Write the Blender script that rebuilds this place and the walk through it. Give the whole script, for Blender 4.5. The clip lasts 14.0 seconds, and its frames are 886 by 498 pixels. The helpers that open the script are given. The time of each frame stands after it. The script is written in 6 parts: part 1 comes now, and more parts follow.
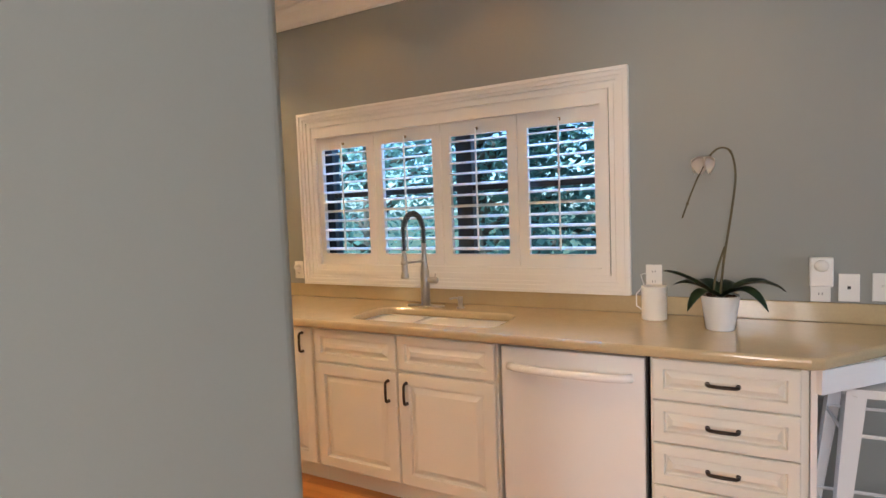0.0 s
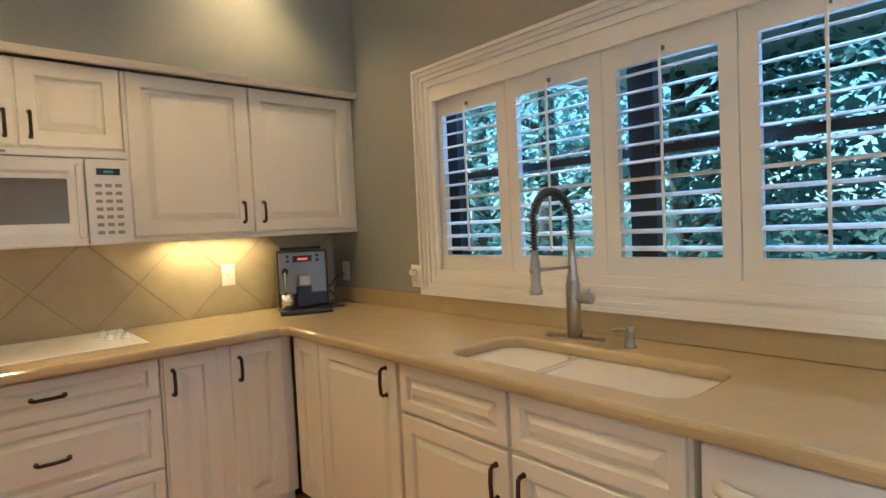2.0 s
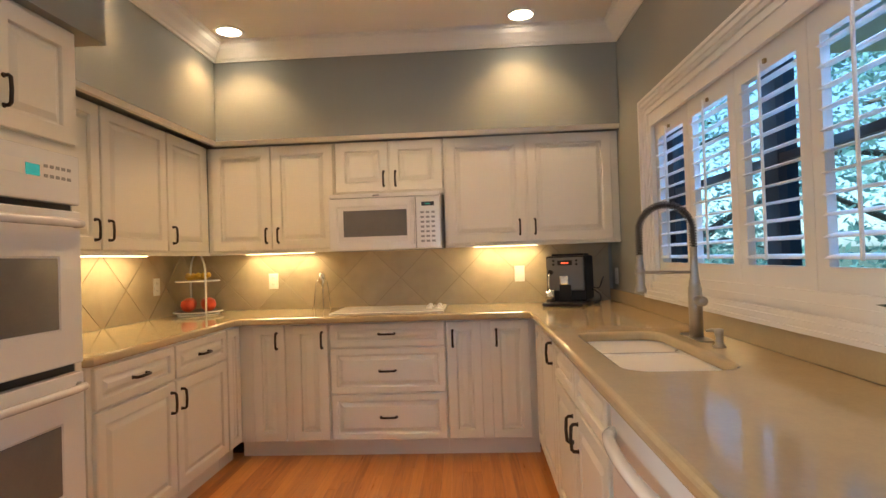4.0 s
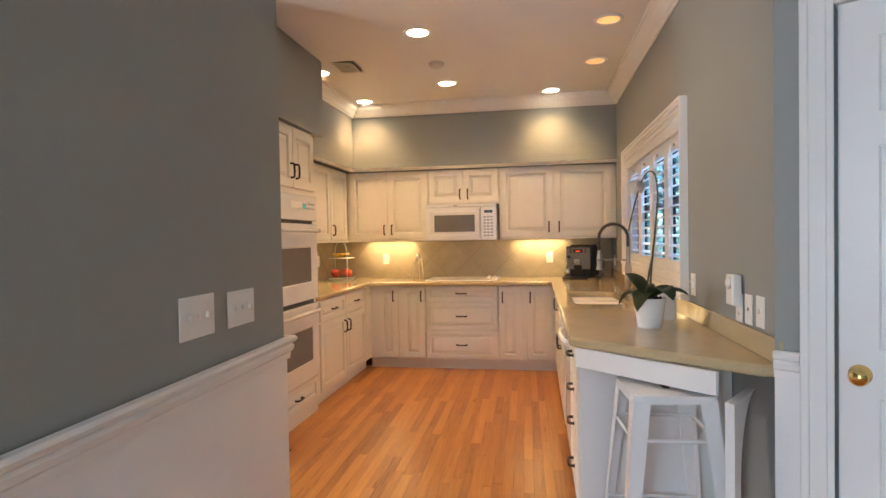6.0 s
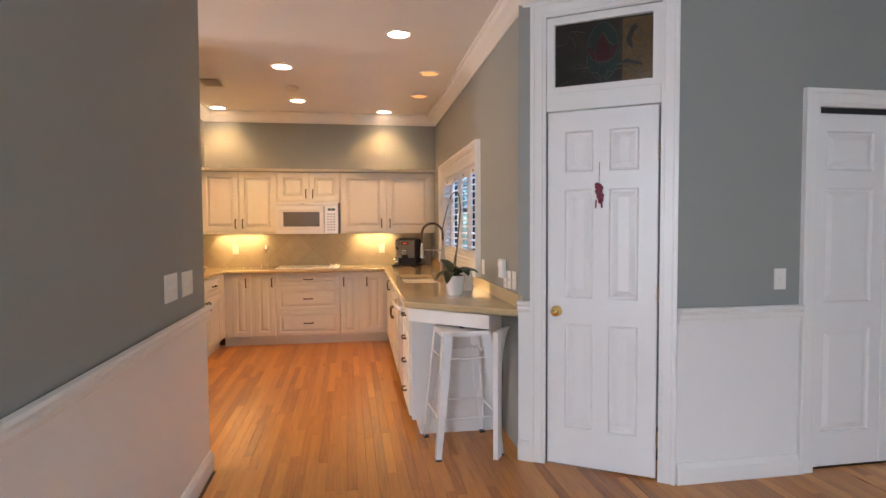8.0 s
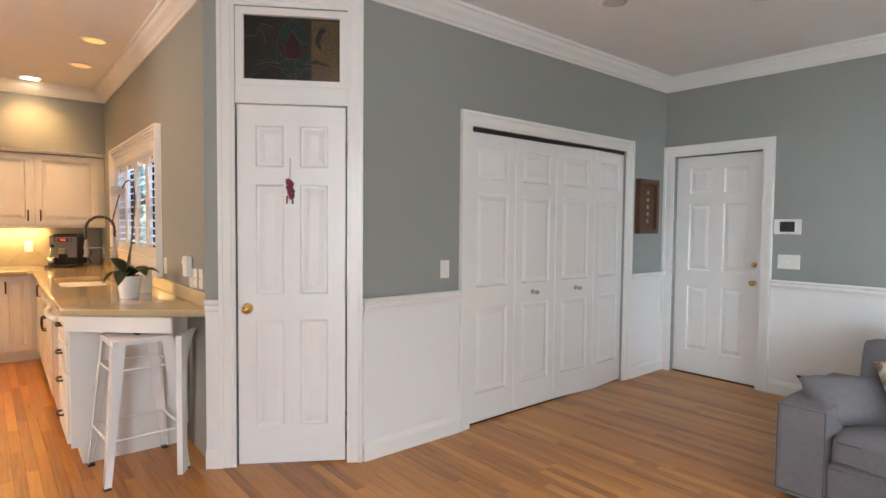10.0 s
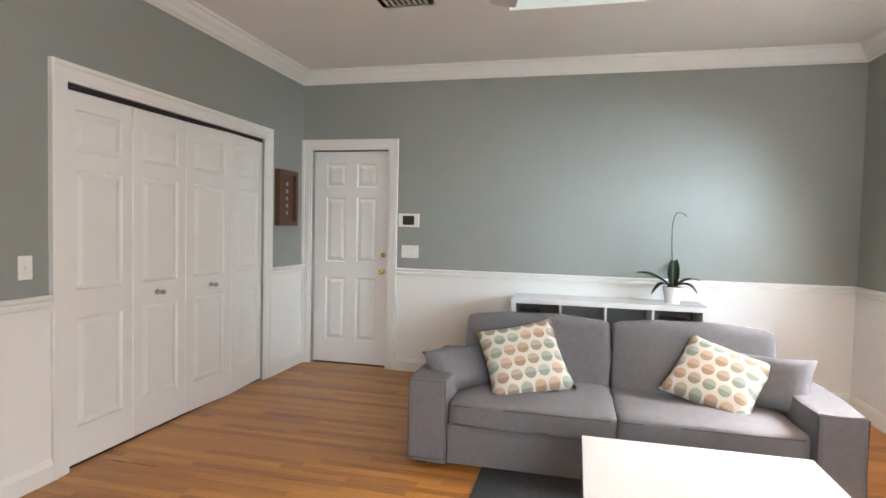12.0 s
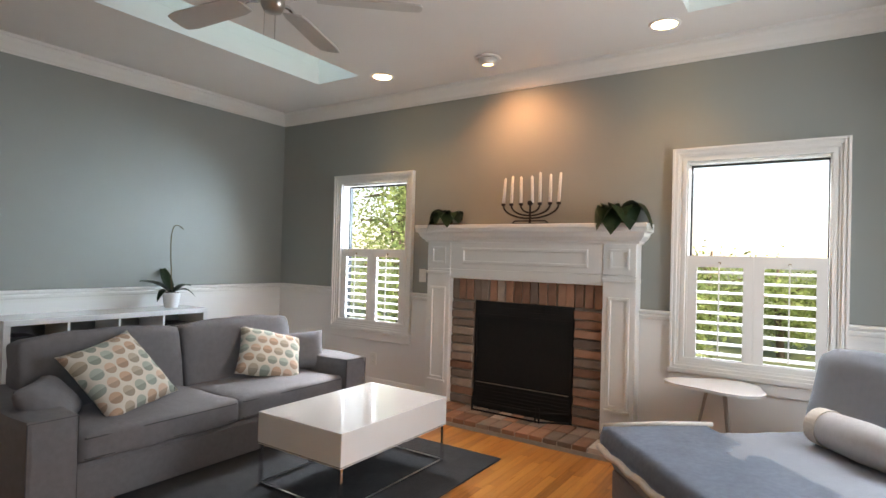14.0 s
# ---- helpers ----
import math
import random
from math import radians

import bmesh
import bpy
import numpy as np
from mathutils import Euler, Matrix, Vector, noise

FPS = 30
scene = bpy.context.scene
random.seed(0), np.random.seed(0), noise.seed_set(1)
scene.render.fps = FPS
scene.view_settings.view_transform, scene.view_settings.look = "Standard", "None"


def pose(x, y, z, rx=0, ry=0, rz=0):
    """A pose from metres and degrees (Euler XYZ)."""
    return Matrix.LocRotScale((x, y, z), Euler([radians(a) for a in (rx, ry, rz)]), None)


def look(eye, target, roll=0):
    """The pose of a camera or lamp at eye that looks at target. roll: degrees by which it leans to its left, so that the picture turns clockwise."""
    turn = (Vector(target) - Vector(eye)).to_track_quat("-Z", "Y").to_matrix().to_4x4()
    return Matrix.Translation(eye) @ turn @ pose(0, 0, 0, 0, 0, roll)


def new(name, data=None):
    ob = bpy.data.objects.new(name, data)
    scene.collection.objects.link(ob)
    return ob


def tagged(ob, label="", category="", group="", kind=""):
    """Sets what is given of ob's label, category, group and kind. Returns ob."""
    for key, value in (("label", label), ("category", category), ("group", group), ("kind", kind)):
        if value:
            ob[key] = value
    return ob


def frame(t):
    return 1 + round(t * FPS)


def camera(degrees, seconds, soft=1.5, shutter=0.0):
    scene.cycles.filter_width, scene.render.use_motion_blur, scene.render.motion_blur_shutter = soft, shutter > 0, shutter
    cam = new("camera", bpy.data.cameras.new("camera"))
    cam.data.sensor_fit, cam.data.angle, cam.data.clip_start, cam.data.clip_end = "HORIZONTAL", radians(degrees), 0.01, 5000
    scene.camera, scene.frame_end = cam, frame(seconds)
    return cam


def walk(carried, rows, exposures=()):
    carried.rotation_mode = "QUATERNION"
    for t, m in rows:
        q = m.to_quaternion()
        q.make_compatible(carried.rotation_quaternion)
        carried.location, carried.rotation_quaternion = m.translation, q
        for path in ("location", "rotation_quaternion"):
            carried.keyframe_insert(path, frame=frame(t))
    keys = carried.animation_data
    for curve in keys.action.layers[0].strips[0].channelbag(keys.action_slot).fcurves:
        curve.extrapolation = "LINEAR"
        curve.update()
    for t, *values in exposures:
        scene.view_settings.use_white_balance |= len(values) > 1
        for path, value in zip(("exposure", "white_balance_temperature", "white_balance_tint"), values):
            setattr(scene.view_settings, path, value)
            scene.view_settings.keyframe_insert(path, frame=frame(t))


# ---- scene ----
cam = camera(77.5, 14.0)
PATH = [
    (0, (0.367, 0.494, 1.442), (-0.552, 2.265, 1.305), -2.2),
    (0.5, (0.246, 0.835, 1.412), (-0.662, 2.613, 1.287), -2.1),
    (1, (0.135, 1.058, 1.389), (-0.824, 2.808, 1.271), -2.1),
    (1.5, (0.03, 1.287, 1.362), (-1.103, 2.931, 1.247), -2.3),
    (2, (-0.023, 1.532, 1.336), (-1.492, 2.886, 1.251), -2.7),
    (2.5, (0.079, 1.723, 1.327), (-1.665, 2.698, 1.271), -2.7),
    (3, (0.3, 1.924, 1.318), (-1.609, 2.521, 1.301), -2.6),
    (3.5, (0.613, 2.126, 1.299), (-1.376, 2.322, 1.314), -2.2),
    (4, (1.05, 2.311, 1.253), (-0.949, 2.235, 1.286), -1.9),
    (6.5, (3.581, 2.464, 1.378), (1.604, 2.164, 1.336), -1.0),
    (7, (3.951, 2.363, 1.39), (1.969, 2.095, 1.334), -0.7),
    (7.5, (4.181, 2.31, 1.408), (2.183, 2.27, 1.337), -0.7),
    (8, (4.3, 2.286, 1.407), (2.33, 2.622, 1.325), -0.3),
    (10.5, (4.385, 2.359, 1.396), (2.999, 3.798, 1.306), 0.6),
    (11, (4.428, 2.424, 1.397), (3.217, 4.013, 1.306), 0.7),
    (11.5, (4.389, 2.478, 1.382), (3.432, 4.231, 1.292), 0.8),
    (12, (4.199, 2.522, 1.349), (3.73, 4.464, 1.27), 1.3),
    (12.5, (3.855, 2.547, 1.301), (4.048, 4.537, 1.266), 1.8),
    (13, (3.416, 2.588, 1.299), (4.31, 4.377, 1.295), 1.7),
    (13.5, (2.841, 2.569, 1.314), (4.231, 4.007, 1.328), 2.0),
    (14, (2.251, 2.57, 1.293), (3.915, 3.68, 1.322), 1.6),
]
walk(cam, [(t, look(eye, target, roll)) for t, eye, target, roll in PATH], exposures=((0.0, 1.7, 5850, 13), (1.0, 1.56, 5750, 9), (2.0, 1.42, 5550, 1), (3.0, 1.37, 5950, 13), (4.0, 1.45, 6000, 11), (6.5, 1.85, 6300, 15), (8.0, 1.8, 6700, 20), (10.5, 2.15, 7600, 19), (11.5, 2.2, 7900, 19), (12.5, 2.0, 8100, 20), (14.0, 1.45, 7700, 18)))

# ---- light ----
world = bpy.data.worlds.new("world")
scene.world = world
world.use_nodes = True
_wn = world.node_tree
_sky = _wn.nodes.new("ShaderNodeTexSky")
_sky.sky_type, _sky.sun_disc = "NISHITA", False
_sky.sun_elevation, _sky.sun_rotation = radians(42), radians(225)
_wn.links.new(_sky.outputs[0], _wn.nodes["Background"].inputs[0])
_wn.nodes["Background"].inputs[1].default_value = 0.15
_sl = bpy.data.lights.new("sun", "SUN")
_sl.energy, _sl.angle, _sl.color = 4.5, radians(0.6), (1.0, 0.93, 0.82)
SUN = new("sun", _sl)
SUN.matrix_world = look((-14, -14, 17.8), (0, 0, 0))


def area_lamp(name, m, sx, sy, watts, color):
    li = bpy.data.lights.new(name, "AREA")
    li.shape, li.size, li.size_y, li.energy, li.color = "RECTANGLE", sx, sy, watts, color
    ob = new(name, li)
    ob.matrix_world = m
    return ob


def spot_lamp(name, eye, target, watts, color, degrees=95, blend=0.7, radius=0.05):
    li = bpy.data.lights.new(name, "SPOT")
    li.energy, li.color, li.spot_size, li.spot_blend, li.shadow_soft_size = watts, color, radians(degrees), blend, radius
    ob = new(name, li)
    ob.matrix_world = look(eye, target)
    return ob


DAY, COOL, WARM, AMBER = (0.70, 0.85, 1.0), (0.52, 0.75, 1.0), (1.0, 0.575, 0.235), (1.0, 0.46, 0.15)
CEIL = 2.80


# ---- materials ----
def material(name, color, rough=0.5, metal=0.0, grain=0.0, scale=20.0, bump=0.0, bscale=200.0, coat=0.0, stretch=(1, 1, 1), spread=0.0, ior=1.45):
    """A paint-, stone- or metal-like surface: two scales of tone, fine relief, and a tone of its own per piece."""
    m = bpy.data.materials.new(name)
    m.use_nodes = True
    t = m.node_tree
    b = t.nodes["Principled BSDF"]
    b.inputs["Roughness"].default_value, b.inputs["Metallic"].default_value = rough, metal
    b.inputs["IOR"].default_value = ior
    b.inputs["Coat Weight"].default_value = coat
    co = t.nodes.new("ShaderNodeTexCoord")
    mp = t.nodes.new("ShaderNodeMapping")
    mp.inputs["Scale"].default_value = stretch
    t.links.new(co.outputs["Object"], mp.inputs[0])
    n1, n2 = t.nodes.new("ShaderNodeTexNoise"), t.nodes.new("ShaderNodeTexNoise")
    n1.inputs["Scale"].default_value, n2.inputs["Scale"].default_value = scale, scale * 0.12
    n1.inputs["Detail"].default_value = 6
    for n in (n1, n2):
        t.links.new(mp.outputs[0], n.inputs[0])
    add = t.nodes.new("ShaderNodeMath")
    add.operation = "ADD"
    t.links.new(n1.outputs[0], add.inputs[0])
    t.links.new(n2.outputs[0], add.inputs[1])
    last = add.outputs[0]
    if spread:
        oi = t.nodes.new("ShaderNodeObjectInfo")
        gi = t.nodes.new("ShaderNodeNewGeometry")
        s1 = t.nodes.new("ShaderNodeMath")
        s1.operation = "ADD"
        t.links.new(oi.outputs["Random"], s1.inputs[0])
        t.links.new(gi.outputs["Random Per Island"], s1.inputs[1])
        s2 = t.nodes.new("ShaderNodeMath")
        s2.operation = "FRACT"
        t.links.new(s1.outputs[0], s2.inputs[0])
        s3 = t.nodes.new("ShaderNodeMath")
        s3.operation = "MULTIPLY_ADD"
        s3.inputs[1].default_value, s3.inputs[2].default_value = spread, -spread / 2
        t.links.new(s2.outputs[0], s3.inputs[0])
        s4 = t.nodes.new("ShaderNodeMath")
        s4.operation = "ADD"
        t.links.new(last, s4.inputs[0])
        t.links.new(s3.outputs[0], s4.inputs[1])
        last = s4.outputs[0]
    r = t.nodes.new("ShaderNodeMapRange")
    r.inputs[1].default_value, r.inputs[2].default_value = 0.4, 1.6
    r.inputs[3].default_value, r.inputs[4].default_value = 1 - grain, 1 + grain
    r.clamp = False
    t.links.new(last, r.inputs[0])
    mul = t.nodes.new("ShaderNodeVectorMath")
    mul.operation = "SCALE"
    mul.inputs[0].default_value = color
    t.links.new(r.outputs[0], mul.inputs["Scale"])
    t.links.new(mul.outputs[0], b.inputs["Base Color"])
    if bump:
        n3 = t.nodes.new("ShaderNodeTexNoise")
        n3.inputs["Scale"].default_value = bscale
        n3.inputs["Detail"].default_value = 4
        t.links.new(mp.outputs[0], n3.inputs[0])
        bp = t.nodes.new("ShaderNodeBump")
        bp.inputs["Strength"].default_value, bp.inputs["Distance"].default_value = bump, 0.004
        t.links.new(n3.outputs[0], bp.inputs["Height"])
        t.links.new(bp.outputs[0], b.inputs["Normal"])
    return m


def glowing(name, color, strength):
    m = bpy.data.materials.new(name)
    m.use_nodes = True
    b = m.node_tree.nodes["Principled BSDF"]
    b.inputs["Base Color"].default_value = (*color, 1)
    b.inputs["Emission Color"].default_value = (*color, 1)
    b.inputs["Emission Strength"].default_value = strength
    return m


def glass(name, color=(1, 1, 1), rough=0.0):
    m = bpy.data.materials.new(name)
    m.use_nodes = True
    b = m.node_tree.nodes["Principled BSDF"]
    b.inputs["Base Color"].default_value = (*color, 1)
    b.inputs["Roughness"].default_value = rough
    b.inputs["Transmission Weight"].default_value = 1.0
    b.inputs["IOR"].default_value = 1.05
    return m


M_WALL = material("grey_wall_paint", (0.286, 0.302, 0.284), 0.62, grain=0.03, scale=3, bump=0.025, bscale=260)
M_CEIL = material("ceiling_paint", (0.78, 0.76, 0.73), 0.8, grain=0.03, scale=4, bump=0.1, bscale=200)
M_TRIM = material("white_trim_paint", (0.80, 0.79, 0.76), 0.32, grain=0.015, scale=3, bump=0.006, bscale=160)
M_CAB = material("cream_cabinet_paint", (0.76, 0.735, 0.655), 0.34, grain=0.02, scale=3, bump=0.008, bscale=160)
M_WAIN = material("wainscot_paint", (0.80, 0.79, 0.77), 0.4, grain=0.02, scale=3, bump=0.01, bscale=180)
M_DOOR = material("white_door_paint", (0.80, 0.79, 0.77), 0.35, grain=0.015, scale=4, bump=0.008, bscale=140, stretch=(3, 3, 1))
M_COUNTER = material("tan_stone_counter", (0.48, 0.385, 0.225), 0.12, grain=0.09, scale=90, bump=0.01, coat=0.2)
M_TILE = material("travertine_tile", (0.43, 0.35, 0.235), 0.42, grain=0.22, scale=9, bump=0.12, bscale=40, spread=0.35)
M_GROUT = material("tile_grout", (0.34, 0.275, 0.185), 0.9, grain=0.1, bump=0.2)
M_OAK = material("oak_floor_boards", (0.47, 0.235, 0.085), 0.3, grain=0.34, scale=14, bump=0.06, bscale=30, stretch=(0.25, 5, 1), spread=0.9, coat=0.15)
M_SUB = material("floor_joint_dark", (0.09, 0.045, 0.02), 0.8, grain=0.1)
M_WHITE = material("white_enamel", (0.80, 0.80, 0.79), 0.2, grain=0.02, scale=3, coat=0.3)
M_LACQUER = material("white_lacquer", (0.80, 0.80, 0.79), 0.07, grain=0.02, scale=3, coat=0.5)
M_RING = material("faint_burner_print", (0.66, 0.64, 0.60), 0.2, grain=0.03)
M_PLAST = material("white_plastic", (0.78, 0.77, 0.73), 0.4, grain=0.02)
M_SINK = material("white_sink_porcelain", (0.82, 0.81, 0.77), 0.12, grain=0.02, coat=0.5)
M_STEEL = material("brushed_steel", (0.42, 0.40, 0.37), 0.3, 1.0, grain=0.1, scale=40, bump=0.05)
M_CHROME = material("chrome", (0.75, 0.75, 0.75), 0.1, 1.0, grain=0.02)
M_BRONZE = material("dark_bronze_pull", (0.045, 0.034, 0.026), 0.38, 0.7, grain=0.2, scale=60)
M_BLACK = material("black_plastic", (0.018, 0.018, 0.02), 0.35, grain=0.1)
M_IRON = material("black_iron", (0.022, 0.021, 0.02), 0.5, 0.6, grain=0.2, bump=0.2)
M_SOOT = material("sooty_firebox", (0.02, 0.018, 0.017), 0.9, grain=0.4, scale=8, bump=0.4, bscale=40)
M_SCREEN = material("fire_screen_mesh", (0.012, 0.012, 0.012), 0.6, 0.4, grain=0.3, scale=300)
M_BRASS = material("polished_brass", (0.80, 0.55, 0.20), 0.18, 1.0, grain=0.05)
M_HINGE = material("aged_brass_hinge", (0.30, 0.22, 0.12), 0.4, 1.0, grain=0.15)
M_BRICK = material("old_red_brick", (0.29, 0.155, 0.10), 0.85, grain=0.42, scale=16, bump=0.5, bscale=60, spread=1.1)
M_BRICK2 = material("old_brown_brick", (0.20, 0.15, 0.12), 0.85, grain=0.4, scale=13, bump=0.5, bscale=60, spread=1.0)
M_BRICK3 = material("pale_limed_brick", (0.40, 0.32, 0.26), 0.88, grain=0.35, scale=14, bump=0.5, bscale=60, spread=0.8)
M_MORTAR = material("brick_mortar", (0.36, 0.32, 0.27), 0.95, grain=0.2, scale=40, bump=0.5)
M_SOFA = material("grey_sofa_cloth", (0.205, 0.20, 0.215), 0.9, grain=0.16, scale=260, bump=0.6, bscale=520)
M_PIPE = material("sofa_piping", (0.10, 0.10, 0.105), 0.9, grain=0.1)
M_THROW = material("blue_grey_fleece_throw", (0.29, 0.34, 0.42), 1.0, grain=0.25, scale=40, bump=0.8, bscale=260)
M_FLEECE = material("cream_fleece", (0.62, 0.57, 0.50), 1.0, grain=0.15, scale=60, bump=0.8, bscale=240)
M_CHAISE = material("grey_chaise_cloth", (0.22, 0.24, 0.275), 0.9, grain=0.1, scale=30, bump=0.4, bscale=600)
M_BOLSTER = material("pale_grey_bolster_cloth", (0.50, 0.49, 0.49), 0.95, grain=0.12, scale=40, bump=0.5, bscale=400)
M_RUG = material("charcoal_rug", (0.035, 0.038, 0.043), 1.0, grain=0.4, scale=60, bump=1.0, bscale=300)
M_LEAF = material("dark_glossy_leaf", (0.028, 0.065, 0.028), 0.35, grain=0.3, scale=30)
M_STEM = material("plant_stem", (0.10, 0.085, 0.04), 0.6, grain=0.3, scale=60)
M_PETAL = material("white_petal", (0.75, 0.70, 0.64), 0.6, grain=0.08)
M_BARK = material("potting_bark", (0.07, 0.035, 0.018), 0.95, grain=0.5, scale=80, bump=1.0)
M_WOOD = material("dark_walnut", (0.10, 0.045, 0.022), 0.45, grain=0.3, scale=20, stretch=(1, 1, 6))
M_CANDLE = material("white_candle_wax", (0.80, 0.78, 0.72), 0.5, grain=0.03)
M_RED = material("red_fruit_skin", (0.55, 0.07, 0.025), 0.35, grain=0.35, scale=30)
M_YELLOW = material("banana_skin", (0.72, 0.46, 0.06), 0.5, grain=0.15, scale=30)
M_PINK = material("purple_red_beads", (0.22, 0.035, 0.06), 0.45, grain=0.3, scale=50)
M_SILVER = material("silver_plastic", (0.20, 0.205, 0.21), 0.36, 0.6, grain=0.06)
M_GREY = material("grey_glass_ceramic", (0.30, 0.29, 0.27), 0.15, grain=0.08, scale=40)
M_OVENGLASS = material("oven_window_glass", (0.17, 0.165, 0.155), 0.12, grain=0.1, scale=120)
M_DIAL = material("grey_print", (0.30, 0.30, 0.30), 0.6)
M_DISPLAY = glowing("green_display", (0.02, 0.16, 0.13), 0.6)
M_REDLED = glowing("red_display", (0.6, 0.06, 0.02), 1.2)
M_CANLIT = glowing("lit_bulb", (1.0, 0.80, 0.52), 9.0)
M_CANDIM = glowing("dim_bulb", (1.0, 0.5, 0.18), 0.25)
M_CANOFF = material("unlit_bulb", (0.55, 0.52, 0.47), 0.5, grain=0.05)
M_UNDER = glowing("under_cabinet_tube", (1.0, 0.72, 0.32), 6.0)
M_GLASS = glass("window_glass")
# blue of the daylight is put into the pane colour, which also dims the sky
M_KGLASS = glass("daylight_blue_glass", (0.50, 0.77, 1.0))
M_FROST = glass("frosted_glass", (0.62, 0.90, 0.88), 0.4)
M_DARKFRAME = material("dark_window_frame", (0.02, 0.022, 0.026), 0.4, grain=0.1)
# grey stands in for the shade inside the shelf cubes
M_SHADEBOARD = material("shaded_back_board", (0.20, 0.205, 0.20), 0.7, grain=0.08, scale=8)
M_VENT = material("vent_enamel", (0.62, 0.57, 0.50), 0.5, grain=0.05)
# dark colour standing in for shade in gaps, slots and vents
M_SHADE = material("painted_gap_shade", (0.05, 0.045, 0.04), 0.9)
M_FAN = material("fan_blade_white", (0.55, 0.53, 0.50), 0.4, grain=0.06, scale=12, stretch=(1, 8, 1))
M_LAWN = material("garden_ground", (0.07, 0.09, 0.035), 0.95, grain=0.5, scale=3, bump=0.8, bscale=30)


def leafy(name, color):
    """Foliage that lets light through."""
    m = material(name, color, 0.55, grain=0.5, scale=6, spread=0.9)
    t = m.node_tree
    b = t.nodes["Principled BSDF"]
    tl = t.nodes.new("ShaderNodeBsdfTranslucent")
    mx = t.nodes.new("ShaderNodeMixShader")
    mx.inputs[0].default_value = 0.65
    t.links.new(b.inputs["Base Color"].links[0].from_socket, tl.inputs[0])
    t.links.new(b.outputs[0], mx.inputs[1])
    t.links.new(tl.outputs[0], mx.inputs[2])
    t.links.new(mx.outputs[0], t.nodes["Material Output"].inputs[0])
    return m


# sunshine is put into this leaf colour, lighter and yellower for the east trees
M_SUNLEAF = leafy("sunlit_foliage", (0.26, 0.33, 0.12))
# blue sky light is put into the leaf colour of the north trees
M_SKYLEAF = leafy("skylit_foliage", (0.20, 0.33, 0.26))
M_TRUNK = material("tree_bark", (0.10, 0.075, 0.05), 0.9, grain=0.4, scale=12, bump=1.0, bscale=30, stretch=(3, 3, 0.6))
M_LEAD = material("lead_came", (0.06, 0.06, 0.055), 0.5, 0.8)
M_SG = [material("stained_glass_dark", (0.018, 0.017, 0.013), 0.12, grain=0.4, scale=20), material("stained_glass_red", (0.030, 0.006, 0.007), 0.1, grain=0.3), material("stained_glass_green", (0.008, 0.022, 0.018), 0.1, grain=0.3), material("stained_glass_amber", (0.10, 0.062, 0.026), 0.06, grain=0.5, scale=60, bump=1.0, bscale=60)]


# ---- building helpers ----
def mesh_from(name, bm, mat, smooth=False):
    me = bpy.data.meshes.new(name)
    bmesh.ops.recalc_face_normals(bm, faces=bm.faces)
    bm.to_mesh(me)
    bm.free()
    for mm in (mat if isinstance(mat, (list, tuple)) else [mat]):
        me.materials.append(mm)
    if smooth:
        me.shade_smooth()
    return me


def part(name, bm, mat, parent, label="", m=None, smooth=False):
    ob = new(name, mesh_from(name, bm, mat, smooth))
    ob.parent = parent
    if m is not None:
        ob.matrix_basis = m
    if label:
        tagged(ob, label)
    return ob


def thing(name, m, label, category, group="", kind=""):
    ob = new(name)
    ob.empty_display_size = 0.1
    ob.matrix_basis = m
    return tagged(ob, label, category, group, kind)


def solid(name, bm, mat, label="", category="", group="", kind="", m=None, smooth=False):
    ob = new(name, mesh_from(name, bm, mat, smooth))
    if m is not None:
        ob.matrix_basis = m
    return tagged(ob, label, category, group, kind)


def box(x0, x1, y0, y1, z0, z1, bevel=0.0, bm=None, segs=2):
    own = bmesh.new()
    bmesh.ops.create_cube(own, size=1.0, matrix=Matrix.LocRotScale(((x0 + x1) / 2, (y0 + y1) / 2, (z0 + z1) / 2), None, (abs(x1 - x0), abs(y1 - y0), abs(z1 - z0))))
    if bevel:
        bmesh.ops.bevel(own, geom=own.edges[:], offset=bevel, segments=segs, profile=0.5, affect="EDGES")
    return own if bm is None else merge(bm, own)


def merge(bm, other, m=None):
    if m is not None:
        bmesh.ops.transform(other, matrix=m, verts=other.verts[:])
    me = bpy.data.meshes.new("tmp")
    other.to_mesh(me)
    other.free()
    bm.from_mesh(me)
    bpy.data.meshes.remove(me)
    return bm


def lathe(profile, n=24, m=None):
    """A turned body: (radius, height) pairs from the bottom up."""
    bm = bmesh.new()
    rings = []
    for r, z in profile:
        if r < 1e-5:
            rings.append([bm.verts.new((0, 0, z))])
        else:
            rings.append([bm.verts.new((r * math.cos(2 * math.pi * i / n), r * math.sin(2 * math.pi * i / n), z)) for i in range(n)])
    for a, b in zip(rings, rings[1:]):
        for i in range(n):
            j = (i + 1) % n
            if len(a) == 1 and len(b) == 1:
                continue
            if len(a) == 1:
                bm.faces.new((a[0], b[j], b[i]))
            elif len(b) == 1:
                bm.faces.new((a[i], a[j], b[0]))
            else:
                bm.faces.new((a[i], a[j], b[j], b[i]))
    for ring in (rings[0], rings[-1]):
        if len(ring) > 2:
            bm.faces.new(ring)
    if m is not None:
        bmesh.ops.transform(bm, matrix=m, verts=bm.verts[:])
    return bm


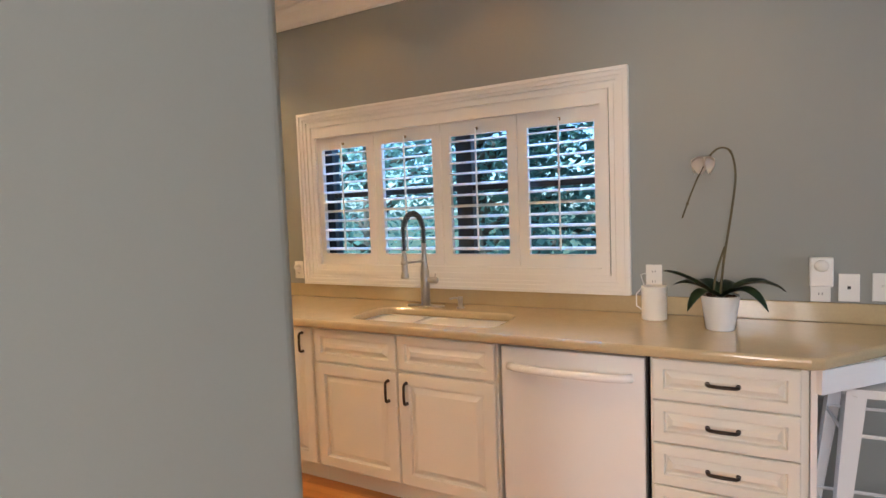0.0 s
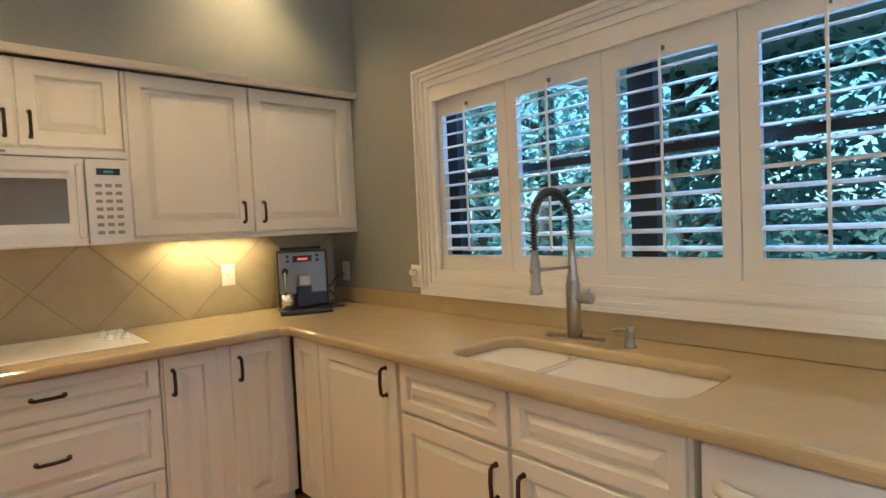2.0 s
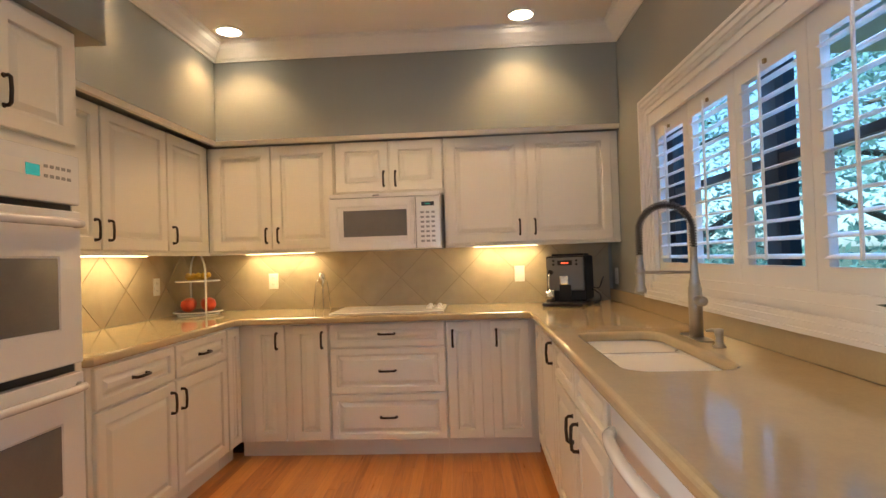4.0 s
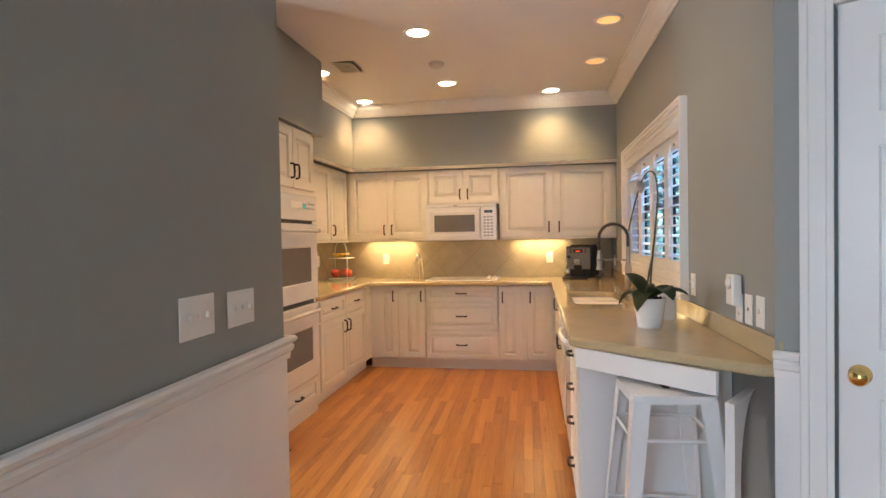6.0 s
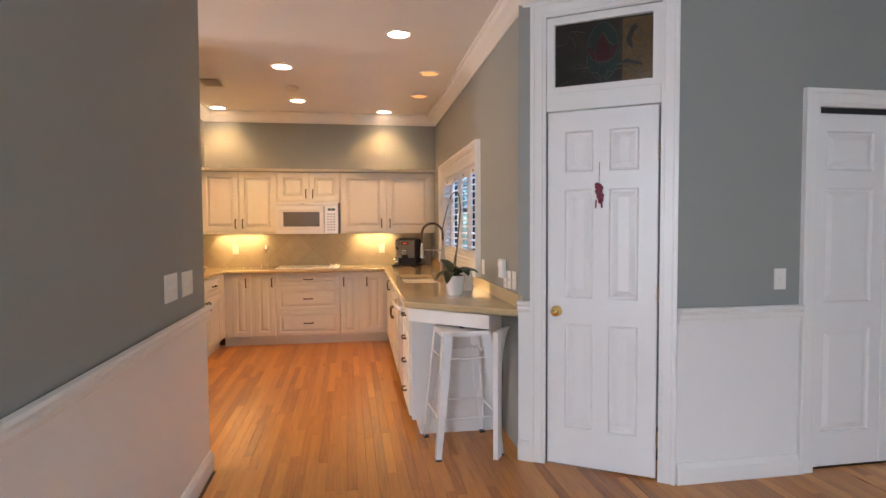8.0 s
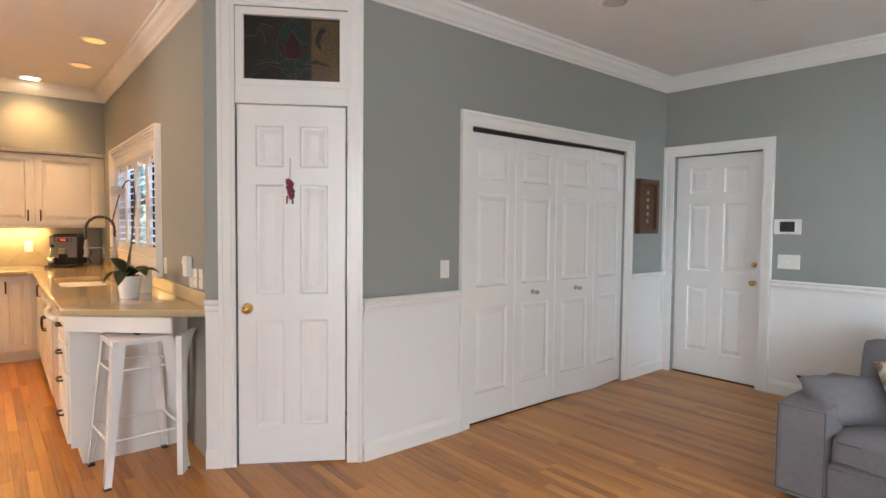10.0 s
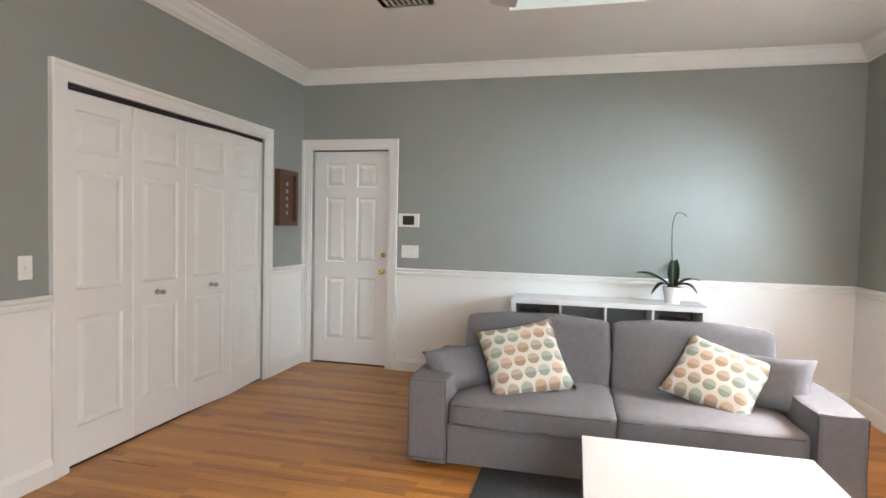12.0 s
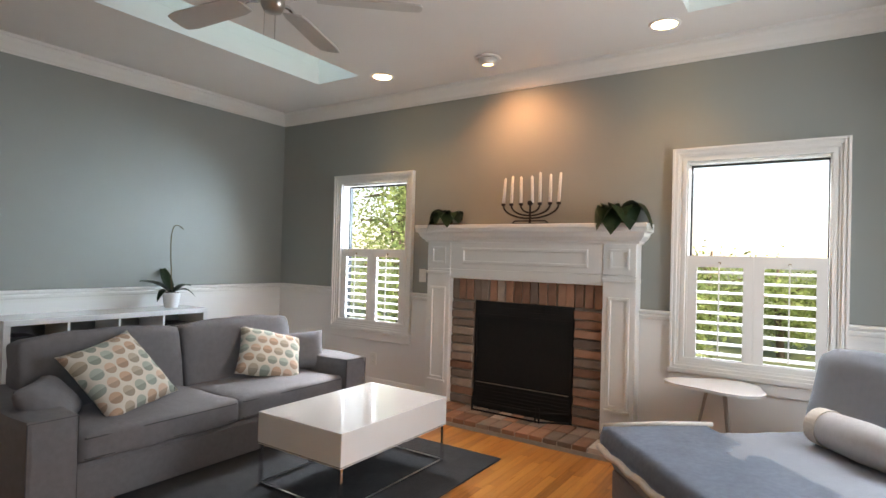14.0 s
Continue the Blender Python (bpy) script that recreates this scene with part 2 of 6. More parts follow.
def tube(points, r, n=8, bm=None, taper=None):
    """A round bar along points."""
    own = bmesh.new()
    pts = [Vector(p) for p in points]
    rings = []
    up = Vector((0.13, 0.21, 1)).normalized()
    for i, p in enumerate(pts):
        d = (pts[min(i + 1, len(pts) - 1)] - pts[max(i - 1, 0)]).normalized()
        a = d.cross(up)
        if a.length < 0.1:
            a = d.cross(Vector((1, 0, 0)))
        a.normalize()
        b = d.cross(a)
        rr = r if taper is None else r + (taper - r) * i / (len(pts) - 1)
        rings.append([own.verts.new(p + (a * math.cos(2 * math.pi * k / n) + b * math.sin(2 * math.pi * k / n)) * rr) for k in range(n)])
    for s, e in zip(rings, rings[1:]):
        for k in range(n):
            own.faces.new((s[k], s[(k + 1) % n], e[(k + 1) % n], e[k]))
    own.faces.new(rings[0])
    own.faces.new(rings[-1])
    return own if bm is None else merge(bm, own)


def arc(center, r, a0, a1, n, axis="xz"):
    out = []
    for i in range(n + 1):
        a = radians(a0 + (a1 - a0) * i / n)
        u, v = r * math.cos(a), r * math.sin(a)
        out.append((center[0] + u, center[1], center[2] + v) if axis == "xz" else (center[0], center[1] + u, center[2] + v) if axis == "yz" else (center[0] + u, center[1] + v, center[2]))
    return out


def prism(points, z0, z1, bm=None, bevel=0.0):
    """A flat outline in x, y, made a body from z0 to z1."""
    own = bmesh.new()
    lo = [own.verts.new((x, y, z0)) for x, y in points]
    hi = [own.verts.new((x, y, z1)) for x, y in points]
    own.faces.new(lo)
    own.faces.new(hi)
    for i in range(len(points)):
        j = (i + 1) % len(points)
        own.faces.new((lo[i], lo[j], hi[j], hi[i]))
    if bevel:
        bmesh.ops.bevel(own, geom=own.edges[:], offset=bevel, segments=2, profile=0.5, affect="EDGES")
    return own if bm is None else merge(bm, own)


def rounded(x0, x1, y0, y1, r, n=5):
    pts = []
    for cx, cy, a in ((x1 - r, y1 - r, 0), (x0 + r, y1 - r, 90), (x0 + r, y0 + r, 180), (x1 - r, y0 + r, 270)):
        pts += [(cx + r * math.cos(radians(a + 90 * i / n)), cy + r * math.sin(radians(a + 90 * i / n))) for i in range(n + 1)]
    return pts


def sweep(path, profile, closed=False):
    """A moulding: profile points (out, up) carried along path points (x, y, z) with mitred corners; out is to the right of the way."""
    bm = bmesh.new()
    n = len(path)
    rings = []
    for i, p in enumerate(path):
        p = Vector(p)
        d0 = (p - Vector(path[i - 1])) if (i > 0 or closed) else None
        d1 = (Vector(path[(i + 1) % n]) - p) if (i < n - 1 or closed) else None
        ds = [Vector((d.x, d.y, 0)).normalized() for d in (d0, d1) if d is not None]
        ns = [Vector((d.y, -d.x, 0)) for d in ds]
        nn = ns[0] if len(ns) == 1 else (ns[0] + ns[1])
        nn.normalize()
        k = 1.0 / max(nn.dot(ns[0]), 0.3)
        rings.append([bm.verts.new(p + nn * (o * k) + Vector((0, 0, u))) for o, u in profile])
    m = len(profile)
    pairs = list(zip(rings, rings[1:])) + ([(rings[-1], rings[0])] if closed else [])
    for a, b in pairs:
        for k in range(m):
            bm.faces.new((a[k], a[(k + 1) % m], b[(k + 1) % m], b[k]))
    if not closed:
        bm.faces.new(rings[0])
        bm.faces.new(rings[-1])
    return bm


CAB_LOOPS = ((0.0, 0.0), (0.003, 0.004), (0.006, 0.0145), (0.014, 0.0145), (0.038, 0.001))
DOOR_LOOPS = ((0.0, 0.0), (0.006, 0.012), (0.018, 0.0135), (0.048, 0.003))


def panelled(w, h, t, panels, loops, edge=0.004):
    """A slab, front to -y (y = -t), back at y = 0, x 0 to w, z 0 to h; panels (x0, x1, z0, z1) sunk and raised by loops (inset, depth)."""
    bm = bmesh.new()
    xs = sorted({edge, w - edge, *[p[0] for p in panels], *[p[1] for p in panels]})
    zs = sorted({edge, h - edge, *[p[2] for p in panels], *[p[3] for p in panels]})
    vs = {}

    def v(x, y, z):
        key = (round(x, 5), round(y, 5), round(z, 5))
        if key not in vs:
            vs[key] = bm.verts.new((x, y, z))
        return vs[key]

    def quad(*c):
        bm.faces.new([v(*p) for p in c])
    for xa, xb in zip(xs, xs[1:]):
        for za, zb in zip(zs, zs[1:]):
            cx, cz = (xa + xb) / 2, (za + zb) / 2
            if not any(p[0] < cx < p[1] and p[2] < cz < p[3] for p in panels):
                quad((xa, -t, za), (xb, -t, za), (xb, -t, zb), (xa, -t, zb))
    for x0, x1, z0, z1 in panels:
        prev = None
        for i, dep in loops:
            y = -t + dep
            cur = [(x0 + i, y, z0 + i), (x1 - i, y, z0 + i), (x1 - i, y, z1 - i), (x0 + i, y, z1 - i)]
            if prev:
                for k in range(4):
                    quad(prev[k], prev[(k + 1) % 4], cur[(k + 1) % 4], cur[k])
            prev = cur
        quad(*prev)
    r0 = [(0, 0, 0), (w, 0, 0), (w, 0, h), (0, 0, h)]
    r1 = [(0, -t + edge, 0), (w, -t + edge, 0), (w, -t + edge, h), (0, -t + edge, h)]
    r2 = [(edge, -t, edge), (w - edge, -t, edge), (w - edge, -t, h - edge), (edge, -t, h - edge)]
    for a, b in ((r0, r1), (r1, r2)):
        for k in range(4):
            quad(a[k], a[(k + 1) % 4], b[(k + 1) % 4], b[k])
    quad(*r0)
    return bm


def holed(u0, u1, z0, z1, y0, y1, holes=()):
    """A wall slab in local x, z with openings (u0, u1, z0, z1) cut right through; depth y0 to y1."""
    bm = bmesh.new()
    us = sorted({u0, u1, *[a for h in holes for a in h[:2]]})
    zs = sorted({z0, z1, *[a for h in holes for a in h[2:]]})
    vs = {}

    def v(x, y, z):
        key = (round(x, 4), round(y, 4), round(z, 4))
        if key not in vs:
            vs[key] = bm.verts.new((x, y, z))
        return vs[key]

    def filled(i, j):
        if not (0 <= i < len(us) - 1 and 0 <= j < len(zs) - 1):
            return False
        cu, cz = (us[i] + us[i + 1]) / 2, (zs[j] + zs[j + 1]) / 2
        return not any(h[0] < cu < h[1] and h[2] < cz < h[3] for h in holes)
    for i in range(len(us) - 1):
        for j in range(len(zs) - 1):
            if not filled(i, j):
                continue
            a, b, c, d = us[i], us[i + 1], zs[j], zs[j + 1]
            bm.faces.new([v(a, y0, c), v(b, y0, c), v(b, y0, d), v(a, y0, d)])
            bm.faces.new([v(a, y1, c), v(b, y1, c), v(b, y1, d), v(a, y1, d)])
            if not filled(i - 1, j):
                bm.faces.new([v(a, y0, c), v(a, y1, c), v(a, y1, d), v(a, y0, d)])
            if not filled(i + 1, j):
                bm.faces.new([v(b, y0, c), v(b, y1, c), v(b, y1, d), v(b, y0, d)])
            if not filled(i, j - 1):
                bm.faces.new([v(a, y0, c), v(b, y0, c), v(b, y1, c), v(a, y1, c)])
            if not filled(i, j + 1):
                bm.faces.new([v(a, y0, d), v(b, y0, d), v(b, y1, d), v(a, y1, d)])
    return bm


def structure(name, bm, mat, label, m=None, category="wall"):
    return solid(name, bm, mat, label, category, kind="structure", m=m)


# frames of the walls: local x to the right as one faces the wall, z up, -y into the room
YW, XE, YL, XS, YD, XF, YN = 3.40, -3.09, 0.21, 1.602, 7.43, 6.325, 1.47
DIAG = pose(1.13, 3.285, 0, 0, 0, 57.2)
KIT = pose(0.024, 3.339, 0, 0, 0, -1.07) @ pose(0, -YW, 0)   # the kitchen stands a little out of square with the living room
N_ = KIT @ pose(0, YW, 0)                 # window wall of the kitchen: local x = kitchen x
E_ = KIT @ pose(XE, 0, 0, 0, 0, 90)       # end wall of the kitchen: local x = kitchen y
L_ = KIT @ pose(0, YL, 0, 0, 0, 180)      # oven side: local x = -kitchen x
B_ = pose(XS, 0, 0, 0, 0, 90)             # folding-door wall: local x = world y
D_ = pose(0, YD, 0)                       # sofa wall: local x = world x
F_ = pose(XF, 0, 0, 0, 0, -90)            # fireplace wall: local x = -world y
S_ = pose(0, YN, 0, 0, 0, 180)            # switch wall: local x = -world x
T = 0.14


def kit(x, y):
    """A point of the kitchen's plan."""
    p = KIT @ Vector((x, y, 0))
    return p.x, p.y


# ---- walls ----
W1, W2 = (-6.52, -5.70, 0.57, 1.99), (-3.285, -2.465, 0.57, 1.99)
structure("wall_north", holed(-3.4, 1.12, 0, CEIL, 0, T, [(-2.09, -0.20, 1.08, 2.018)]), M_WALL, "grey painted kitchen wall with a wide window", N_)
structure("wall_kitchen_end", holed(0.0, 3.60, 0, CEIL, 0, T), M_WALL, "grey painted end wall behind the cooktop", E_)
structure("wall_oven_side", holed(0.20, 3.3, 0, CEIL, 0, T), M_WALL, "grey painted wall behind the corner cabinets", L_)
structure("wall_pantry", holed(0, 0.86, 0, CEIL, 0, 0.1, [(0.165, 0.785, 0, 2.60)]), M_WALL, "grey painted slanted wall round the narrow door", DIAG)
structure("wall_closet", holed(4.02, YD + T, 0, CEIL, 0, T, [(4.865, 6.745, 0, 2.06)]), M_WALL, "grey painted wall with folding closet doors", B_)
structure("wall_sofa", holed(1.55, 6.5, 0, CEIL, 0, T, [(1.70, 2.475, 0, 2.06)]), M_WALL, "grey painted wall behind the sofa", D_)
structure("wall_fireplace", holed(-YD - T, -1.2, 0, CEIL, 0, T, [W1, W2, (-4.91, -4.03, 0.06, 0.94)]), M_WALL, "grey painted wall with fireplace and two windows", F_)
# fill lamp in an added, unseen opening of the switch wall, brightens the living room
area_lamp("south_fill_lamp", look((5.0, YN - 0.10, 1.35), (3.0, 5.6, 0.9)), 1.2, 1.7, 36, DAY)
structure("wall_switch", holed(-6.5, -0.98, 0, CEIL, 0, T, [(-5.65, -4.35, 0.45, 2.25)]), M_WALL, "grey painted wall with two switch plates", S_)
structure("wall_passage_right", holed(-1.33, 2.0, 0, CEIL, 0, T, [(0.25, 0.95, 1.05, 2.05)]), M_WALL, "grey painted wall of the passage", pose(0.98, 0, 0, 0, 0, -90))
_bn = [(0.075, -2.0), (0.075, 0.885)] + [(0.055 + 0.02 * math.cos(radians(a)), 0.885 + 0.02 * math.sin(radians(a))) for a in (15, 30, 45, 60, 75, 90)] + [(-0.215, 0.905), (-0.215, -2.0)]
structure("wall_passage_left", prism([kit(*p) for p in _bn], 0, CEIL), M_WALL, "grey painted wall end with a rounded corner")
structure("wall_passage_back", holed(-0.3, 1.1, 0, CEIL, -2.14, -2.0, [(0.1, 0.78, 0.5, 2.3)]), M_WALL, "plain grey wall closing the passage")
# two fill lamps in added, unseen passage openings; a screen behind each stops the sun
area_lamp("passage_fill_side", look((1.06, -0.60, 1.55), (0.075, 0.55, 1.40)), 0.6, 0.9, 9, (1.0, 0.88, 0.76))
structure("unseen_screen", box(1.16, 1.22, -1.1, -0.1, 0.9, 2.2), M_WALL, "unseen screen behind the added side opening of the passage")
area_lamp("passage_fill_back", look((0.44, -2.08, 1.4), (-0.75, 0, 1.15)), 0.6, 1.7, 25, (1.0, 0.88, 0.78))
structure("unseen_screen", box(-0.1, 1.0, -2.24, -2.18, 0.3, 2.5), M_WALL, "unseen screen behind the added back opening of the passage")
# unseen blocker, keeps the sun out of the added south opening
structure("unseen_screen", box(4.3, 6.0, YN - T - 0.10, YN - T - 0.04, 0.2, 2.5), M_WALL, "unseen screen keeping sun out of the added south opening")
structure("closet_back", holed(4.02, YD, 0, CEIL, 0, 0.05), M_WALL, "plain wall inside the closet", pose(0.8, 0, 0, 0, 0, 90))
structure("floor", box(-3.5, 6.6, -2.2, 7.7, -0.12, -0.006), M_SUB, "dark bed under the oak boards", category="floor")

# ceiling with two skylight wells
SKY = [(3.72, 5.69, 5.76, 6.25), (3.85, 5.78, 2.72, 3.205)]
cb = bmesh.new()
xs = sorted({-3.5, 6.6, *[s[0] for s in SKY], *[s[1] for s in SKY]})
ys = sorted({-2.3, 7.7, *[s[2] for s in SKY], *[s[3] for s in SKY]})
for xa, xb in zip(xs, xs[1:]):
    for ya, yb in zip(ys, ys[1:]):
        if not any(s[0] <= xa and xb <= s[1] and s[2] <= ya and yb <= s[3] for s in SKY):
            box(xa, xb, ya, yb, CEIL, CEIL + 0.15, bm=cb)
structure("ceiling", cb, M_CEIL, "flat white painted ceiling", category="ceiling")
for k, (xa, xb, ya, yb) in enumerate(SKY):
    sw = thing("skylight_%d" % (k + 1), pose((xa + xb) / 2, (ya + yb) / 2, CEIL), "long skylight well with a frosted pane", "skylight", kind="structure")
    hx, hy = (xb - xa) / 2, (yb - ya) / 2
    for nm, dims in (("well_side", (-hx - 0.02, -hx, -hy, hy)), ("well_side", (hx, hx + 0.02, -hy, hy)), ("well_side", (-hx, hx, -hy - 0.02, -hy)), ("well_side", (-hx, hx, hy, hy + 0.02))):
        part(nm, box(*dims, 0.151, 0.75), M_CEIL, sw)
    pn = part("pane", box(-hx, hx, -hy, hy, 0.72, 0.73), M_FROST, sw)
    area_lamp("skylight_daylight", pose((xa + xb) / 2, (ya + yb) / 2, CEIL + 0.70), 2 * hx - 0.05, 2 * hy - 0.05, 0.8, (0.42, 0.86, 1.0))

# mouldings
CROWN = [(0, 0), (0.012, 0), (0.016, 0.012), (0.03, 0.02), (0.05, 0.045), (0.078, 0.07), (0.09, 0.095), (0.105, 0.10), (0.105, 0.12), (0, 0.12)]
RAIL = [(0, -0.045), (0.010, -0.045), (0.012, -0.02), (0.02, -0.012), (0.024, 0.005), (0.016, 0.016), (0.03, 0.024), (0.034, 0.036), (0.026, 0.046), (0, 0.046)]
BASE = [(0, 0), (0.018, 0), (0.018, 0.085), (0.012, 0.1), (0.006, 0.115), (0, 0.118)]
d57 = Vector((math.cos(radians(57.2)), math.sin(radians(57.2)), 0))


def dg(s):
    return Vector((1.13, 3.285, 0)) + d57 * s


def trim(name, path, profile, z, label, mat=M_TRIM):
    return structure(name, sweep([(p[0], p[1], z) for p in path], profile), mat, label, category="trim")


_c2 = dg(0.842)
ZC, ZR = CEIL - 0.12, 0.915
SOFX, SOFY = -2.735, 0.60
trim("crown_moulding", [kit(-1.17, SOFY), kit(SOFX, SOFY), kit(SOFX, YW), (1.151, 3.318), (XS, dg(0.868).y), (XS, YD), (XF, YD), (XF, YN), (0.98, YN), (0.98, -1.9)], CROWN, ZC, "white crown moulding round the ceiling")


# soffits over the cabinets
structure("soffit", prism([kit(XE + 0.003, YL + 0.003), kit(-0.22, YL + 0.003), kit(-0.22, SOFY), kit(SOFX, SOFY), kit(SOFX, YW - 0.003), kit(XE + 0.003, YW - 0.003)], 2.125, CEIL - 0.002), M_WALL, "grey boxed soffit above the wall cabinets", category="soffit")
structure("soffit_oven", prism([kit(-1.17, YL + 0.01), kit(-0.22, YL + 0.01), kit(-0.22, 0.88), kit(-1.17, 0.88)], 2.19, CEIL - 0.003), M_WALL, "grey boxed soffit above the wall ovens", category="soffit")
trim("cabinet_trim", [kit(-1.0, SOFY - 0.035), kit(SOFX - 0.03, SOFY - 0.035), kit(SOFX - 0.03, YW - 0.002)], [(0, 0), (0.022, 0.004), (0.03, 0.02), (0.036, 0.03), (0, 0.032)], 2.094, "narrow painted trim above the cabinets", M_CAB)


def wains(name, m, u0, u1, label="white wainscot panelling below the rail", rail=True, base=True):
    """White board, rail and baseboard along a wall from u0 to u1."""
    structure(name, box(u0, u1, -0.008, 0, 0.0, ZR), M_WAIN, label, m, "wainscot")
    if rail:
        structure("chair_rail", sweep([(u0, -0.008, ZR), (u1, -0.008, ZR)], RAIL), M_TRIM, "white moulded chair rail", m, "trim")
    if base:
        structure("baseboard", sweep([(u0, -0.008, 0), (u1, -0.008, 0)], BASE), M_TRIM, "white baseboard with a moulded top", m, "trim")


wains("wainscot_sofa", D_, 2.575, XF)
wains("wainscot_fire_a", F_, -YD, -6.61)
wains("wainscot_fire_b", F_, -5.61, -5.36)
wains("wainscot_fire_c", F_, -3.58, -3.37)
wains("wainscot_fire_d", F_, -2.38, -YN)
for nm, a, b in (("wainscot_under_window_1", -6.61, -5.61), ("wainscot_under_window_2", -3.37, -2.38)):
    structure(nm, box(a, b, -0.008, 0, 0, 0.50), M_WAIN, "white wainscot panel under the window", F_, "wainscot")
    structure("baseboard", sweep([(a, -0.008, 0), (b, -0.008, 0)], BASE), M_TRIM, "white baseboard with a moulded top", F_, "trim")
wains("wainscot_closet_a", B_, 4.02, 4.77)
wains("wainscot_closet_b", B_, 6.855, YD)
wains("wainscot_pantry_a", DIAG, 0.0, 0.075)
# the switch wall's wainscot turns round its end into the passage
for nm, prof, z, lab in (("wainscot_switch", [(0, 0), (0.008, 0), (0.008, ZR), (0, ZR)], 0, "white wainscot panelling below the rail"), ("chair_rail", [(o + 0.008, u) for o, u in RAIL], ZR, "white moulded chair rail"), ("baseboard", [(o + 0.008, u) for o, u in BASE], 0, "white baseboard with a moulded top")):
    structure(nm, sweep([(4.65, YN, z), (0.98, YN, z), (0.98, -1.9, z)], prof), M_TRIM, lab, category="trim")


def casing(m, u0, u1, z1, w=0.098, z0=0.0, name="door_casing", label="white moulded door casing", bottom=False):
    """Moulded frame round an opening u0..u1 up to z1."""
    bm = bmesh.new()
    for step, (a, d) in enumerate(((0.0, 0.016), (0.018, 0.022), (w * 0.72, 0.03))):
        b = w
        box(u0 - b, u0 - a, -d, 0, z0 - (b if bottom else 0), z1 + a, bm=bm) if step == 0 else None
        if step == 0:
            box(u1 + a, u1 + b, -d, 0, z0 - (b if bottom else 0), z1 + a, bm=bm)
            box(u0 - b, u1 + b, -d, 0, z1 + a, z1 + b, bm=bm)
            if bottom:
                box(u0 - a, u1 + a, -d, 0, z0 - b, z0 - a, bm=bm)
        else:
            lo = z0 - b if bottom else z0
            box(u0 - b, u0 - a, -d, -0.01, lo, z1 + b, 0.004, bm=bm)
            box(u1 + a, u1 + b, -d, -0.01, lo, z1 + b, 0.004, bm=bm)
            box(u0 - a - 0.004, u1 + a + 0.004, -d + 0.0005, -0.01, z1 + a, z1 + b - 0.0005, 0.004, bm=bm)
            if bottom:
                box(u0 - a - 0.004, u1 + a + 0.004, -d + 0.0005, -0.01, z0 - b + 0.0005, z0 - a, 0.004, bm=bm)
    return structure(name, bm, M_TRIM, label, m, "casing")


def six_panel(w, h):
    s, mid = 0.115 * w / 0.76 + 0.01, 0.10 * w / 0.76 + 0.01
    xa, xb, xc, xd = s, (w - mid) / 2, (w + mid) / 2, w - s
    rows = ((0.22, 0.83), (0.98, 1.60), (1.70, h - 0.115))
    return [(a, b, z0, z1) for a, b in ((xa, xb), (xc, xd)) for z0, z1 in rows]


def knob(parent, x, z, y, mat=M_BRASS, r=0.027, label="round polished brass knob"):
    bm = lathe([(r * 1.15, 0), (r * 1.15, 0.006), (r * 0.45, 0.012), (r * 0.42, 0.03), (r * 0.85, 0.036), (r, 0.05), (r * 0.8, 0.062), (0, 0.066)], 20, pose(x, y, z, 90))
    return part("knob", bm, mat, parent, label, smooth=True)


# narrow pantry door with leaded glass above
casing(DIAG, 0.165, 0.785, 2.60, 0.09)
pd = thing("door_1", DIAG @ pose(0.175, 0.03, 0.012), "narrow white six-panel door with brass knob, closed", "door", kind="structure")
part("leaf", panelled(0.60, 2.045, 0.035, six_panel(0.60, 2.045), DOOR_LOOPS), M_DOOR, pd)
knob(pd, 0.055, 0.90, -0.035)
for z in (0.22, 1.02, 1.80):
    part("hinge", tube([(0.606, -0.038, z - 0.045), (0.606, -0.038, z + 0.045)], 0.007, 8), M_HINGE, pd, "aged brass hinge")
structure("pantry_jamb", box(0.165, 0.785, 0.0, 0.06, 2.065, 2.166, 0.003), M_TRIM, "white rail between door and transom", DIAG, "trim")
tr = thing("window_transom", DIAG @ pose(0.475, 0.03, 2.168) @ Matrix.Diagonal((1, 1, 1.165, 1)), "leaded stained-glass transom with a red tulip", "stained glass", kind="structure")
part("frame", holed(-0.31, 0.31, 0, 0.37, -0.02, 0.02, [(-0.265, 0.265, 0.03, 0.335)]), M_TRIM, tr)
part("pane", box(-0.265, 0.265, 0.004, 0.008, 0.03, 0.335), M_SG[0], tr)


def petal_shape(cx, cz, w, h, tilt=0.0):
    pts = []
    for i in range(16):
        a = 2 * math.pi * i / 16
        x, z = w * math.cos(a) * (1 - 0.35 * math.sin(a)), h * math.sin(a)
        pts.append((cx + x * math.cos(tilt) - z * math.sin(tilt), cz + x * math.sin(tilt) + z * math.cos(tilt)))
    return pts


def shard(pts, mat, name="glass_piece"):
    bm = prism(pts, 0, 0.004)
    part(name, bm, mat, tr, m=pose(0, 0.003, 0, 90))
    part("lead_line", tube([(x, 0.001, z) for x, z in pts + pts[:1]], 0.0028, 5), M_LEAD, tr)


# an oval behind the flower, three dark petals, green sepals, curled tendrils
part("glass_piece", prism([(0.088 * math.cos(2 * math.pi * k / 24), 0.185 + 0.135 * math.sin(2 * math.pi * k / 24)) for k in range(24)], 0, 0.003), M_SG[2], tr, "bluish green oval glass", m=pose(0, 0.0035, 0, 90))
part("lead_line", tube([(0.09 * math.cos(2 * math.pi * k / 24), 0.0015, 0.185 + 0.137 * math.sin(2 * math.pi * k / 24)) for k in range(25)], 0.0022, 5), M_LEAD, tr)
shard([(-0.03, 0.135), (0.03, 0.135), (0.042, 0.175), (0.030, 0.225), (0.0, 0.268), (-0.030, 0.225), (-0.042, 0.175)], M_SG[1])
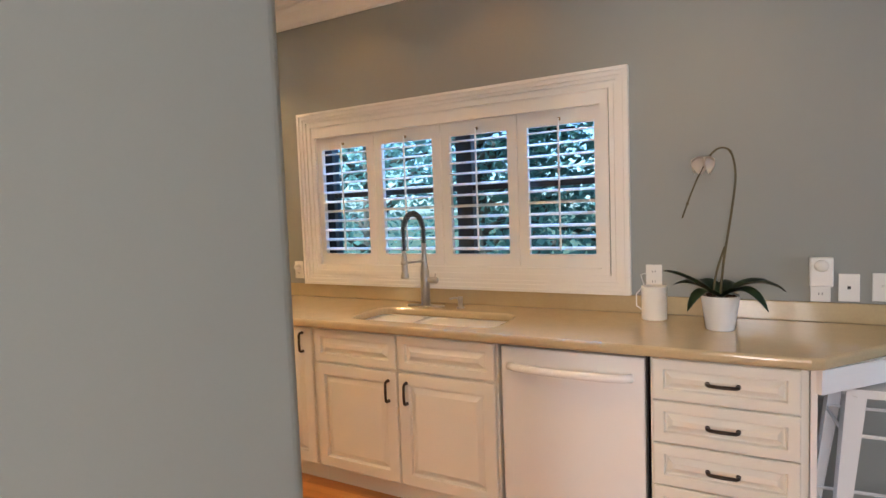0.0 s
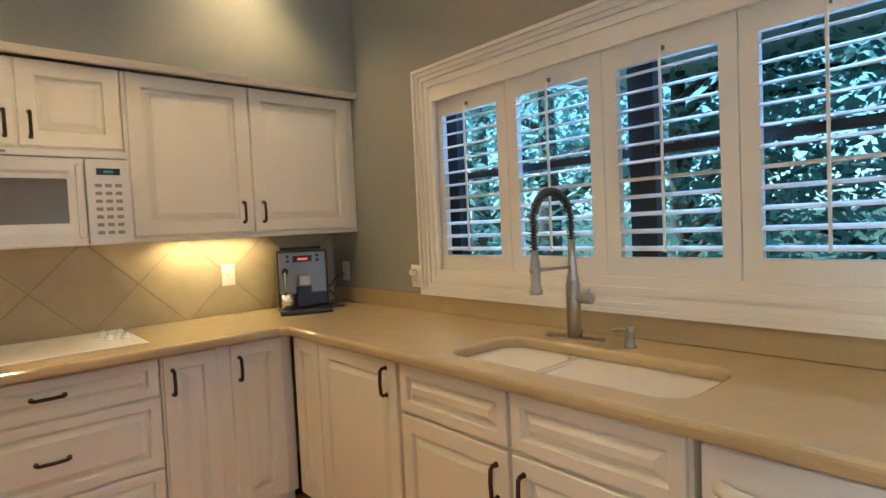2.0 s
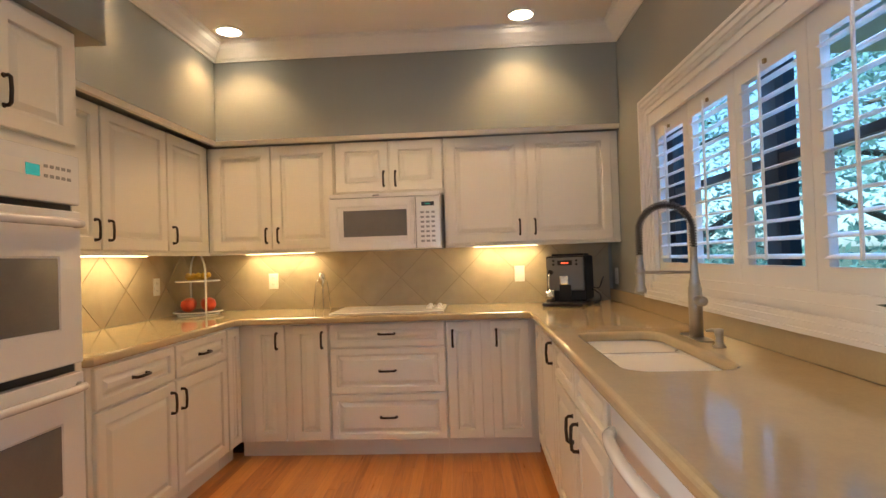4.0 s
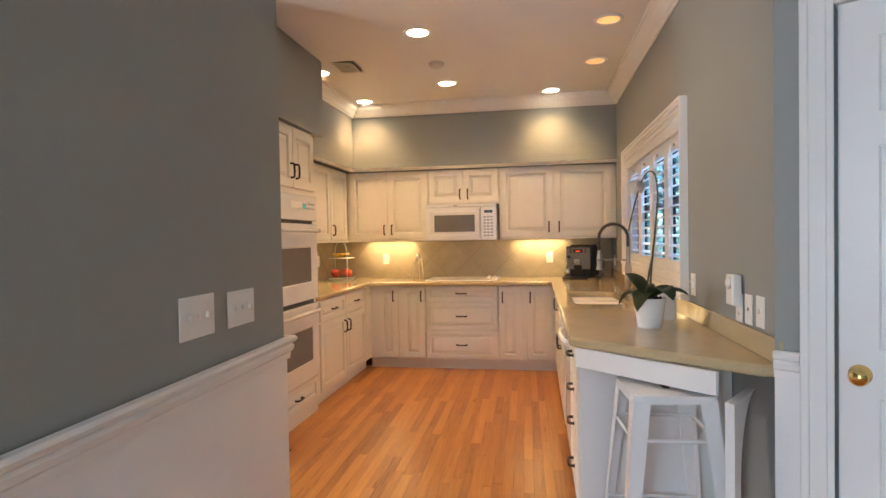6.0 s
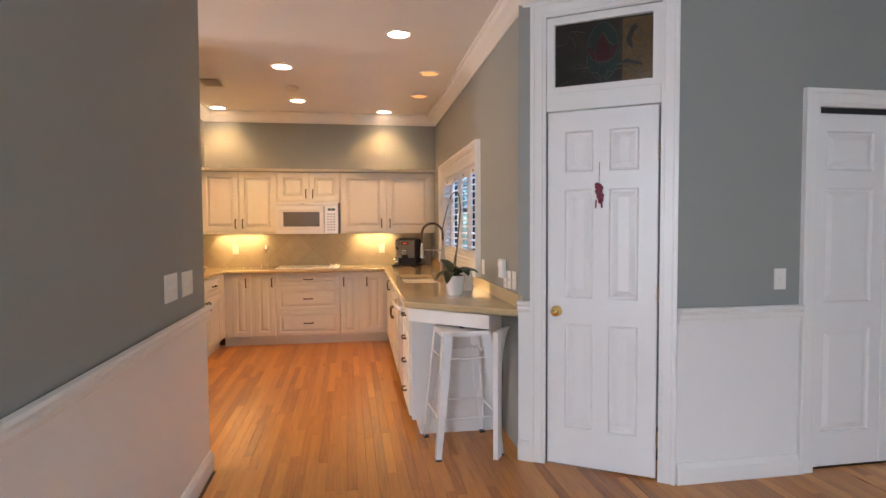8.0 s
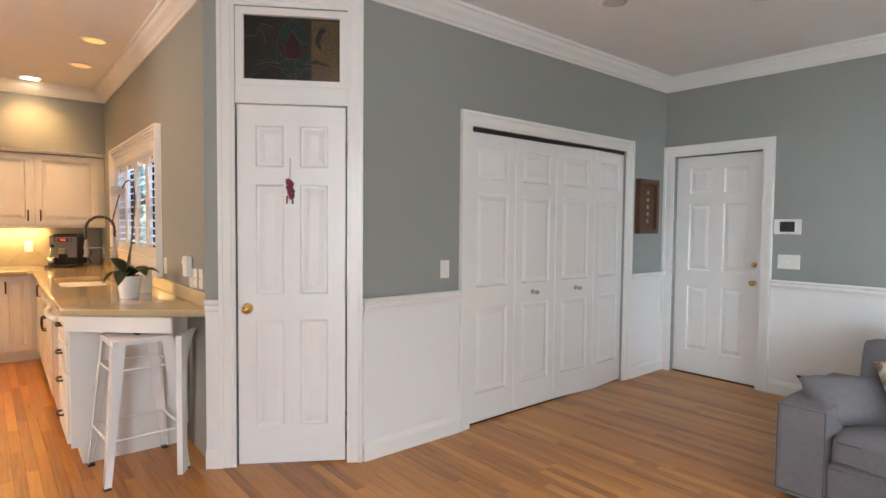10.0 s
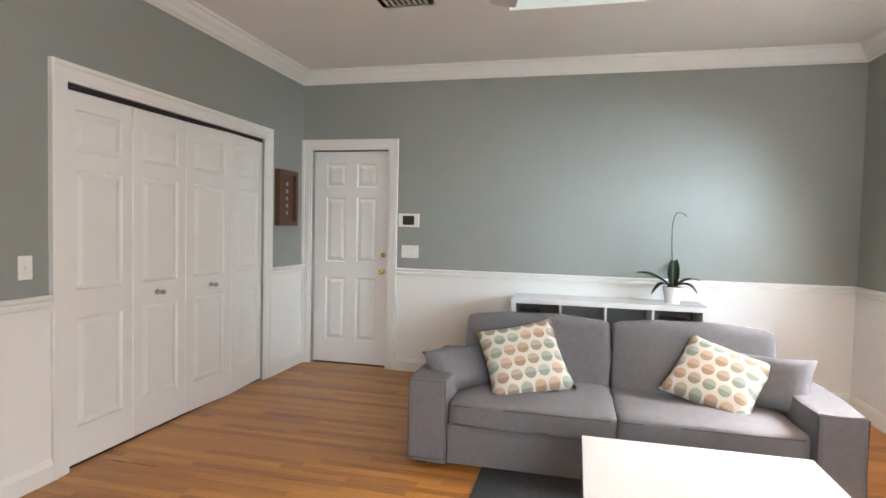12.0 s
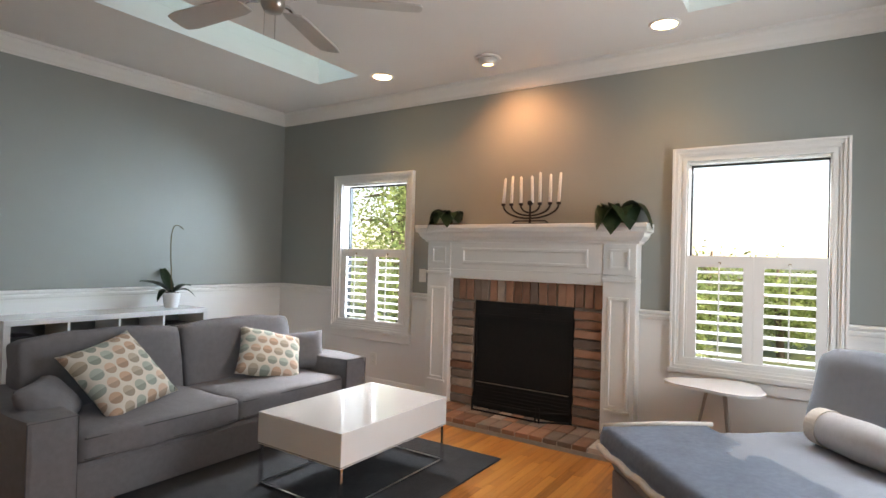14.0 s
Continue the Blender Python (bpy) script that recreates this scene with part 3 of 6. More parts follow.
for sx in (-1, 1):
    shard([(sx * x, z) for x, z in ((0.031, 0.135), (0.058, 0.150), (0.078, 0.185), (0.080, 0.212), (0.058, 0.205), (0.043, 0.176))], M_SG[1])
    shard([(sx * x, z) for x, z in ((0.082, 0.215), (0.072, 0.262), (0.045, 0.300), (0.012, 0.312), (0.004, 0.272), (0.032, 0.230), (0.058, 0.208))], M_SG[2])
    shard([(sx * x, z) for x, z in ((0.01, 0.125), (0.045, 0.128), (0.075, 0.112), (0.062, 0.085), (0.025, 0.088))], M_SG[2])
    shard([(sx * x, z) for x, z in ((0.075, 0.112), (0.125, 0.135), (0.185, 0.118), (0.215, 0.098), (0.180, 0.107), (0.125, 0.118))], M_SG[0])
    shard([(sx * x, z) for x, z in ((0.125, 0.235), (0.150, 0.285), (0.175, 0.296), (0.188, 0.275), (0.166, 0.262), (0.150, 0.225), (0.160, 0.180), (0.135, 0.200))], M_SG[0])
    part("lead_line", tube([(sx * 0.262, 0.0012, 0.235), (sx * 0.20, 0.0012, 0.24), (sx * 0.172, 0.0012, 0.30), (sx * 0.10, 0.0012, 0.285)], 0.0022, 5), M_LEAD, tr)
    part("lead_line", tube([(0.0, 0.0012, 0.045), (sx * 0.03, 0.0012, 0.085), (sx * 0.12, 0.0012, 0.10), (sx * 0.24, 0.0012, 0.04)], 0.0022, 5), M_LEAD, tr)
shard([(-0.016, 0.062), (0.016, 0.062), (0.004, 0.033), (-0.004, 0.033)], M_SG[0])
part("glass_piece", box(0.105, 0.263, 0.0025, 0.006, 0.034, 0.325), M_SG[3], tr, "amber rippled glass piece")

# folding closet doors
casing(B_, 4.865, 6.745, 2.06)
structure("closet_track", box(4.865, 6.745, 0.02, 0.06, 2.03, 2.06), M_BLACK, "dark track above the folding doors", B_, "track")
bw = 1.876 / 4
for k, (fy, ang) in enumerate(((0.05, 0.0), (0.05, 0.0), (0.05, -4.0), (0.05 - 0.0327, 4.0))):
    px = 4.868 + k * bw
    fd = thing("closet_door", B_ @ pose(px, fy, 0.012, 0, 0, ang), "white folding closet door with raised panels, closed", "closet door", "folding closet doors")
    w = bw - 0.003
    part("leaf", panelled(w, 2.018, 0.03, [(0.075, w - 0.075, 0.20, 0.80), (0.075, w - 0.075, 0.95, 1.60), (0.075, w - 0.075, 1.70, 1.92)], DOOR_LOOPS), M_DOOR, fd)
    if k in (1, 2):
        knob(fd, w * (0.42 if k == 1 else 0.52), 0.88, -0.03, M_STEEL, 0.016, "small brushed metal knob")

# side door
casing(D_, 1.70, 2.475, 2.06)
sd = thing("door_2", D_ @ pose(1.703, 0.085, 0.012), "white six-panel side door, closed", "door", kind="structure")
part("leaf", panelled(0.769, 2.04, 0.035, six_panel(0.769, 2.04), DOOR_LOOPS), M_DOOR, sd)
part("handle", lathe([(0.022, 0), (0.022, 0.006), (0.008, 0.01), (0.008, 0.035), (0.022, 0.04), (0.024, 0.055), (0, 0.06)], 16, pose(0.715, -0.035, 0.90, 90)), M_BRASS, sd, "brass door knob", smooth=True)
part("deadbolt", lathe([(0.024, 0), (0.022, 0.01), (0.012, 0.014), (0, 0.015)], 16, pose(0.715, -0.035, 1.06, 90)), M_BRASS, sd, "round brass deadbolt", smooth=True)
# dark strip painted as the shade in the gap over the leaf
structure("door_gap_shade", box(1.70, 2.475, 0.088, 0.10, 2.045, 2.06), M_SHADE, "dark strip painted as the shaded gap above the side door", D_, "trim")
structure("door_jamb", box(2.472, 2.478, 0.0, T, 0, 2.06), M_TRIM, "white door jamb", D_, "trim")
# unseen blocker added behind the closed side door
structure("unseen_screen", box(1.5, 2.7, YD + T + 0.01, YD + T + 0.05, 0, 2.3), M_WALL, "unseen screen added behind the side door")


# ---- windows ----
def louvre_panel(w, h, stile, rail, n, name, m, label, tilt=22, rod=True, group="window shutters", lift=0.0):
    """A plantation shutter: x 0..w, z 0..h, frame 28 mm thick, front to -y."""
    s = thing(name, m, label, "shutter", group)
    part("shutter_frame", holed(0, w, 0, h, -0.014, 0.014, [(stile, w - stile, rail, h - rail)]), M_TRIM, s)
    step = (h - 2 * rail) / n
    prof = [(-0.030, 0), (-0.018, 0.0045), (0, 0.0055), (0.018, 0.0045), (0.030, 0), (0.018, -0.0045), (0, -0.0055), (-0.018, -0.0045)]
    bm = bmesh.new()
    a = [bm.verts.new((stile + 0.001, y, z)) for y, z in prof]
    b = [bm.verts.new((w - stile - 0.001, y, z)) for y, z in prof]
    bm.faces.new(a)
    bm.faces.new(b)
    for k in range(8):
        bm.faces.new((a[k], a[(k + 1) % 8], b[(k + 1) % 8], b[k]))
    me = mesh_from("slat", bm, M_TRIM)
    for i in range(n):
        ob = new("slat", me)
        ob.parent = s
        ob.matrix_basis = pose(0, 0, rail + step * (i + 0.5), tilt)
    if rod:
        part("tilt_rod", box(w / 2 - 0.0045, w / 2 + 0.0045, -0.044, -0.035, rail + 0.02, h - rail + 0.03, 0.002), M_TRIM, s)
        part("rod_clip", box(w / 2 - 0.008, w / 2 + 0.008, -0.024, -0.014, h - rail + 0.02, h - rail + 0.036, 0.002), M_HINGE, s)
    return s


def moulded_frame(m, u0, u1, z0, z1, name, label, w=0.09):
    """Picture-frame casing with stepped mouldings on all four sides, outer size u0..u1, z0..z1."""
    bm = bmesh.new()
    for i, o, d in ((0.0, 0.17, 0.044), (0.17, 0.27, 0.032), (0.27, 0.42, 0.036), (0.42, 0.62, 0.024), (0.62, 0.76, 0.013), (0.76, 1.0, 0.021)):
        i, o = i * w, o * w
        bm = merge(bm, holed(u0 + i, u1 - i, z0 + i, z1 - i, -d, -0.0005, [(u0 + o, u1 - o, z0 + o, z1 - o)]))
    return structure(name, bm, M_TRIM, label, m, "casing")


moulded_frame(N_, -2.185, -0.085, 0.992, 2.108, "window_casing", "wide white moulded casing round the kitchen window", 0.093)
kw = thing("window_1", N_ @ pose(-1.145, 0.10, 1.08), "wide kitchen window with dark sashes and trees outside", "window", kind="structure")
part("window_frame", holed(-0.945, 0.945, 0, 0.95, -0.02, 0.05, [(-0.855, 0.065, 0.03, 0.91), (0.165, 0.93, 0.03, 0.91)]), M_DARKFRAME, kw)
part("sash_bar", box(-0.86, 0.94, -0.015, 0.03, 0.475, 0.505), M_DARKFRAME, kw)
for x, hw_ in ((-0.395, 0.46), (0.5475, 0.38)):
    p = part("pane", box(x - hw_, x + hw_, 0.008, 0.012, 0.05, 0.90), M_KGLASS, kw)
    p.visible_shadow = False
pw = 1.886 / 4
for k in range(4):
    louvre_panel(pw - 0.004, 0.858, 0.056, 0.09, 11, "window_shutter", N_ @ pose(-2.088 + k * pw + 0.002, 0.03, 1.10), "white plantation shutter with open louvres over the kitchen window", tilt=12)
structure("shutter_surround", merge(holed(-2.089, -0.201, 1.081, 2.017, 0.0, 0.095, [(-2.082, -0.208, 1.09, 1.975)]), holed(-2.105, -0.185, 1.068, 2.03, -0.013, 0.008, [(-2.066, -0.224, 1.12, 1.945)])), M_TRIM, "white inner frame round the shutters", N_, "trim")
area_lamp("kitchen_window_daylight", N_ @ look((-1.145, 0.75, 2.75), (-1.145, -0.6, 1.2)), 2.0, 0.8, 36, (0.34, 0.60, 1.0))

for k, (a, b, c, d) in enumerate((W1, W2)):
    moulded_frame(F_, a - 0.088, b + 0.088, c - 0.0, d + 0.09, "window_casing", "white moulded casing round the half-shuttered window", 0.088)
    structure("window_sill", box(a - 0.10, b + 0.10, -0.042, 0.0, 0.552, 0.58, 0.006), M_TRIM, "white window sill", F_, "sill")
    structure("window_apron", box(a - 0.09, b + 0.09, -0.026, 0.0, 0.475, 0.55, 0.006), M_TRIM, "white apron under the window sill", F_, "trim")
    w = b - a
    lw = thing("window_%d" % (k + 2), F_ @ pose((a + b) / 2, 0.10, c), "bright window with half-height shutters over a garden", "window", kind="structure")
    part("window_frame", holed(-w / 2, w / 2, 0, d - c, -0.01, 0.03, [(-w / 2 + 0.02, w / 2 - 0.02, 0.03, 0.72), (-w / 2 + 0.02, w / 2 - 0.02, 0.745, d - c - 0.022)]), M_DARKFRAME, lw)
    p = part("pane", box(-w / 2 + 0.02, w / 2 - 0.02, 0.008, 0.012, 0.03, d - c - 0.02), M_GLASS, lw)
    p.visible_shadow = False
    structure("window_lining", holed(a - 0.001, b + 0.001, c - 0.001, d + 0.001, 0.0, 0.085, [(a + 0.012, b - 0.012, c + 0.02, d - 0.012)]), M_TRIM, "white lining of the window opening", F_, "trim")
    hw = (w - 0.028) / 2
    for q in range(2):
        louvre_panel(hw - 0.002, 0.76, 0.058, 0.075, 9, "half_shutter", F_ @ pose(a + 0.014 + q * hw, 0.012, c + 0.02), "white half-height plantation shutter with open louvres", tilt=14, group="half-height shutters")
    area_lamp("window_daylight", look((XF + 1.4, (7.1, 2.875)[k], 3.1), (XF - 3.0, (4.2, 2.875)[k], 0.9)), (1.8, 2.4)[k], (1.0, 1.8)[k], (260, 95)[k], DAY)
area_lamp("window_daylight", look((8.3, 4.75, 1.85), (XF, 6.1, 1.45)), 2.0, 1.2, 95, (0.50, 0.76, 1.0))


# ---- kitchen ----
ZT, ZB = 0.905, 0.863


def pull(parent, x, z, y, vertical=True, length=0.10):
    """A dark arched bar pull on a front at depth y."""
    h = length / 2
    pts = [(-h, 0, 0), (-h, -0.018, 0), (-h * 0.86, -0.026, 0), (0, -0.029, 0), (h * 0.86, -0.026, 0), (h, -0.018, 0), (h, 0, 0)]
    bm = tube(pts, 0.0068, 8)
    for e in (-h, h):
        merge(bm, lathe([(0.009, 0), (0.009, 0.003), (0.005, 0.006)], 10, pose(e, 0, 0, 90)))
    return part("handle", bm, M_BRONZE, parent, "dark bronze bar pull", m=pose(x, y, z) @ pose(0, 0, 0, 0, 90 if vertical else 0, 0), smooth=True)


def front(parent, x0, x1, z0, z1, y, handle=None, name="door", rim=0.062, horizontal=False):
    """A raised-panel front on the cabinet face at depth y (face at -y side); handle (x, z) from its lower left corner."""
    w, h = x1 - x0, z1 - z0
    rim = min(rim, h * 0.30, w * 0.30)
    k = min(1.0, (min(w, h) - 2 * rim) / 0.10)
    loops = tuple((i * k, dd) for i, dd in CAB_LOOPS)
    f = part(name, panelled(w, h, 0.02, [(rim, w - rim, rim, h - rim)], loops), M_CAB, parent, m=pose(x0, y, z0))
    if handle:
        pull(f, handle[0], handle[1], -0.02, not horizontal, 0.10)
    return f


def carcass(parent, w, depth, z0, z1, y_front, kick=True):
    """Cabinet body from the wall (y = 0) to the face frame at -y_front."""
    part("body", box(0.001, w - 0.001, -y_front, -0.004, z0, z1, 0.002), M_CAB, parent)
    if kick:
        part("toe_kick", box(0.0, w, -y_front + 0.05, -0.05, 0.0, z0), M_CAB, parent)


BD, UD = 0.63, 0.29


def base_unit(m, u0, u1, fronts, label, name="base_cabinet", group="base cabinets"):
    """fronts: (x0, x1, z0, z1, kind, handle) in wall coordinates; kind d door, w drawer, f false front."""
    c = thing(name, m @ pose(u0, 0, 0), label, "cabinet", group)
    carcass(c, u1 - u0, BD, 0.105, ZB - 0.002, BD)
    for x0, x1, z0, z1, kind, hd in fronts:
        front(c, x0 - u0, x1 - u0, z0, z1, -BD, hd, "door" if kind == "d" else "drawer", 0.055 if kind == "d" else 0.038, kind != "d")
    return c


def upper_unit(m, u0, u1, z0, z1, doors, label, group="wall cabinets", depth=UD):
    c = thing("wall_cabinet", m @ pose(u0, 0, 0), label, "cabinet", group)
    part("body", box(0.001, u1 - u0 - 0.001, -depth, -0.004, z0, z1, 0.002), M_CAB, c)
    part("light_rail", box(0.001, u1 - u0 - 0.001, -depth - 0.012, -depth + 0.01, z0 - 0.022, z0 - 0.001, 0.004), M_CAB, c)
    for x0, x1, hx in doors:
        front(c, x0 - u0, x1 - u0, z0 + 0.006, z1 - 0.004, -depth, (hx, 0.10 if z1 - z0 > 0.5 else 0.085))
    return c


RD = "cream raised-panel base cabinet under the stone counter"
# run under the window, local x = world x
base_unit(N_, -2.44, -1.60, [(-2.395, -2.175, 0.115, 0.853, "d", None), (-2.165, -1.608, 0.115, 0.853, "d", (0.50, 0.66))], "cream corner base cabinet with raised panels")
base_unit(N_, -1.598, -0.548, [(-1.585, -1.080, 0.685, 0.853, "f", None), (-1.065, -0.560, 0.685, 0.853, "f", None), (-1.585, -1.080, 0.115, 0.672, "d", (0.46, 0.46)), (-1.065, -0.560, 0.115, 0.672, "d", (0.045, 0.46))], "cream sink base cabinet with two raised-panel doors", "sink_cabinet")
base_unit(N_, 0.085, 0.60, [(0.095, 0.575, 0.697, 0.853, "w", (0.24, 0.078)), (0.095, 0.575, 0.530, 0.690, "w", (0.24, 0.08)), (0.095, 0.575, 0.363, 0.523, "w", (0.24, 0.08)), (0.095, 0.575, 0.115, 0.356, "w", (0.24, 0.12))], "cream four-drawer base cabinet at the counter end", "drawer_cabinet")
# run along the end wall, local x = world y
base_unit(E_, 0.842, 1.44, [(0.945, 1.155, 0.115, 0.853, "d", (0.16, 0.64)), (1.20, 1.435, 0.115, 0.853, "d", (0.20, 0.64))], "cream narrow base cabinet with two raised-panel doors")
base_unit(E_, 1.442, 2.19, [(1.45, 2.183, 0.705, 0.853, "w", (0.366, 0.08)), (1.45, 2.183, 0.412, 0.695, "w", (0.366, 0.14)), (1.45, 2.183, 0.115, 0.402, "w", (0.366, 0.145))], "cream three-drawer base cabinet under the cooktop", "drawer_cabinet")
base_unit(E_, 2.192, 2.768, [(2.20, 2.415, 0.115, 0.853, "d", (0.035, 0.63)), (2.475, 2.715, 0.115, 0.853, "d", (0.035, 0.63))], "cream narrow base cabinet with two raised-panel doors")
# run on the oven side, local x = -world x
base_unit(L_, 1.06, 2.27, [(1.09, 1.675, 0.685, 0.853, "w", (0.29, 0.085)), (1.69, 2.255, 0.685, 0.853, "w", (0.28, 0.085)), (1.09, 1.675, 0.115, 0.672, "d", (0.545, 0.46)), (1.69, 2.255, 0.115, 0.672, "d", (0.04, 0.46))], "cream base cabinet with two drawers and two doors")
base_unit(L_, 2.272, 2.46, [(2.28, 2.445, 0.115, 0.853, "d", None)], "cream corner filler cabinet with a narrow panel")

UZ0, UZ1 = 1.345, 2.09
ULAB = "cream wall cabinet with two raised-panel doors"
upper_unit(E_, 0.502, 1.425, UZ0, UZ1, [(0.535, 0.965, 0.395), (0.975, 1.415, 0.04)], ULAB)
upper_unit(E_, 1.427, 2.192, 1.73, UZ1, [(1.435, 1.808, 0.34), (1.818, 2.185, 0.04)], "short cream wall cabinet above the microwave")
upper_unit(E_, 2.194, YW - 0.004, UZ0, UZ1, [(2.21, 2.755, 0.50), (2.77, 3.345, 0.045)], ULAB)
upper_unit(L_, 1.06, 2.798, UZ0, UZ1, [(1.08, 1.63, 0.505), (1.645, 2.235, 0.045), (2.25, 2.73, 0.045)], "cream wall cabinet with three raised-panel doors")

# peninsula end: panel, apron and arched bracket on the wall
pe = thing("counter_end_support", KIT @ pose(0.602, 2.78, 0), "white panel, apron and arched bracket carrying the counter end", "counter support")
part("end_panel", box(0, 0.02, -0.015, 0.57, 0.10, ZB - 0.001, 0.002), M_WAIN, pe)
part("plinth", box(0.0, 0.018, 0.04, 0.56, 0.0, 0.10), M_WAIN, pe)
_pi = KIT @ pose(0.602, 2.78, 0).inverted()
_a, _b = Vector((0.03, -0.035)), (_pi @ Vector((1.07, 3.27, 0))).xy
_n = Vector((_b.y - _a.y, -(_b.x - _a.x))).normalized() * 0.02
part("apron", prism([tuple(_a), tuple(_b), tuple(_b - _n), tuple(_a - _n)], ZB - 0.085, ZB - 0.001), M_WAIN, pe)
bp_ = [(0.0, ZB - 0.09), (0.26, ZB - 0.09)] + [(0.26 - 0.19 * math.sin(radians(a)), ZB - 0.09 - 0.30 + 0.30 * math.cos(radians(a))) for a in range(10, 91, 10)] + [(0.07, 0.0), (0.0, 0.0)]
part("arched_bracket", prism(bp_, 0, 0.03), M_WAIN, pe, m=_pi @ pose(1.132, 3.28, 0, 0, 0, 180 + 57.2 - 90) @ pose(0, 0, 0, 90, 0, 0))

# counter with undermount sink opening
cbm = bmesh.new()
outer = [kit(-1.055, YL + 0.004), kit(-1.055, 0.845), kit(-1.075, 0.865), kit(-2.36, 0.865), kit(-2.395, 0.90), kit(-2.395, 2.68), kit(-2.36, 2.717), kit(0.60, 2.717), kit(0.64, 2.735), (1.125, 3.245), (1.128, 3.31), kit(XE + 0.004, YW - 0.004), kit(XE + 0.004, YL + 0.004)]
SX0, SX1, SY0, SY1 = -1.415, -0.60, 2.83, 3.165
hole = [kit(*p) for p in rounded(SX0, SX1, SY0, SY1, 0.08)]
eds = []
for ring in (outer, hole):
    vv = [cbm.verts.new((x, y, ZT)) for x, y in ring]
    eds += [cbm.edges.new((vv[i], vv[(i + 1) % len(vv)])) for i in range(len(vv))]
bmesh.ops.triangle_fill(cbm, use_beauty=True, edges=eds)
top = cbm.faces[:]
ext = bmesh.ops.extrude_face_region(cbm, geom=top)
bmesh.ops.translate(cbm, vec=(0, 0, ZB - ZT), verts=[g for g in ext["geom"] if isinstance(g, bmesh.types.BMVert)])
cbm.normal_update()
rimset = [e for e in cbm.edges if len(e.link_faces) == 2 and e.calc_face_angle(0) > 1.2 and abs(e.verts[0].co.z - e.verts[1].co.z) < 1e-5]
bmesh.ops.bevel(cbm, geom=rimset, offset=0.014, segments=3, profile=0.5, affect="EDGES")
ct = solid("countertop", cbm, M_COUNTER, "tan stone countertop running round three sides of the kitchen", "countertop")
bs = bmesh.new()
box(XE + 0.008, 1.12, -0.022, -0.002, ZT + 0.0005, 0.99, 0.003, bm=bs)
solid("backsplash_strip", bs, M_COUNTER, "low tan stone upstand along the window wall", "backsplash", m=N_)

# sink
sk = thing("sink", KIT @ pose(-1.02, 3.0, ZT), "white undermount sink with two bowls", "sink")


def bowl(x0, x1, y0, y1, depth):
    bm = bmesh.new()
    rings = []
    for ins, z, r in ((-0.012, -0.040, 0.085), (0, -0.043, 0.08), (0.012, -depth + 0.05, 0.075), (0.04, -depth + 0.008, 0.06), (0.10, -depth, 0.03)):
        rings.append([bm.verts.new((x, y, z)) for x, y in rounded(x0 + ins, x1 - ins, y0 + ins, y1 - ins, r)])
    for a, b in zip(rings, rings[1:]):
        for i in range(len(a)):
            j = (i + 1) % len(a)
            bm.faces.new((a[i], a[j], b[j], b[i]))
    bm.faces.new(rings[-1])
    return bm


part("bowl", bowl(SX0 + 1.02 - 0.004, -0.10, SY0 - 3.0 - 0.004, SY1 - 3.0 + 0.004, 0.20), M_SINK, sk, smooth=True)
part("bowl", bowl(-0.075, SX1 + 1.02 + 0.004, SY0 - 3.0 - 0.004, SY1 - 3.0 + 0.004, 0.22), M_SINK, sk, smooth=True)
part("divider", box(-0.106, -0.069, SY0 - 3.0, SY1 - 3.0, -0.10, -0.0385, 0.008, segs=2), M_SINK, sk)
part("drain", lathe([(0.04, 0), (0.042, 0.003), (0.03, 0.004), (0, 0.002)], 20, pose(-0.25, 0, -0.199)), M_STEEL, sk, "round steel drain", smooth=True)
part("drain", lathe([(0.04, 0), (0.042, 0.003), (0.03, 0.004), (0, 0.002)], 20, pose(0.16, 0, -0.219)), M_STEEL, sk, "round steel drain", smooth=True)

# faucet
fc = thing("faucet", KIT @ pose(-1.19, 3.255, ZT), "brushed steel spring-neck kitchen faucet standing at the sink", "faucet")
part("base_plate", prism(rounded(-0.12, 0.12, -0.03, 0.03, 0.028), 0.001, 0.006, bevel=0.0015), M_STEEL, fc)
part("body", lathe([(0.026, 0.006), (0.026, 0.20), (0.022, 0.205), (0.022, 0.22), (0.017, 0.24), (0.014, 0.30), (0.014, 0.36)], 24), M_STEEL, fc, smooth=True)
part("lever", merge(lathe([(0.017, 0), (0.019, 0.01), (0.019, 0.055), (0.015, 0.06), (0, 0.061)], 20, pose(0.02, 0, 0.15, 0, 90)), tube([(0.065, 0, 0.15), (0.07, -0.004, 0.175), (0.072, -0.006, 0.19)], 0.004, 8)), M_STEEL, fc, smooth=True)
neck = [(0, 0, 0.36)] + [(p[0], p[1], p[2]) for p in arc((0, -0.105, 0.425), 0.105, 0, 180, 26, "yz")] + [(0, -0.21, 0.33)]
part("hose", tube(neck, 0.0075, 8), M_BLACK, fc, smooth=True)
dense = []
for a, b in zip(neck, neck[1:]):
    a, b = Vector(a), Vector(b)
    k = max(1, int((b - a).length / 0.0011))
    dense += [a + (b - a) * (i / k) for i in range(k)]
M_COIL = material("dark_spring_steel", (0.12, 0.115, 0.11), 0.35, 1.0, grain=0.1)
coil, run = [], 0.0
for i in range(len(dense) - 1):
    d = (dense[i + 1] - dense[i])
    run += d.length
    d.normalize()
    s = Vector((1, 0, 0))
    u = d.cross(s).normalized()
    ph = run / 0.0105 * 2 * math.pi
    coil.append(dense[i] + (s * math.cos(ph) + u * math.sin(ph)) * 0.0135)
part("spring", tube(coil, 0.0026, 5), M_COIL, fc, "steel coil spring round the hose", smooth=True)
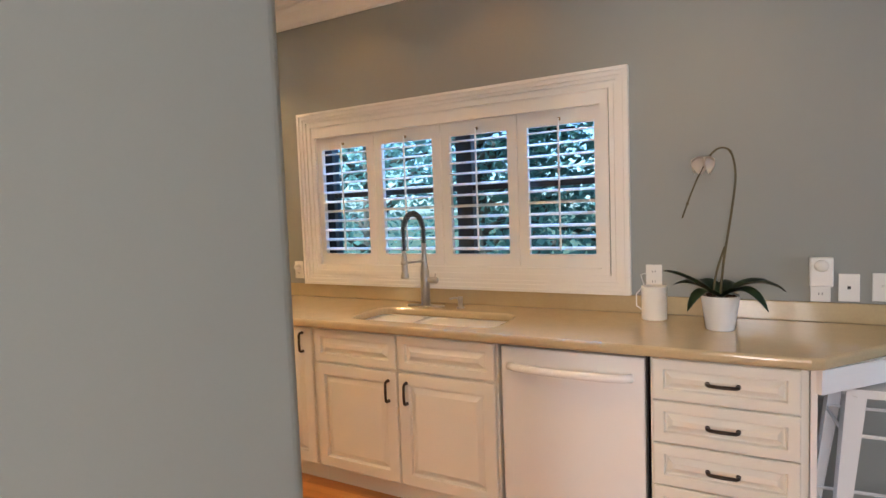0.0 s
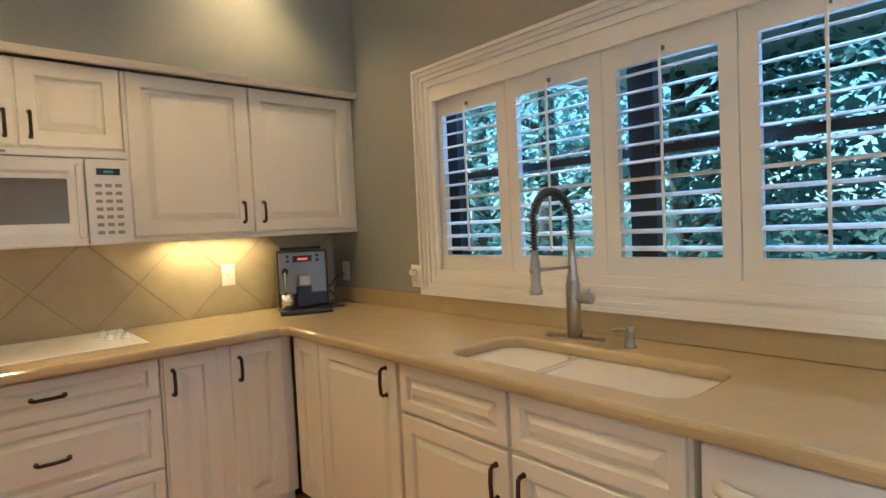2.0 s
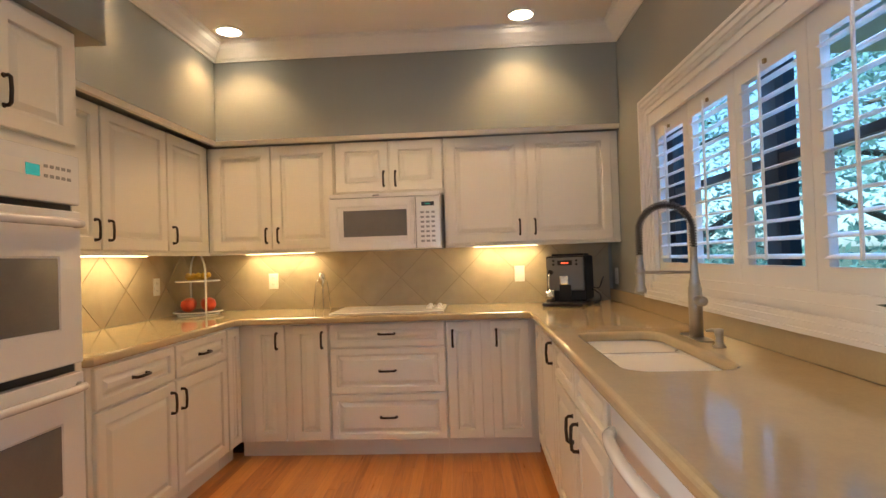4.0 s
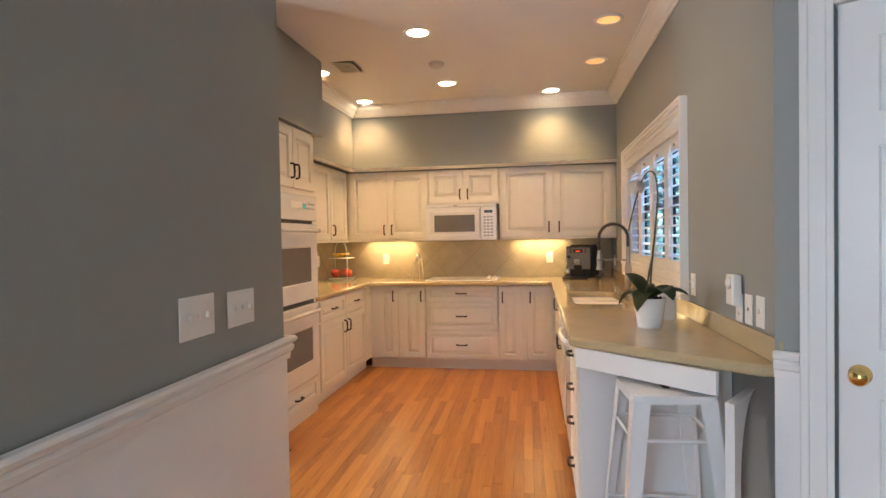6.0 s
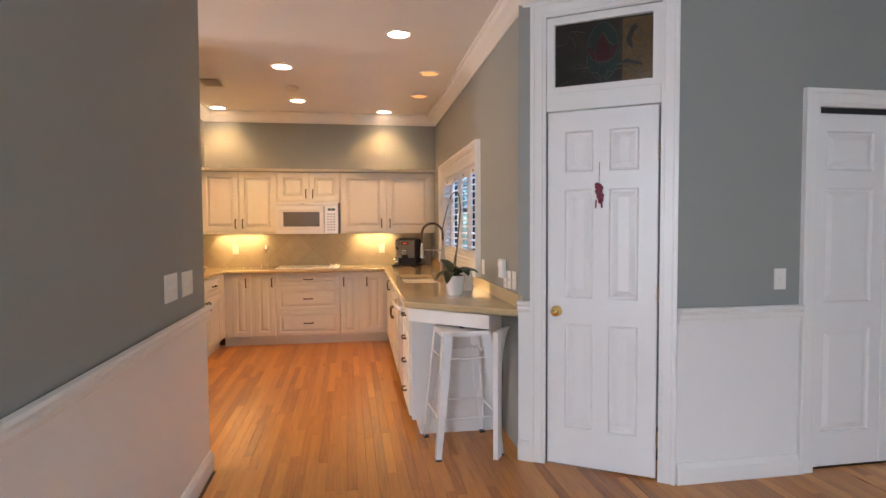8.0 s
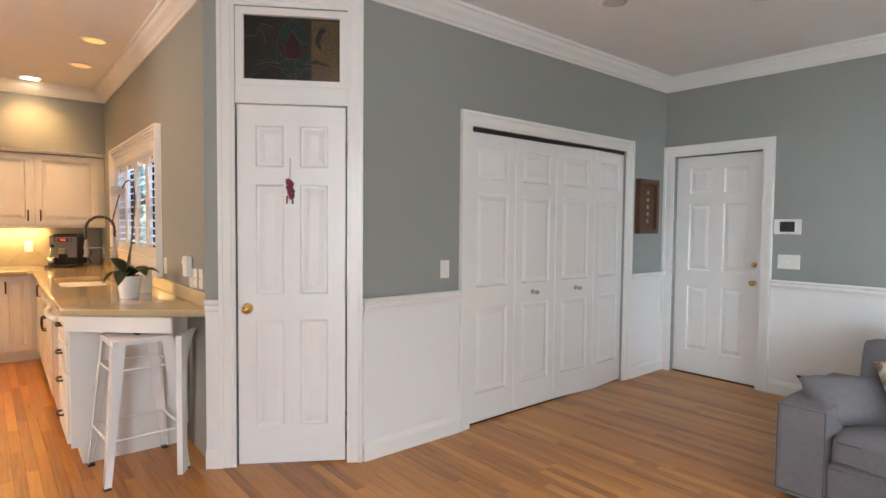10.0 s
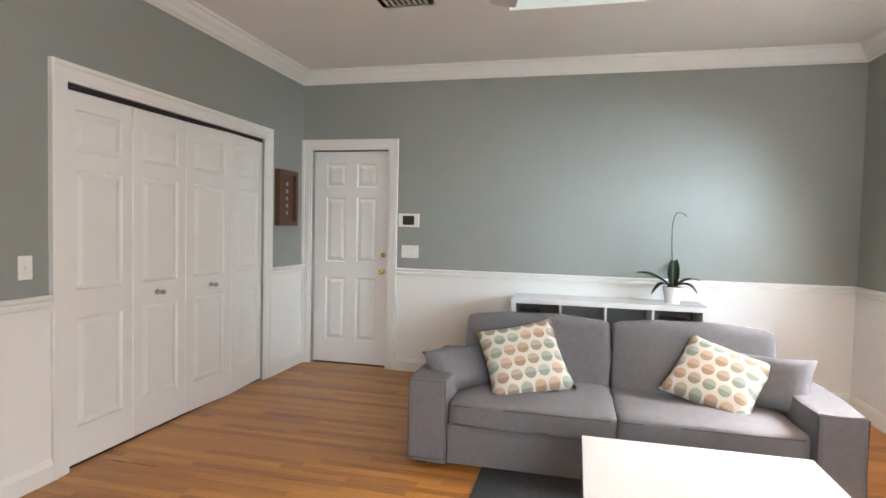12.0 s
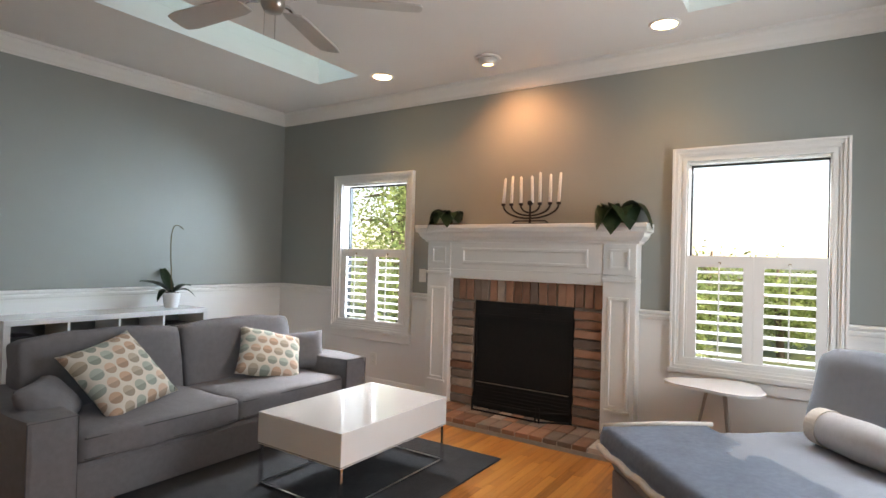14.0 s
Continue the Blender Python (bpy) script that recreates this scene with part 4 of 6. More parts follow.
part("spray_head", lathe([(0.022, 0), (0.023, 0.012), (0.017, 0.03), (0.016, 0.11), (0.012, 0.13), (0.012, 0.15)], 20, pose(0, -0.21, 0.185)), M_STEEL, fc, smooth=True)
part("holder_arm", merge(tube([(0, 0, 0.26), (0, -0.19, 0.265)], 0.006, 8), lathe([(0.02, 0), (0.02, 0.02)], 16, pose(0, -0.21, 0.258))), M_STEEL, fc, smooth=True)
sp = thing("soap_dispenser", KIT @ pose(-0.965, 3.245, ZT), "small brushed steel soap dispenser pump beside the faucet", "soap dispenser")
part("pump", merge(lathe([(0.022, 0), (0.022, 0.005), (0.014, 0.012), (0.012, 0.04), (0.015, 0.045), (0.015, 0.065), (0, 0.068)], 16), tube([(0, 0, 0.055), (-0.03, -0.01, 0.058), (-0.055, -0.02, 0.052)], 0.0055, 8)), M_STEEL, sp, smooth=True)

# dishwasher
dw = thing("dishwasher", N_ @ pose(-0.535, 0, 0), "white built-in dishwasher with a bowed bar handle", "dishwasher")
part("body", box(0.004, 0.606, -0.60, -0.05, 0.0, ZB - 0.004), M_BLACK, dw)
part("door", box(0.006, 0.602, -0.645, -0.602, 0.11, 0.848, 0.006), M_WHITE, dw)
hb = [(0.045 + 0.51 * i / 14, -0.650 - 0.038 * math.sin(math.pi * min(1, i / 14 * 1.0)) ** 0.4, 0.765 + 0.0 * i) for i in range(15)]
part("handle", tube(hb, 0.017, 10), M_WHITE, dw, smooth=True)
part("kick_plate", box(0.006, 0.602, -0.58, -0.56, 0.0, 0.105), M_BLACK, dw)

# microwave over the cooktop
mw = thing("microwave", E_ @ pose(1.418, 0, 1.322), "white over-range microwave with a dark window", "microwave")
part("body", box(0, 0.755, -0.42, -0.006, 0, 0.385, 0.006), M_WHITE, mw)
part("vent_grille", box(0.004, 0.751, -0.462, -0.42, 0.355, 0.384, 0.006), M_WHITE, mw)
part("door", panelled(0.585, 0.345, 0.05, [(0.05, 0.535, 0.05, 0.295)], ((0, 0), (0.012, 0.006), (0.02, 0.006))), M_WHITE, mw, m=pose(0.003, -0.42, 0.004))
part("door_window", box(0.10, 0.535, -0.4655, -0.462, 0.092, 0.268), M_OVENGLASS, mw, "dark dotted glass window")
part("handle", box(0.556, 0.582, -0.505, -0.468, 0.03, 0.325, 0.01, segs=3), M_WHITE, mw)
cp = part("control_panel", box(0.592, 0.752, -0.47, -0.42, 0.004, 0.349, 0.005), M_WHITE, mw)
part("display", box(0.63, 0.715, -0.4715, -0.4695, 0.285, 0.312), M_BLACK, cp)
part("display_digits", box(0.655, 0.69, -0.4725, -0.471, 0.294, 0.303), M_DISPLAY, cp)
for i in range(7):
    for j in range(3):
        part("key", box(0.622 + j * 0.036, 0.646 + j * 0.036, -0.4712, -0.4695, 0.235 - i * 0.032, 0.249 - i * 0.032), M_DIAL, cp)
part("badge", box(0.30, 0.345, -0.4635, -0.4615, 0.363, 0.373), M_DIAL, mw)

# cooktop
ck = thing("cooktop", KIT @ pose(-2.79, 1.80, ZT), "white glass cooktop with two knobs set in the counter", "cooktop")
part("glass_top", box(-0.25, 0.25, -0.38, 0.38, 0.0005, 0.007, 0.003), M_WHITE, ck)
for bx, by, r in ((-0.11, -0.22, 0.09), (0.11, -0.2, 0.075), (-0.11, 0.03, 0.075), (0.11, 0.05, 0.09)):
    part("burner_ring", tube([(bx + r * math.cos(math.pi * q / 18), by + r * math.sin(math.pi * q / 18), 0.0066) for q in range(37)], 0.0012, 5), M_RING, ck)
for kx, ky in ((-0.06, 0.27), (0.06, 0.27), (-0.06, 0.335), (0.06, 0.335)):
    part("knob", merge(lathe([(0.022, 0.007), (0.022, 0.012), (0.017, 0.016), (0.016, 0.03), (0, 0.031)], 18, pose(kx, ky, 0)), box(kx - 0.02, kx + 0.02, ky - 0.005, ky + 0.005, 0.028, 0.036, 0.002)), M_WHITE, ck, smooth=False)

# wall ovens in a tall cabinet
ov = thing("oven_cabinet", L_ @ pose(0.235, 0, 0), "tall cream cabinet housing the wall ovens", "cabinet")
OW, OD = 0.805, 0.63
part("body", holed(0, OW, 0.0, 2.185, -OD, -0.006, [(0.035, OW - 0.035, 0.30, 1.69)]), M_CAB, ov)
f1 = front(ov, 0.03, OW / 2 - 0.004, 1.735, 2.165, -OD, (0.335, 0.12))
f2 = front(ov, OW / 2 + 0.004, OW - 0.03, 1.735, 2.165, -OD, (0.04, 0.12))
front(ov, 0.03, OW - 0.03, 0.11, 0.285, -OD, (0.37, 0.09), "drawer", 0.038, True)
ovn = thing("wall_oven", L_ @ pose(0.273, 0, 0.302), "white double wall oven with dark windows and bar handles", "oven")
part("body", box(0.002, 0.726, -0.63, -0.05, 0.002, 1.385), M_BLACK, ovn)
pnl = part("control_panel", box(0.0, 0.728, -0.668, -0.632, 1.20, 1.386, 0.006), M_WHITE, ovn)
part("display", box(0.27, 0.46, -0.6695, -0.667, 1.285, 1.335), M_PLAST, pnl)
part("display_digits", box(0.47, 0.53, -0.670, -0.667, 1.285, 1.325), M_DISPLAY, pnl)
for i in range(5):
    for j in range(2):
        part("key", box(0.55 + i * 0.028, 0.568 + i * 0.028, -0.6695, -0.667, 1.285 + j * 0.035, 1.297 + j * 0.035), M_DIAL, pnl)
for z0, z1 in ((0.60, 1.175), (0.0, 0.565)):
    dr = part("oven_door", panelled(0.728, z1 - z0, 0.035, [(0.11, 0.618, 0.13, z1 - z0 - 0.17)], ((0, 0), (0.006, 0.004))), M_WHITE, ovn, m=pose(0, -0.633, z0))
    part("door_window", box(0.118, 0.61, -0.033, -0.030, 0.138, z1 - z0 - 0.178), M_OVENGLASS, dr, "dark oven glass")
    part("handle", tube([(0.03, -0.033, z1 - z0 - 0.05), (0.045, -0.07, z1 - z0 - 0.05), (0.10, -0.08, z1 - z0 - 0.05), (0.628, -0.08, z1 - z0 - 0.05), (0.683, -0.07, z1 - z0 - 0.05), (0.698, -0.033, z1 - z0 - 0.05)], 0.015, 10), M_WHITE, dr, "white bar handle", smooth=True)


# diagonal tile backsplash
def clip(poly, axis, lim, keep_less):
    out = []
    for i, p in enumerate(poly):
        q = poly[(i + 1) % len(poly)]
        pin, qin = (p[axis] <= lim) == keep_less, (q[axis] <= lim) == keep_less
        if pin:
            out.append(p)
        if pin != qin:
            f = (lim - p[axis]) / (q[axis] - p[axis])
            out.append(tuple(p[k] + (q[k] - p[k]) * f for k in (0, 1)))
    return out


def tiled(name, m, u0, u1, z0, z1, label, side=0.315, phase=(0.0, 0.0)):
    t = structure(name, box(u0, u1, -0.006, -0.002, z0, z1), M_GROUT, label, m, "backsplash")
    h = side / math.sqrt(2)
    g = 0.004
    for i in range(-2, int((u1 - u0) / h) + 3):
        for j in range(-2, int((z1 - z0) / h) + 3):
            if (i + j) % 2:
                continue
            cx, cz = u0 + phase[0] + i * h, z0 + phase[1] + j * h
            poly = [(cx - h + g, cz), (cx, cz - h + g), (cx + h - g, cz), (cx, cz + h - g)]
            for ax, lim, less in ((0, u0 + 0.001, False), (0, u1 - 0.001, True), (1, z0 + 0.001, False), (1, z1 - 0.001, True)):
                poly = clip(poly, ax, lim, less) if len(poly) > 2 else []
            if len(poly) > 2:
                area = abs(sum(poly[k][0] * poly[(k + 1) % len(poly)][1] - poly[(k + 1) % len(poly)][0] * poly[k][1] for k in range(len(poly)))) / 2
                if area > 2e-4:
                    part("tile", prism(poly, 0.0, 0.0045), M_TILE, t, m=pose(0, -0.006, 0, 90))
    return t


tiled("backsplash_end", E_, YL + 0.012, YW - 0.024, ZT + 0.001, 1.345, "tan diagonal travertine tiles behind the cooktop", phase=(0.05, 0.21))
tiled("backsplash_oven_side", L_, 1.06, -XE - 0.012, ZT + 0.001, 1.345, "tan diagonal travertine tiles above the side counter", phase=(0.1, 0.21))


# plates on walls
def plate(m, u, z, kind, label, w=0.073, h=0.117, cat="switch", y=-0.001, gang=1):
    w = w + 0.046 * (gang - 1)
    p = thing("outlet" if kind == "outlet" else "light_switch", m @ pose(u, y, z), label, "outlet" if kind == "outlet" else "switch")
    part("cover_plate", box(-w / 2, w / 2, -0.006, 0, -h / 2, h / 2, 0.002), M_PLAST, p)
    for g in range(gang):
        gx = (g - (gang - 1) / 2) * 0.046
        if kind == "outlet":
            for zz in (-0.024, 0.024):
                s = part("socket", prism(rounded(gx - 0.016, gx + 0.016, zz - 0.016, zz + 0.016, 0.01), 0, 0.0015), M_PLAST, p, m=pose(0, -0.006, 0, 90))
                for sx in (-0.006, 0.006):
                    part("slot", box(gx + sx - 0.0012, gx + sx + 0.0012, zz - 0.005, zz + 0.005, 0.0014, 0.002), M_BLACK, s)
        elif kind == "jack":
            part("jack", box(gx - 0.006, gx + 0.006, -0.0075, -0.0055, -0.006, 0.007, 0.001), M_BLACK, p, "small dark socket")
        else:
            part("toggle", box(gx - 0.005, gx + 0.005, -0.016, -0.006, -0.008, 0.010, 0.002), M_PLAST, p)
    return p


plate(E_, 0.86, 1.12, "outlet", "cream outlet plate on the tiles", y=-0.0105)
plate(E_, 2.72, 1.12, "switch", "cream switch plate on the tiles", y=-0.0105)
plate(L_, 2.60, 1.12, "outlet", "cream outlet plate on the side tiles", y=-0.0105)
plate(N_, -2.95, 1.085, "outlet", "white outlet plate beside the coffee machine")
plate(N_, -2.265, 1.08, "outlet", "white outlet plate beside the kitchen window")
plate(N_, 0.02, 1.085, "outlet", "white outlet plate with a plugged-in charger")
W3 = N_ @ pose(0.193, 0, 0)
plate(W3, 0.50, 1.05, "outlet", "white outlet plate under a plug-in sensor")
plate(W3, 0.60, 1.055, "jack", "white phone jack plate beside the counter")
plate(W3, 0.715, 1.06, "switch", "white switch plate beside the counter end")
sn = thing("plug_in_sensor", W3 @ pose(0.50, -0.0085, 1.12), "white plug-in sensor with a round lens", "sensor")
part("case", box(-0.042, 0.042, -0.035, 0, -0.06, 0.065, 0.006), M_PLAST, sn)
part("lens", lathe([(0.026, 0), (0.024, 0.006), (0.012, 0.012), (0, 0.013)], 20, pose(0, -0.035, 0.03, 90)), M_PLAST, sn, smooth=True)
nl = thing("night_light", N_ @ pose(-2.265, -0.0085, 1.10), "small white plug-in night light", "night light")
part("case", lathe([(0.016, 0), (0.018, 0.01), (0.016, 0.03), (0, 0.034)], 16, pose(0, 0, 0, 90)), M_PLAST, nl, smooth=True)

# speaker on the counter
spk = thing("smart_speaker", pose(0.06, 3.19, ZT), "small white rounded speaker standing on the counter", "speaker")
part("body", prism(rounded(-0.055, 0.055, -0.05, 0.05, 0.045, 8), 0.001, 0.155, bevel=0.004), M_PLAST, spk)
part("base_ring", prism(rounded(-0.05, 0.05, -0.045, 0.045, 0.04, 8), 0.0, 0.006), M_WHITE, spk)
part("power_cord", tube([(-0.05, 0.03, 0.03), (-0.085, 0.05, 0.05), (-0.09, 0.08, 0.10), (-0.06, 0.12, 0.14), (-0.075, 0.13, 0.19), (-0.035, 0.165, 0.20)], 0.003, 6), M_WHITE, spk)


# orchids
def leaf(length, width, droop, n=10, rise=0.42):
    """A strap leaf from the origin along +x, folded along its middle, arching down."""
    bm = bmesh.new()
    rows = []
    for i in range(n + 1):
        t = i / n
        w = width * (math.sin(math.pi * min(1, t * 0.93 + 0.07)) ** 0.7) * (1 if t < 0.98 else 0.3)
        x = length * (t - 0.12 * droop * t * t)
        z = length * (rise * t - droop * t * t)
        rows.append([bm.verts.new((x, -w / 2, z + w * 0.18)), bm.verts.new((x, 0, z)), bm.verts.new((x, w / 2, z + w * 0.18))])
    for a, b in zip(rows, rows[1:]):
        for k in (0, 1):
            bm.faces.new((a[k], a[k + 1], b[k + 1], b[k]))
    bmesh.ops.solidify(bm, geom=bm.faces[:], thickness=0.003)
    return bm


def orchid(name, m, leaves, stem, label, pot_r=0.075, pot_h=0.14, bloom=None, pot_mat=None):
    o = thing(name, m, label, "potted plant")
    r = pot_r
    part("pot", lathe([(r * 0.72, 0), (r * 0.74, 0.004), (r, pot_h), (r, pot_h + 0.004), (r * 0.94, pot_h + 0.002), (r * 0.9, pot_h - 0.02), (0, pot_h - 0.022)], 32), pot_mat or M_WHITE, o, "smooth white flower pot", smooth=True)
    bk = bmesh.new()
    rnd = random.Random(5)
    for i in range(26):
        a, q = rnd.uniform(0, 6.28), rnd.uniform(0, r * 0.8)
        merge(bk, box(-0.012, 0.012, -0.008, 0.008, -0.005, 0.005, 0.002, segs=1), pose(q * math.cos(a), q * math.sin(a), pot_h - 0.012 + rnd.uniform(0, 0.012), rnd.uniform(0, 60), rnd.uniform(0, 60), rnd.uniform(0, 360)))
    part("bark", bk, M_BARK, o, "brown bark chips")
    for az, ln, wd, dr in leaves:
        part("leaf", leaf(ln, wd * 1.15, dr + 0.25, rise=0.85), M_LEAF, o, m=pose(0, 0, pot_h - 0.012, 0, 0, az), smooth=True)
    part("flower_stem", tube(stem, 0.0052, 7, taper=0.0034), M_STEM, o, smooth=True)
    for k in (len(stem) // 2, len(stem) - 4):
        part("stem_node", lathe([(0, -0.008), (0.006, -0.003), (0.005, 0.004), (0, 0.008)], 8, pose(*stem[k])), M_STEM, o, smooth=True)
    if bloom:
        part("flower_stem", tube(spline([(-0.03, 0.005, pot_h - 0.02), (-0.012, 0.004, pot_h + 0.10), (0.022, 0.003, pot_h + 0.205)], 5), 0.0048, 7), M_STEM, o, smooth=True)
        fl = part("flower", lathe([(0.004, 0), (0.012, 0.01), (0.02, 0.022), (0, 0.024)], 10, pose(*bloom, 160, 0, 0)), M_PETAL, o, "white drooping orchid bloom", smooth=True)
        for k in range(5):
            pb = leaf(0.075, 0.062, 0.9, 8)
            part("petal", pb, M_PETAL, fl, m=pose(*bloom) @ pose(0, 0, 0.01, 0, 0, 72 * k) @ pose(0, 0, 0, 0, 38, 0), smooth=True)
    return o


def spline(keys, n=6):
    out = []
    ks = [Vector(k) for k in keys]
    for i in range(len(ks) - 1):
        p0, p1, p2, p3 = ks[max(i - 1, 0)], ks[i], ks[i + 1], ks[min(i + 2, len(ks) - 1)]
        for j in range(n):
            t = j / n
            out.append(tuple(0.5 * ((2 * p1) + (p2 - p0) * t + (2 * p0 - 5 * p1 + 4 * p2 - p3) * t * t + (3 * p1 - p0 - 3 * p2 + p3) * t ** 3)))
    out.append(tuple(ks[-1]))
    return out


orchid("orchid", pose(0.335, 3.05, ZT, 0, 0, 27), [(170, 0.24, 0.075, 0.10), (150, 0.20, 0.07, 0.35), (35, 0.20, 0.075, 0.45), (-15, 0.27, 0.085, 0.50), (-55, 0.22, 0.08, 0.75), (200, 0.20, 0.06, 0.8), (95, 0.16, 0.06, 0.2)],
       spline([(0.0, 0, 0.12), (0.015, 0, 0.28), (0.05, 0, 0.50), (0.065, 0, 0.64), (0.045, 0, 0.735), (-0.005, 0, 0.75), (-0.055, 0, 0.70), (-0.105, 0, 0.60), (-0.155, 0, 0.47)]),
       "white-pot orchid with one drooping bloom on the counter", bloom=(-0.075, -0.012, 0.705))

# coffee machine
cm = thing("coffee_machine", KIT @ pose(-2.82, 3.03, ZT, 0, 0, 68), "silver and black espresso machine standing in the corner", "coffee machine")
part("base_tray", box(-0.135, 0.135, -0.20, 0.10, 0.001, 0.025, 0.008), M_BLACK, cm)
part("housing", box(-0.135, 0.135, -0.06, 0.22, 0.026, 0.335, 0.012), M_BLACK, cm)
fp = part("front_panel", box(-0.125, 0.125, -0.078, -0.06, 0.10, 0.325, 0.008), M_SILVER, cm)
part("display", box(-0.05, 0.05, -0.082, -0.077, 0.272, 0.305, 0.002), M_BLACK, fp)
part("display_digits", box(-0.025, 0.025, -0.0835, -0.081, 0.283, 0.292), M_REDLED, fp)
for sx in (-0.078, 0.078):
    for zz in (0.278, 0.303):
        part("button", lathe([(0.009, 0), (0.008, 0.004), (0, 0.005)], 12, pose(sx, -0.078, zz, 90)), M_BLACK, fp)
part("coffee_spout", box(-0.032, 0.032, -0.125, -0.078, 0.14, 0.205, 0.01), M_CHROME, cm)
part("spout_back", box(-0.04, 0.04, -0.09, -0.079, 0.026, 0.14, 0.004), M_BLACK, cm)
part("steam_wand", tube([(-0.095, -0.08, 0.22), (-0.095, -0.12, 0.215), (-0.1, -0.14, 0.15), (-0.1, -0.145, 0.10)], 0.006, 8), M_CHROME, cm, smooth=True)
part("steam_knob", lathe([(0.018, 0), (0.018, 0.02), (0, 0.022)], 14, pose(-0.095, -0.078, 0.225, 90)), M_BLACK, cm)
part("milk_cup", lathe([(0.032, 0), (0.033, 0.08), (0.031, 0.08), (0.03, 0.005), (0, 0.004)], 20, pose(-0.09, -0.14, 0.026)), M_CHROME, cm, "small steel milk cup", smooth=True)
part("bean_hopper", box(-0.11, 0.11, 0.0, 0.20, 0.335, 0.35, 0.005), M_BLACK, cm)
part("power_cord", tube(spline([(0.10, 0.20, 0.12), (0.17, 0.20, 0.10), (0.21, 0.12, 0.16), (0.235, 0.03, 0.185)]), 0.004, 6), M_BLACK, cm)
part("spare_cord", tube(spline([(0.13, 0.16, 0.10), (0.19, 0.14, 0.06), (0.20, 0.08, 0.02), (0.17, 0.02, 0.008), (0.22, -0.04, 0.008)]), 0.004, 6), M_BLACK, cm)

# fruit stand
fs = thing("fruit_stand", KIT @ pose(-2.80, 0.41, ZT, 0, 0, 45) @ Matrix.Scale(1.16, 4), "two-tier white wire fruit stand on the counter", "fruit stand")
for z, r in ((0.018, 0.135), (0.205, 0.12)):
    part("shelf_board", lathe([(r, z), (r, z + 0.008), (0, z + 0.008)], 32), M_WOOD, fs)
    part("rim", tube([(x, y, z + 0.004) for x, y, _ in arc((0, 0, 0), r + 0.004, 0, 360, 32, "xy")], 0.005, 6), M_WHITE, fs, smooth=True)
part("arch", tube([(-0.137, 0, 0.0), (-0.137, 0, 0.23)] + [p for p in reversed(arc((0, 0, 0.24), 0.137, 0, 180, 20))] + [(0.137, 0, 0.23), (0.137, 0, 0.0)], 0.006, 8), M_WHITE, fs, smooth=True)
part("foot_ring", tube([(x, y, 0.006) for x, y, _ in arc((0, 0, 0), 0.12, 0, 360, 28, "xy")], 0.005, 6), M_WHITE, fs, smooth=True)
for k, (x, y) in enumerate(((-0.062, -0.03), (0.03, -0.065), (0.065, 0.035), (-0.02, 0.06))):
    f = solid("apple", lathe([(0, 0.006), (0.018, 0.0), (0.034, 0.014), (0.041, 0.035), (0.036, 0.058), (0.018, 0.07), (0.004, 0.062), (0, 0.06)], 18), M_RED, "red apple lying on the fruit stand", "apple", "apples on the stand", m=KIT @ pose(-2.80, 0.41, ZT + 0.031, 0, 0, 45) @ Matrix.Scale(1.25, 4) @ pose(x, y, 0, 0, 0, 40 * k), smooth=True)
bn = thing("banana_bunch", KIT @ pose(-2.80, 0.41, ZT + 0.248, 0, 0, 45) @ Matrix.Scale(1.16, 4), "yellow bananas lying on the upper tier", "bananas")
for k in range(3):
    part("banana", tube(spline([(-0.085, -0.03 + k * 0.032, 0.03), (-0.04, -0.045 + k * 0.034, 0.017), (0.02, -0.045 + k * 0.034, 0.017), (0.085, -0.02 + k * 0.03, 0.034)]), 0.0155, 8), M_YELLOW, bn, smooth=True)

# juicer on three legs
jc = thing("citrus_juicer", KIT @ pose(-2.96, 1.265, ZT), "chrome citrus juicer standing on three thin legs", "juicer")
part("reamer", lathe([(0.004, 0.17), (0.022, 0.20), (0.028, 0.23), (0.022, 0.258), (0.012, 0.27), (0, 0.272)], 18), M_CHROME, jc, smooth=True)
for k in range(3):
    a = radians(120 * k + 20)
    c, s = math.cos(a), math.sin(a)
    part("leg", tube(spline([(0.02 * c, 0.02 * s, 0.215), (0.045 * c, 0.045 * s, 0.20), (0.058 * c, 0.058 * s, 0.12), (0.072 * c, 0.072 * s, 0.0)]), 0.004, 7), M_CHROME, jc, smooth=True)


# ---- ceiling fixtures ----
def can_light(x, y, mat, label, lit=True):
    c = thing("recessed_light", pose(x, y, CEIL), label, "ceiling light", "recessed ceiling lights")
    part("trim_ring", lathe([(0.098, 0.0), (0.096, -0.006), (0.078, -0.008), (0.076, -0.0015), (0.098, -0.0015)], 32), M_TRIM, c, smooth=True)
    part("bulb", lathe([(0, -0.0035), (0.05, -0.005), (0.0765, -0.002)], 28), mat, c, "glowing lamp face" if lit else "unlit lamp face", smooth=True)
    return c


KC = [(-0.713, 1.73, 1), (-2.02, 1.75, 1), (*kit(-2.50, 2.74), 1), (*kit(-2.50, 0.82), 1), (-1.47, 0.72, 1), (-0.735, 3.03, 0), (-1.625, 3.05, 0), (0.25, 2.66, 1)]
for x, y, lit in KC:
    can_light(x, y, M_CANLIT if lit else M_CANDIM, "round recessed ceiling light, lit" if lit else "round recessed ceiling light glowing dim amber")
    if lit:
        spot_lamp("can_lamp", (x, y, CEIL - 0.02), (x, y, 0), 14 if x < -2.2 else 4 if x > 0 else 13.5 if y > 1.5 else 8, WARM, 118, 0.6, 0.06)
    else:
        spot_lamp("can_lamp", (x, y, CEIL - 0.02), (x, y, 0), 2, AMBER, 118, 0.6, 0.06)
vt = thing("air_vent", pose(-1.37, 1.0, CEIL), "small slatted ceiling air vent", "vent")
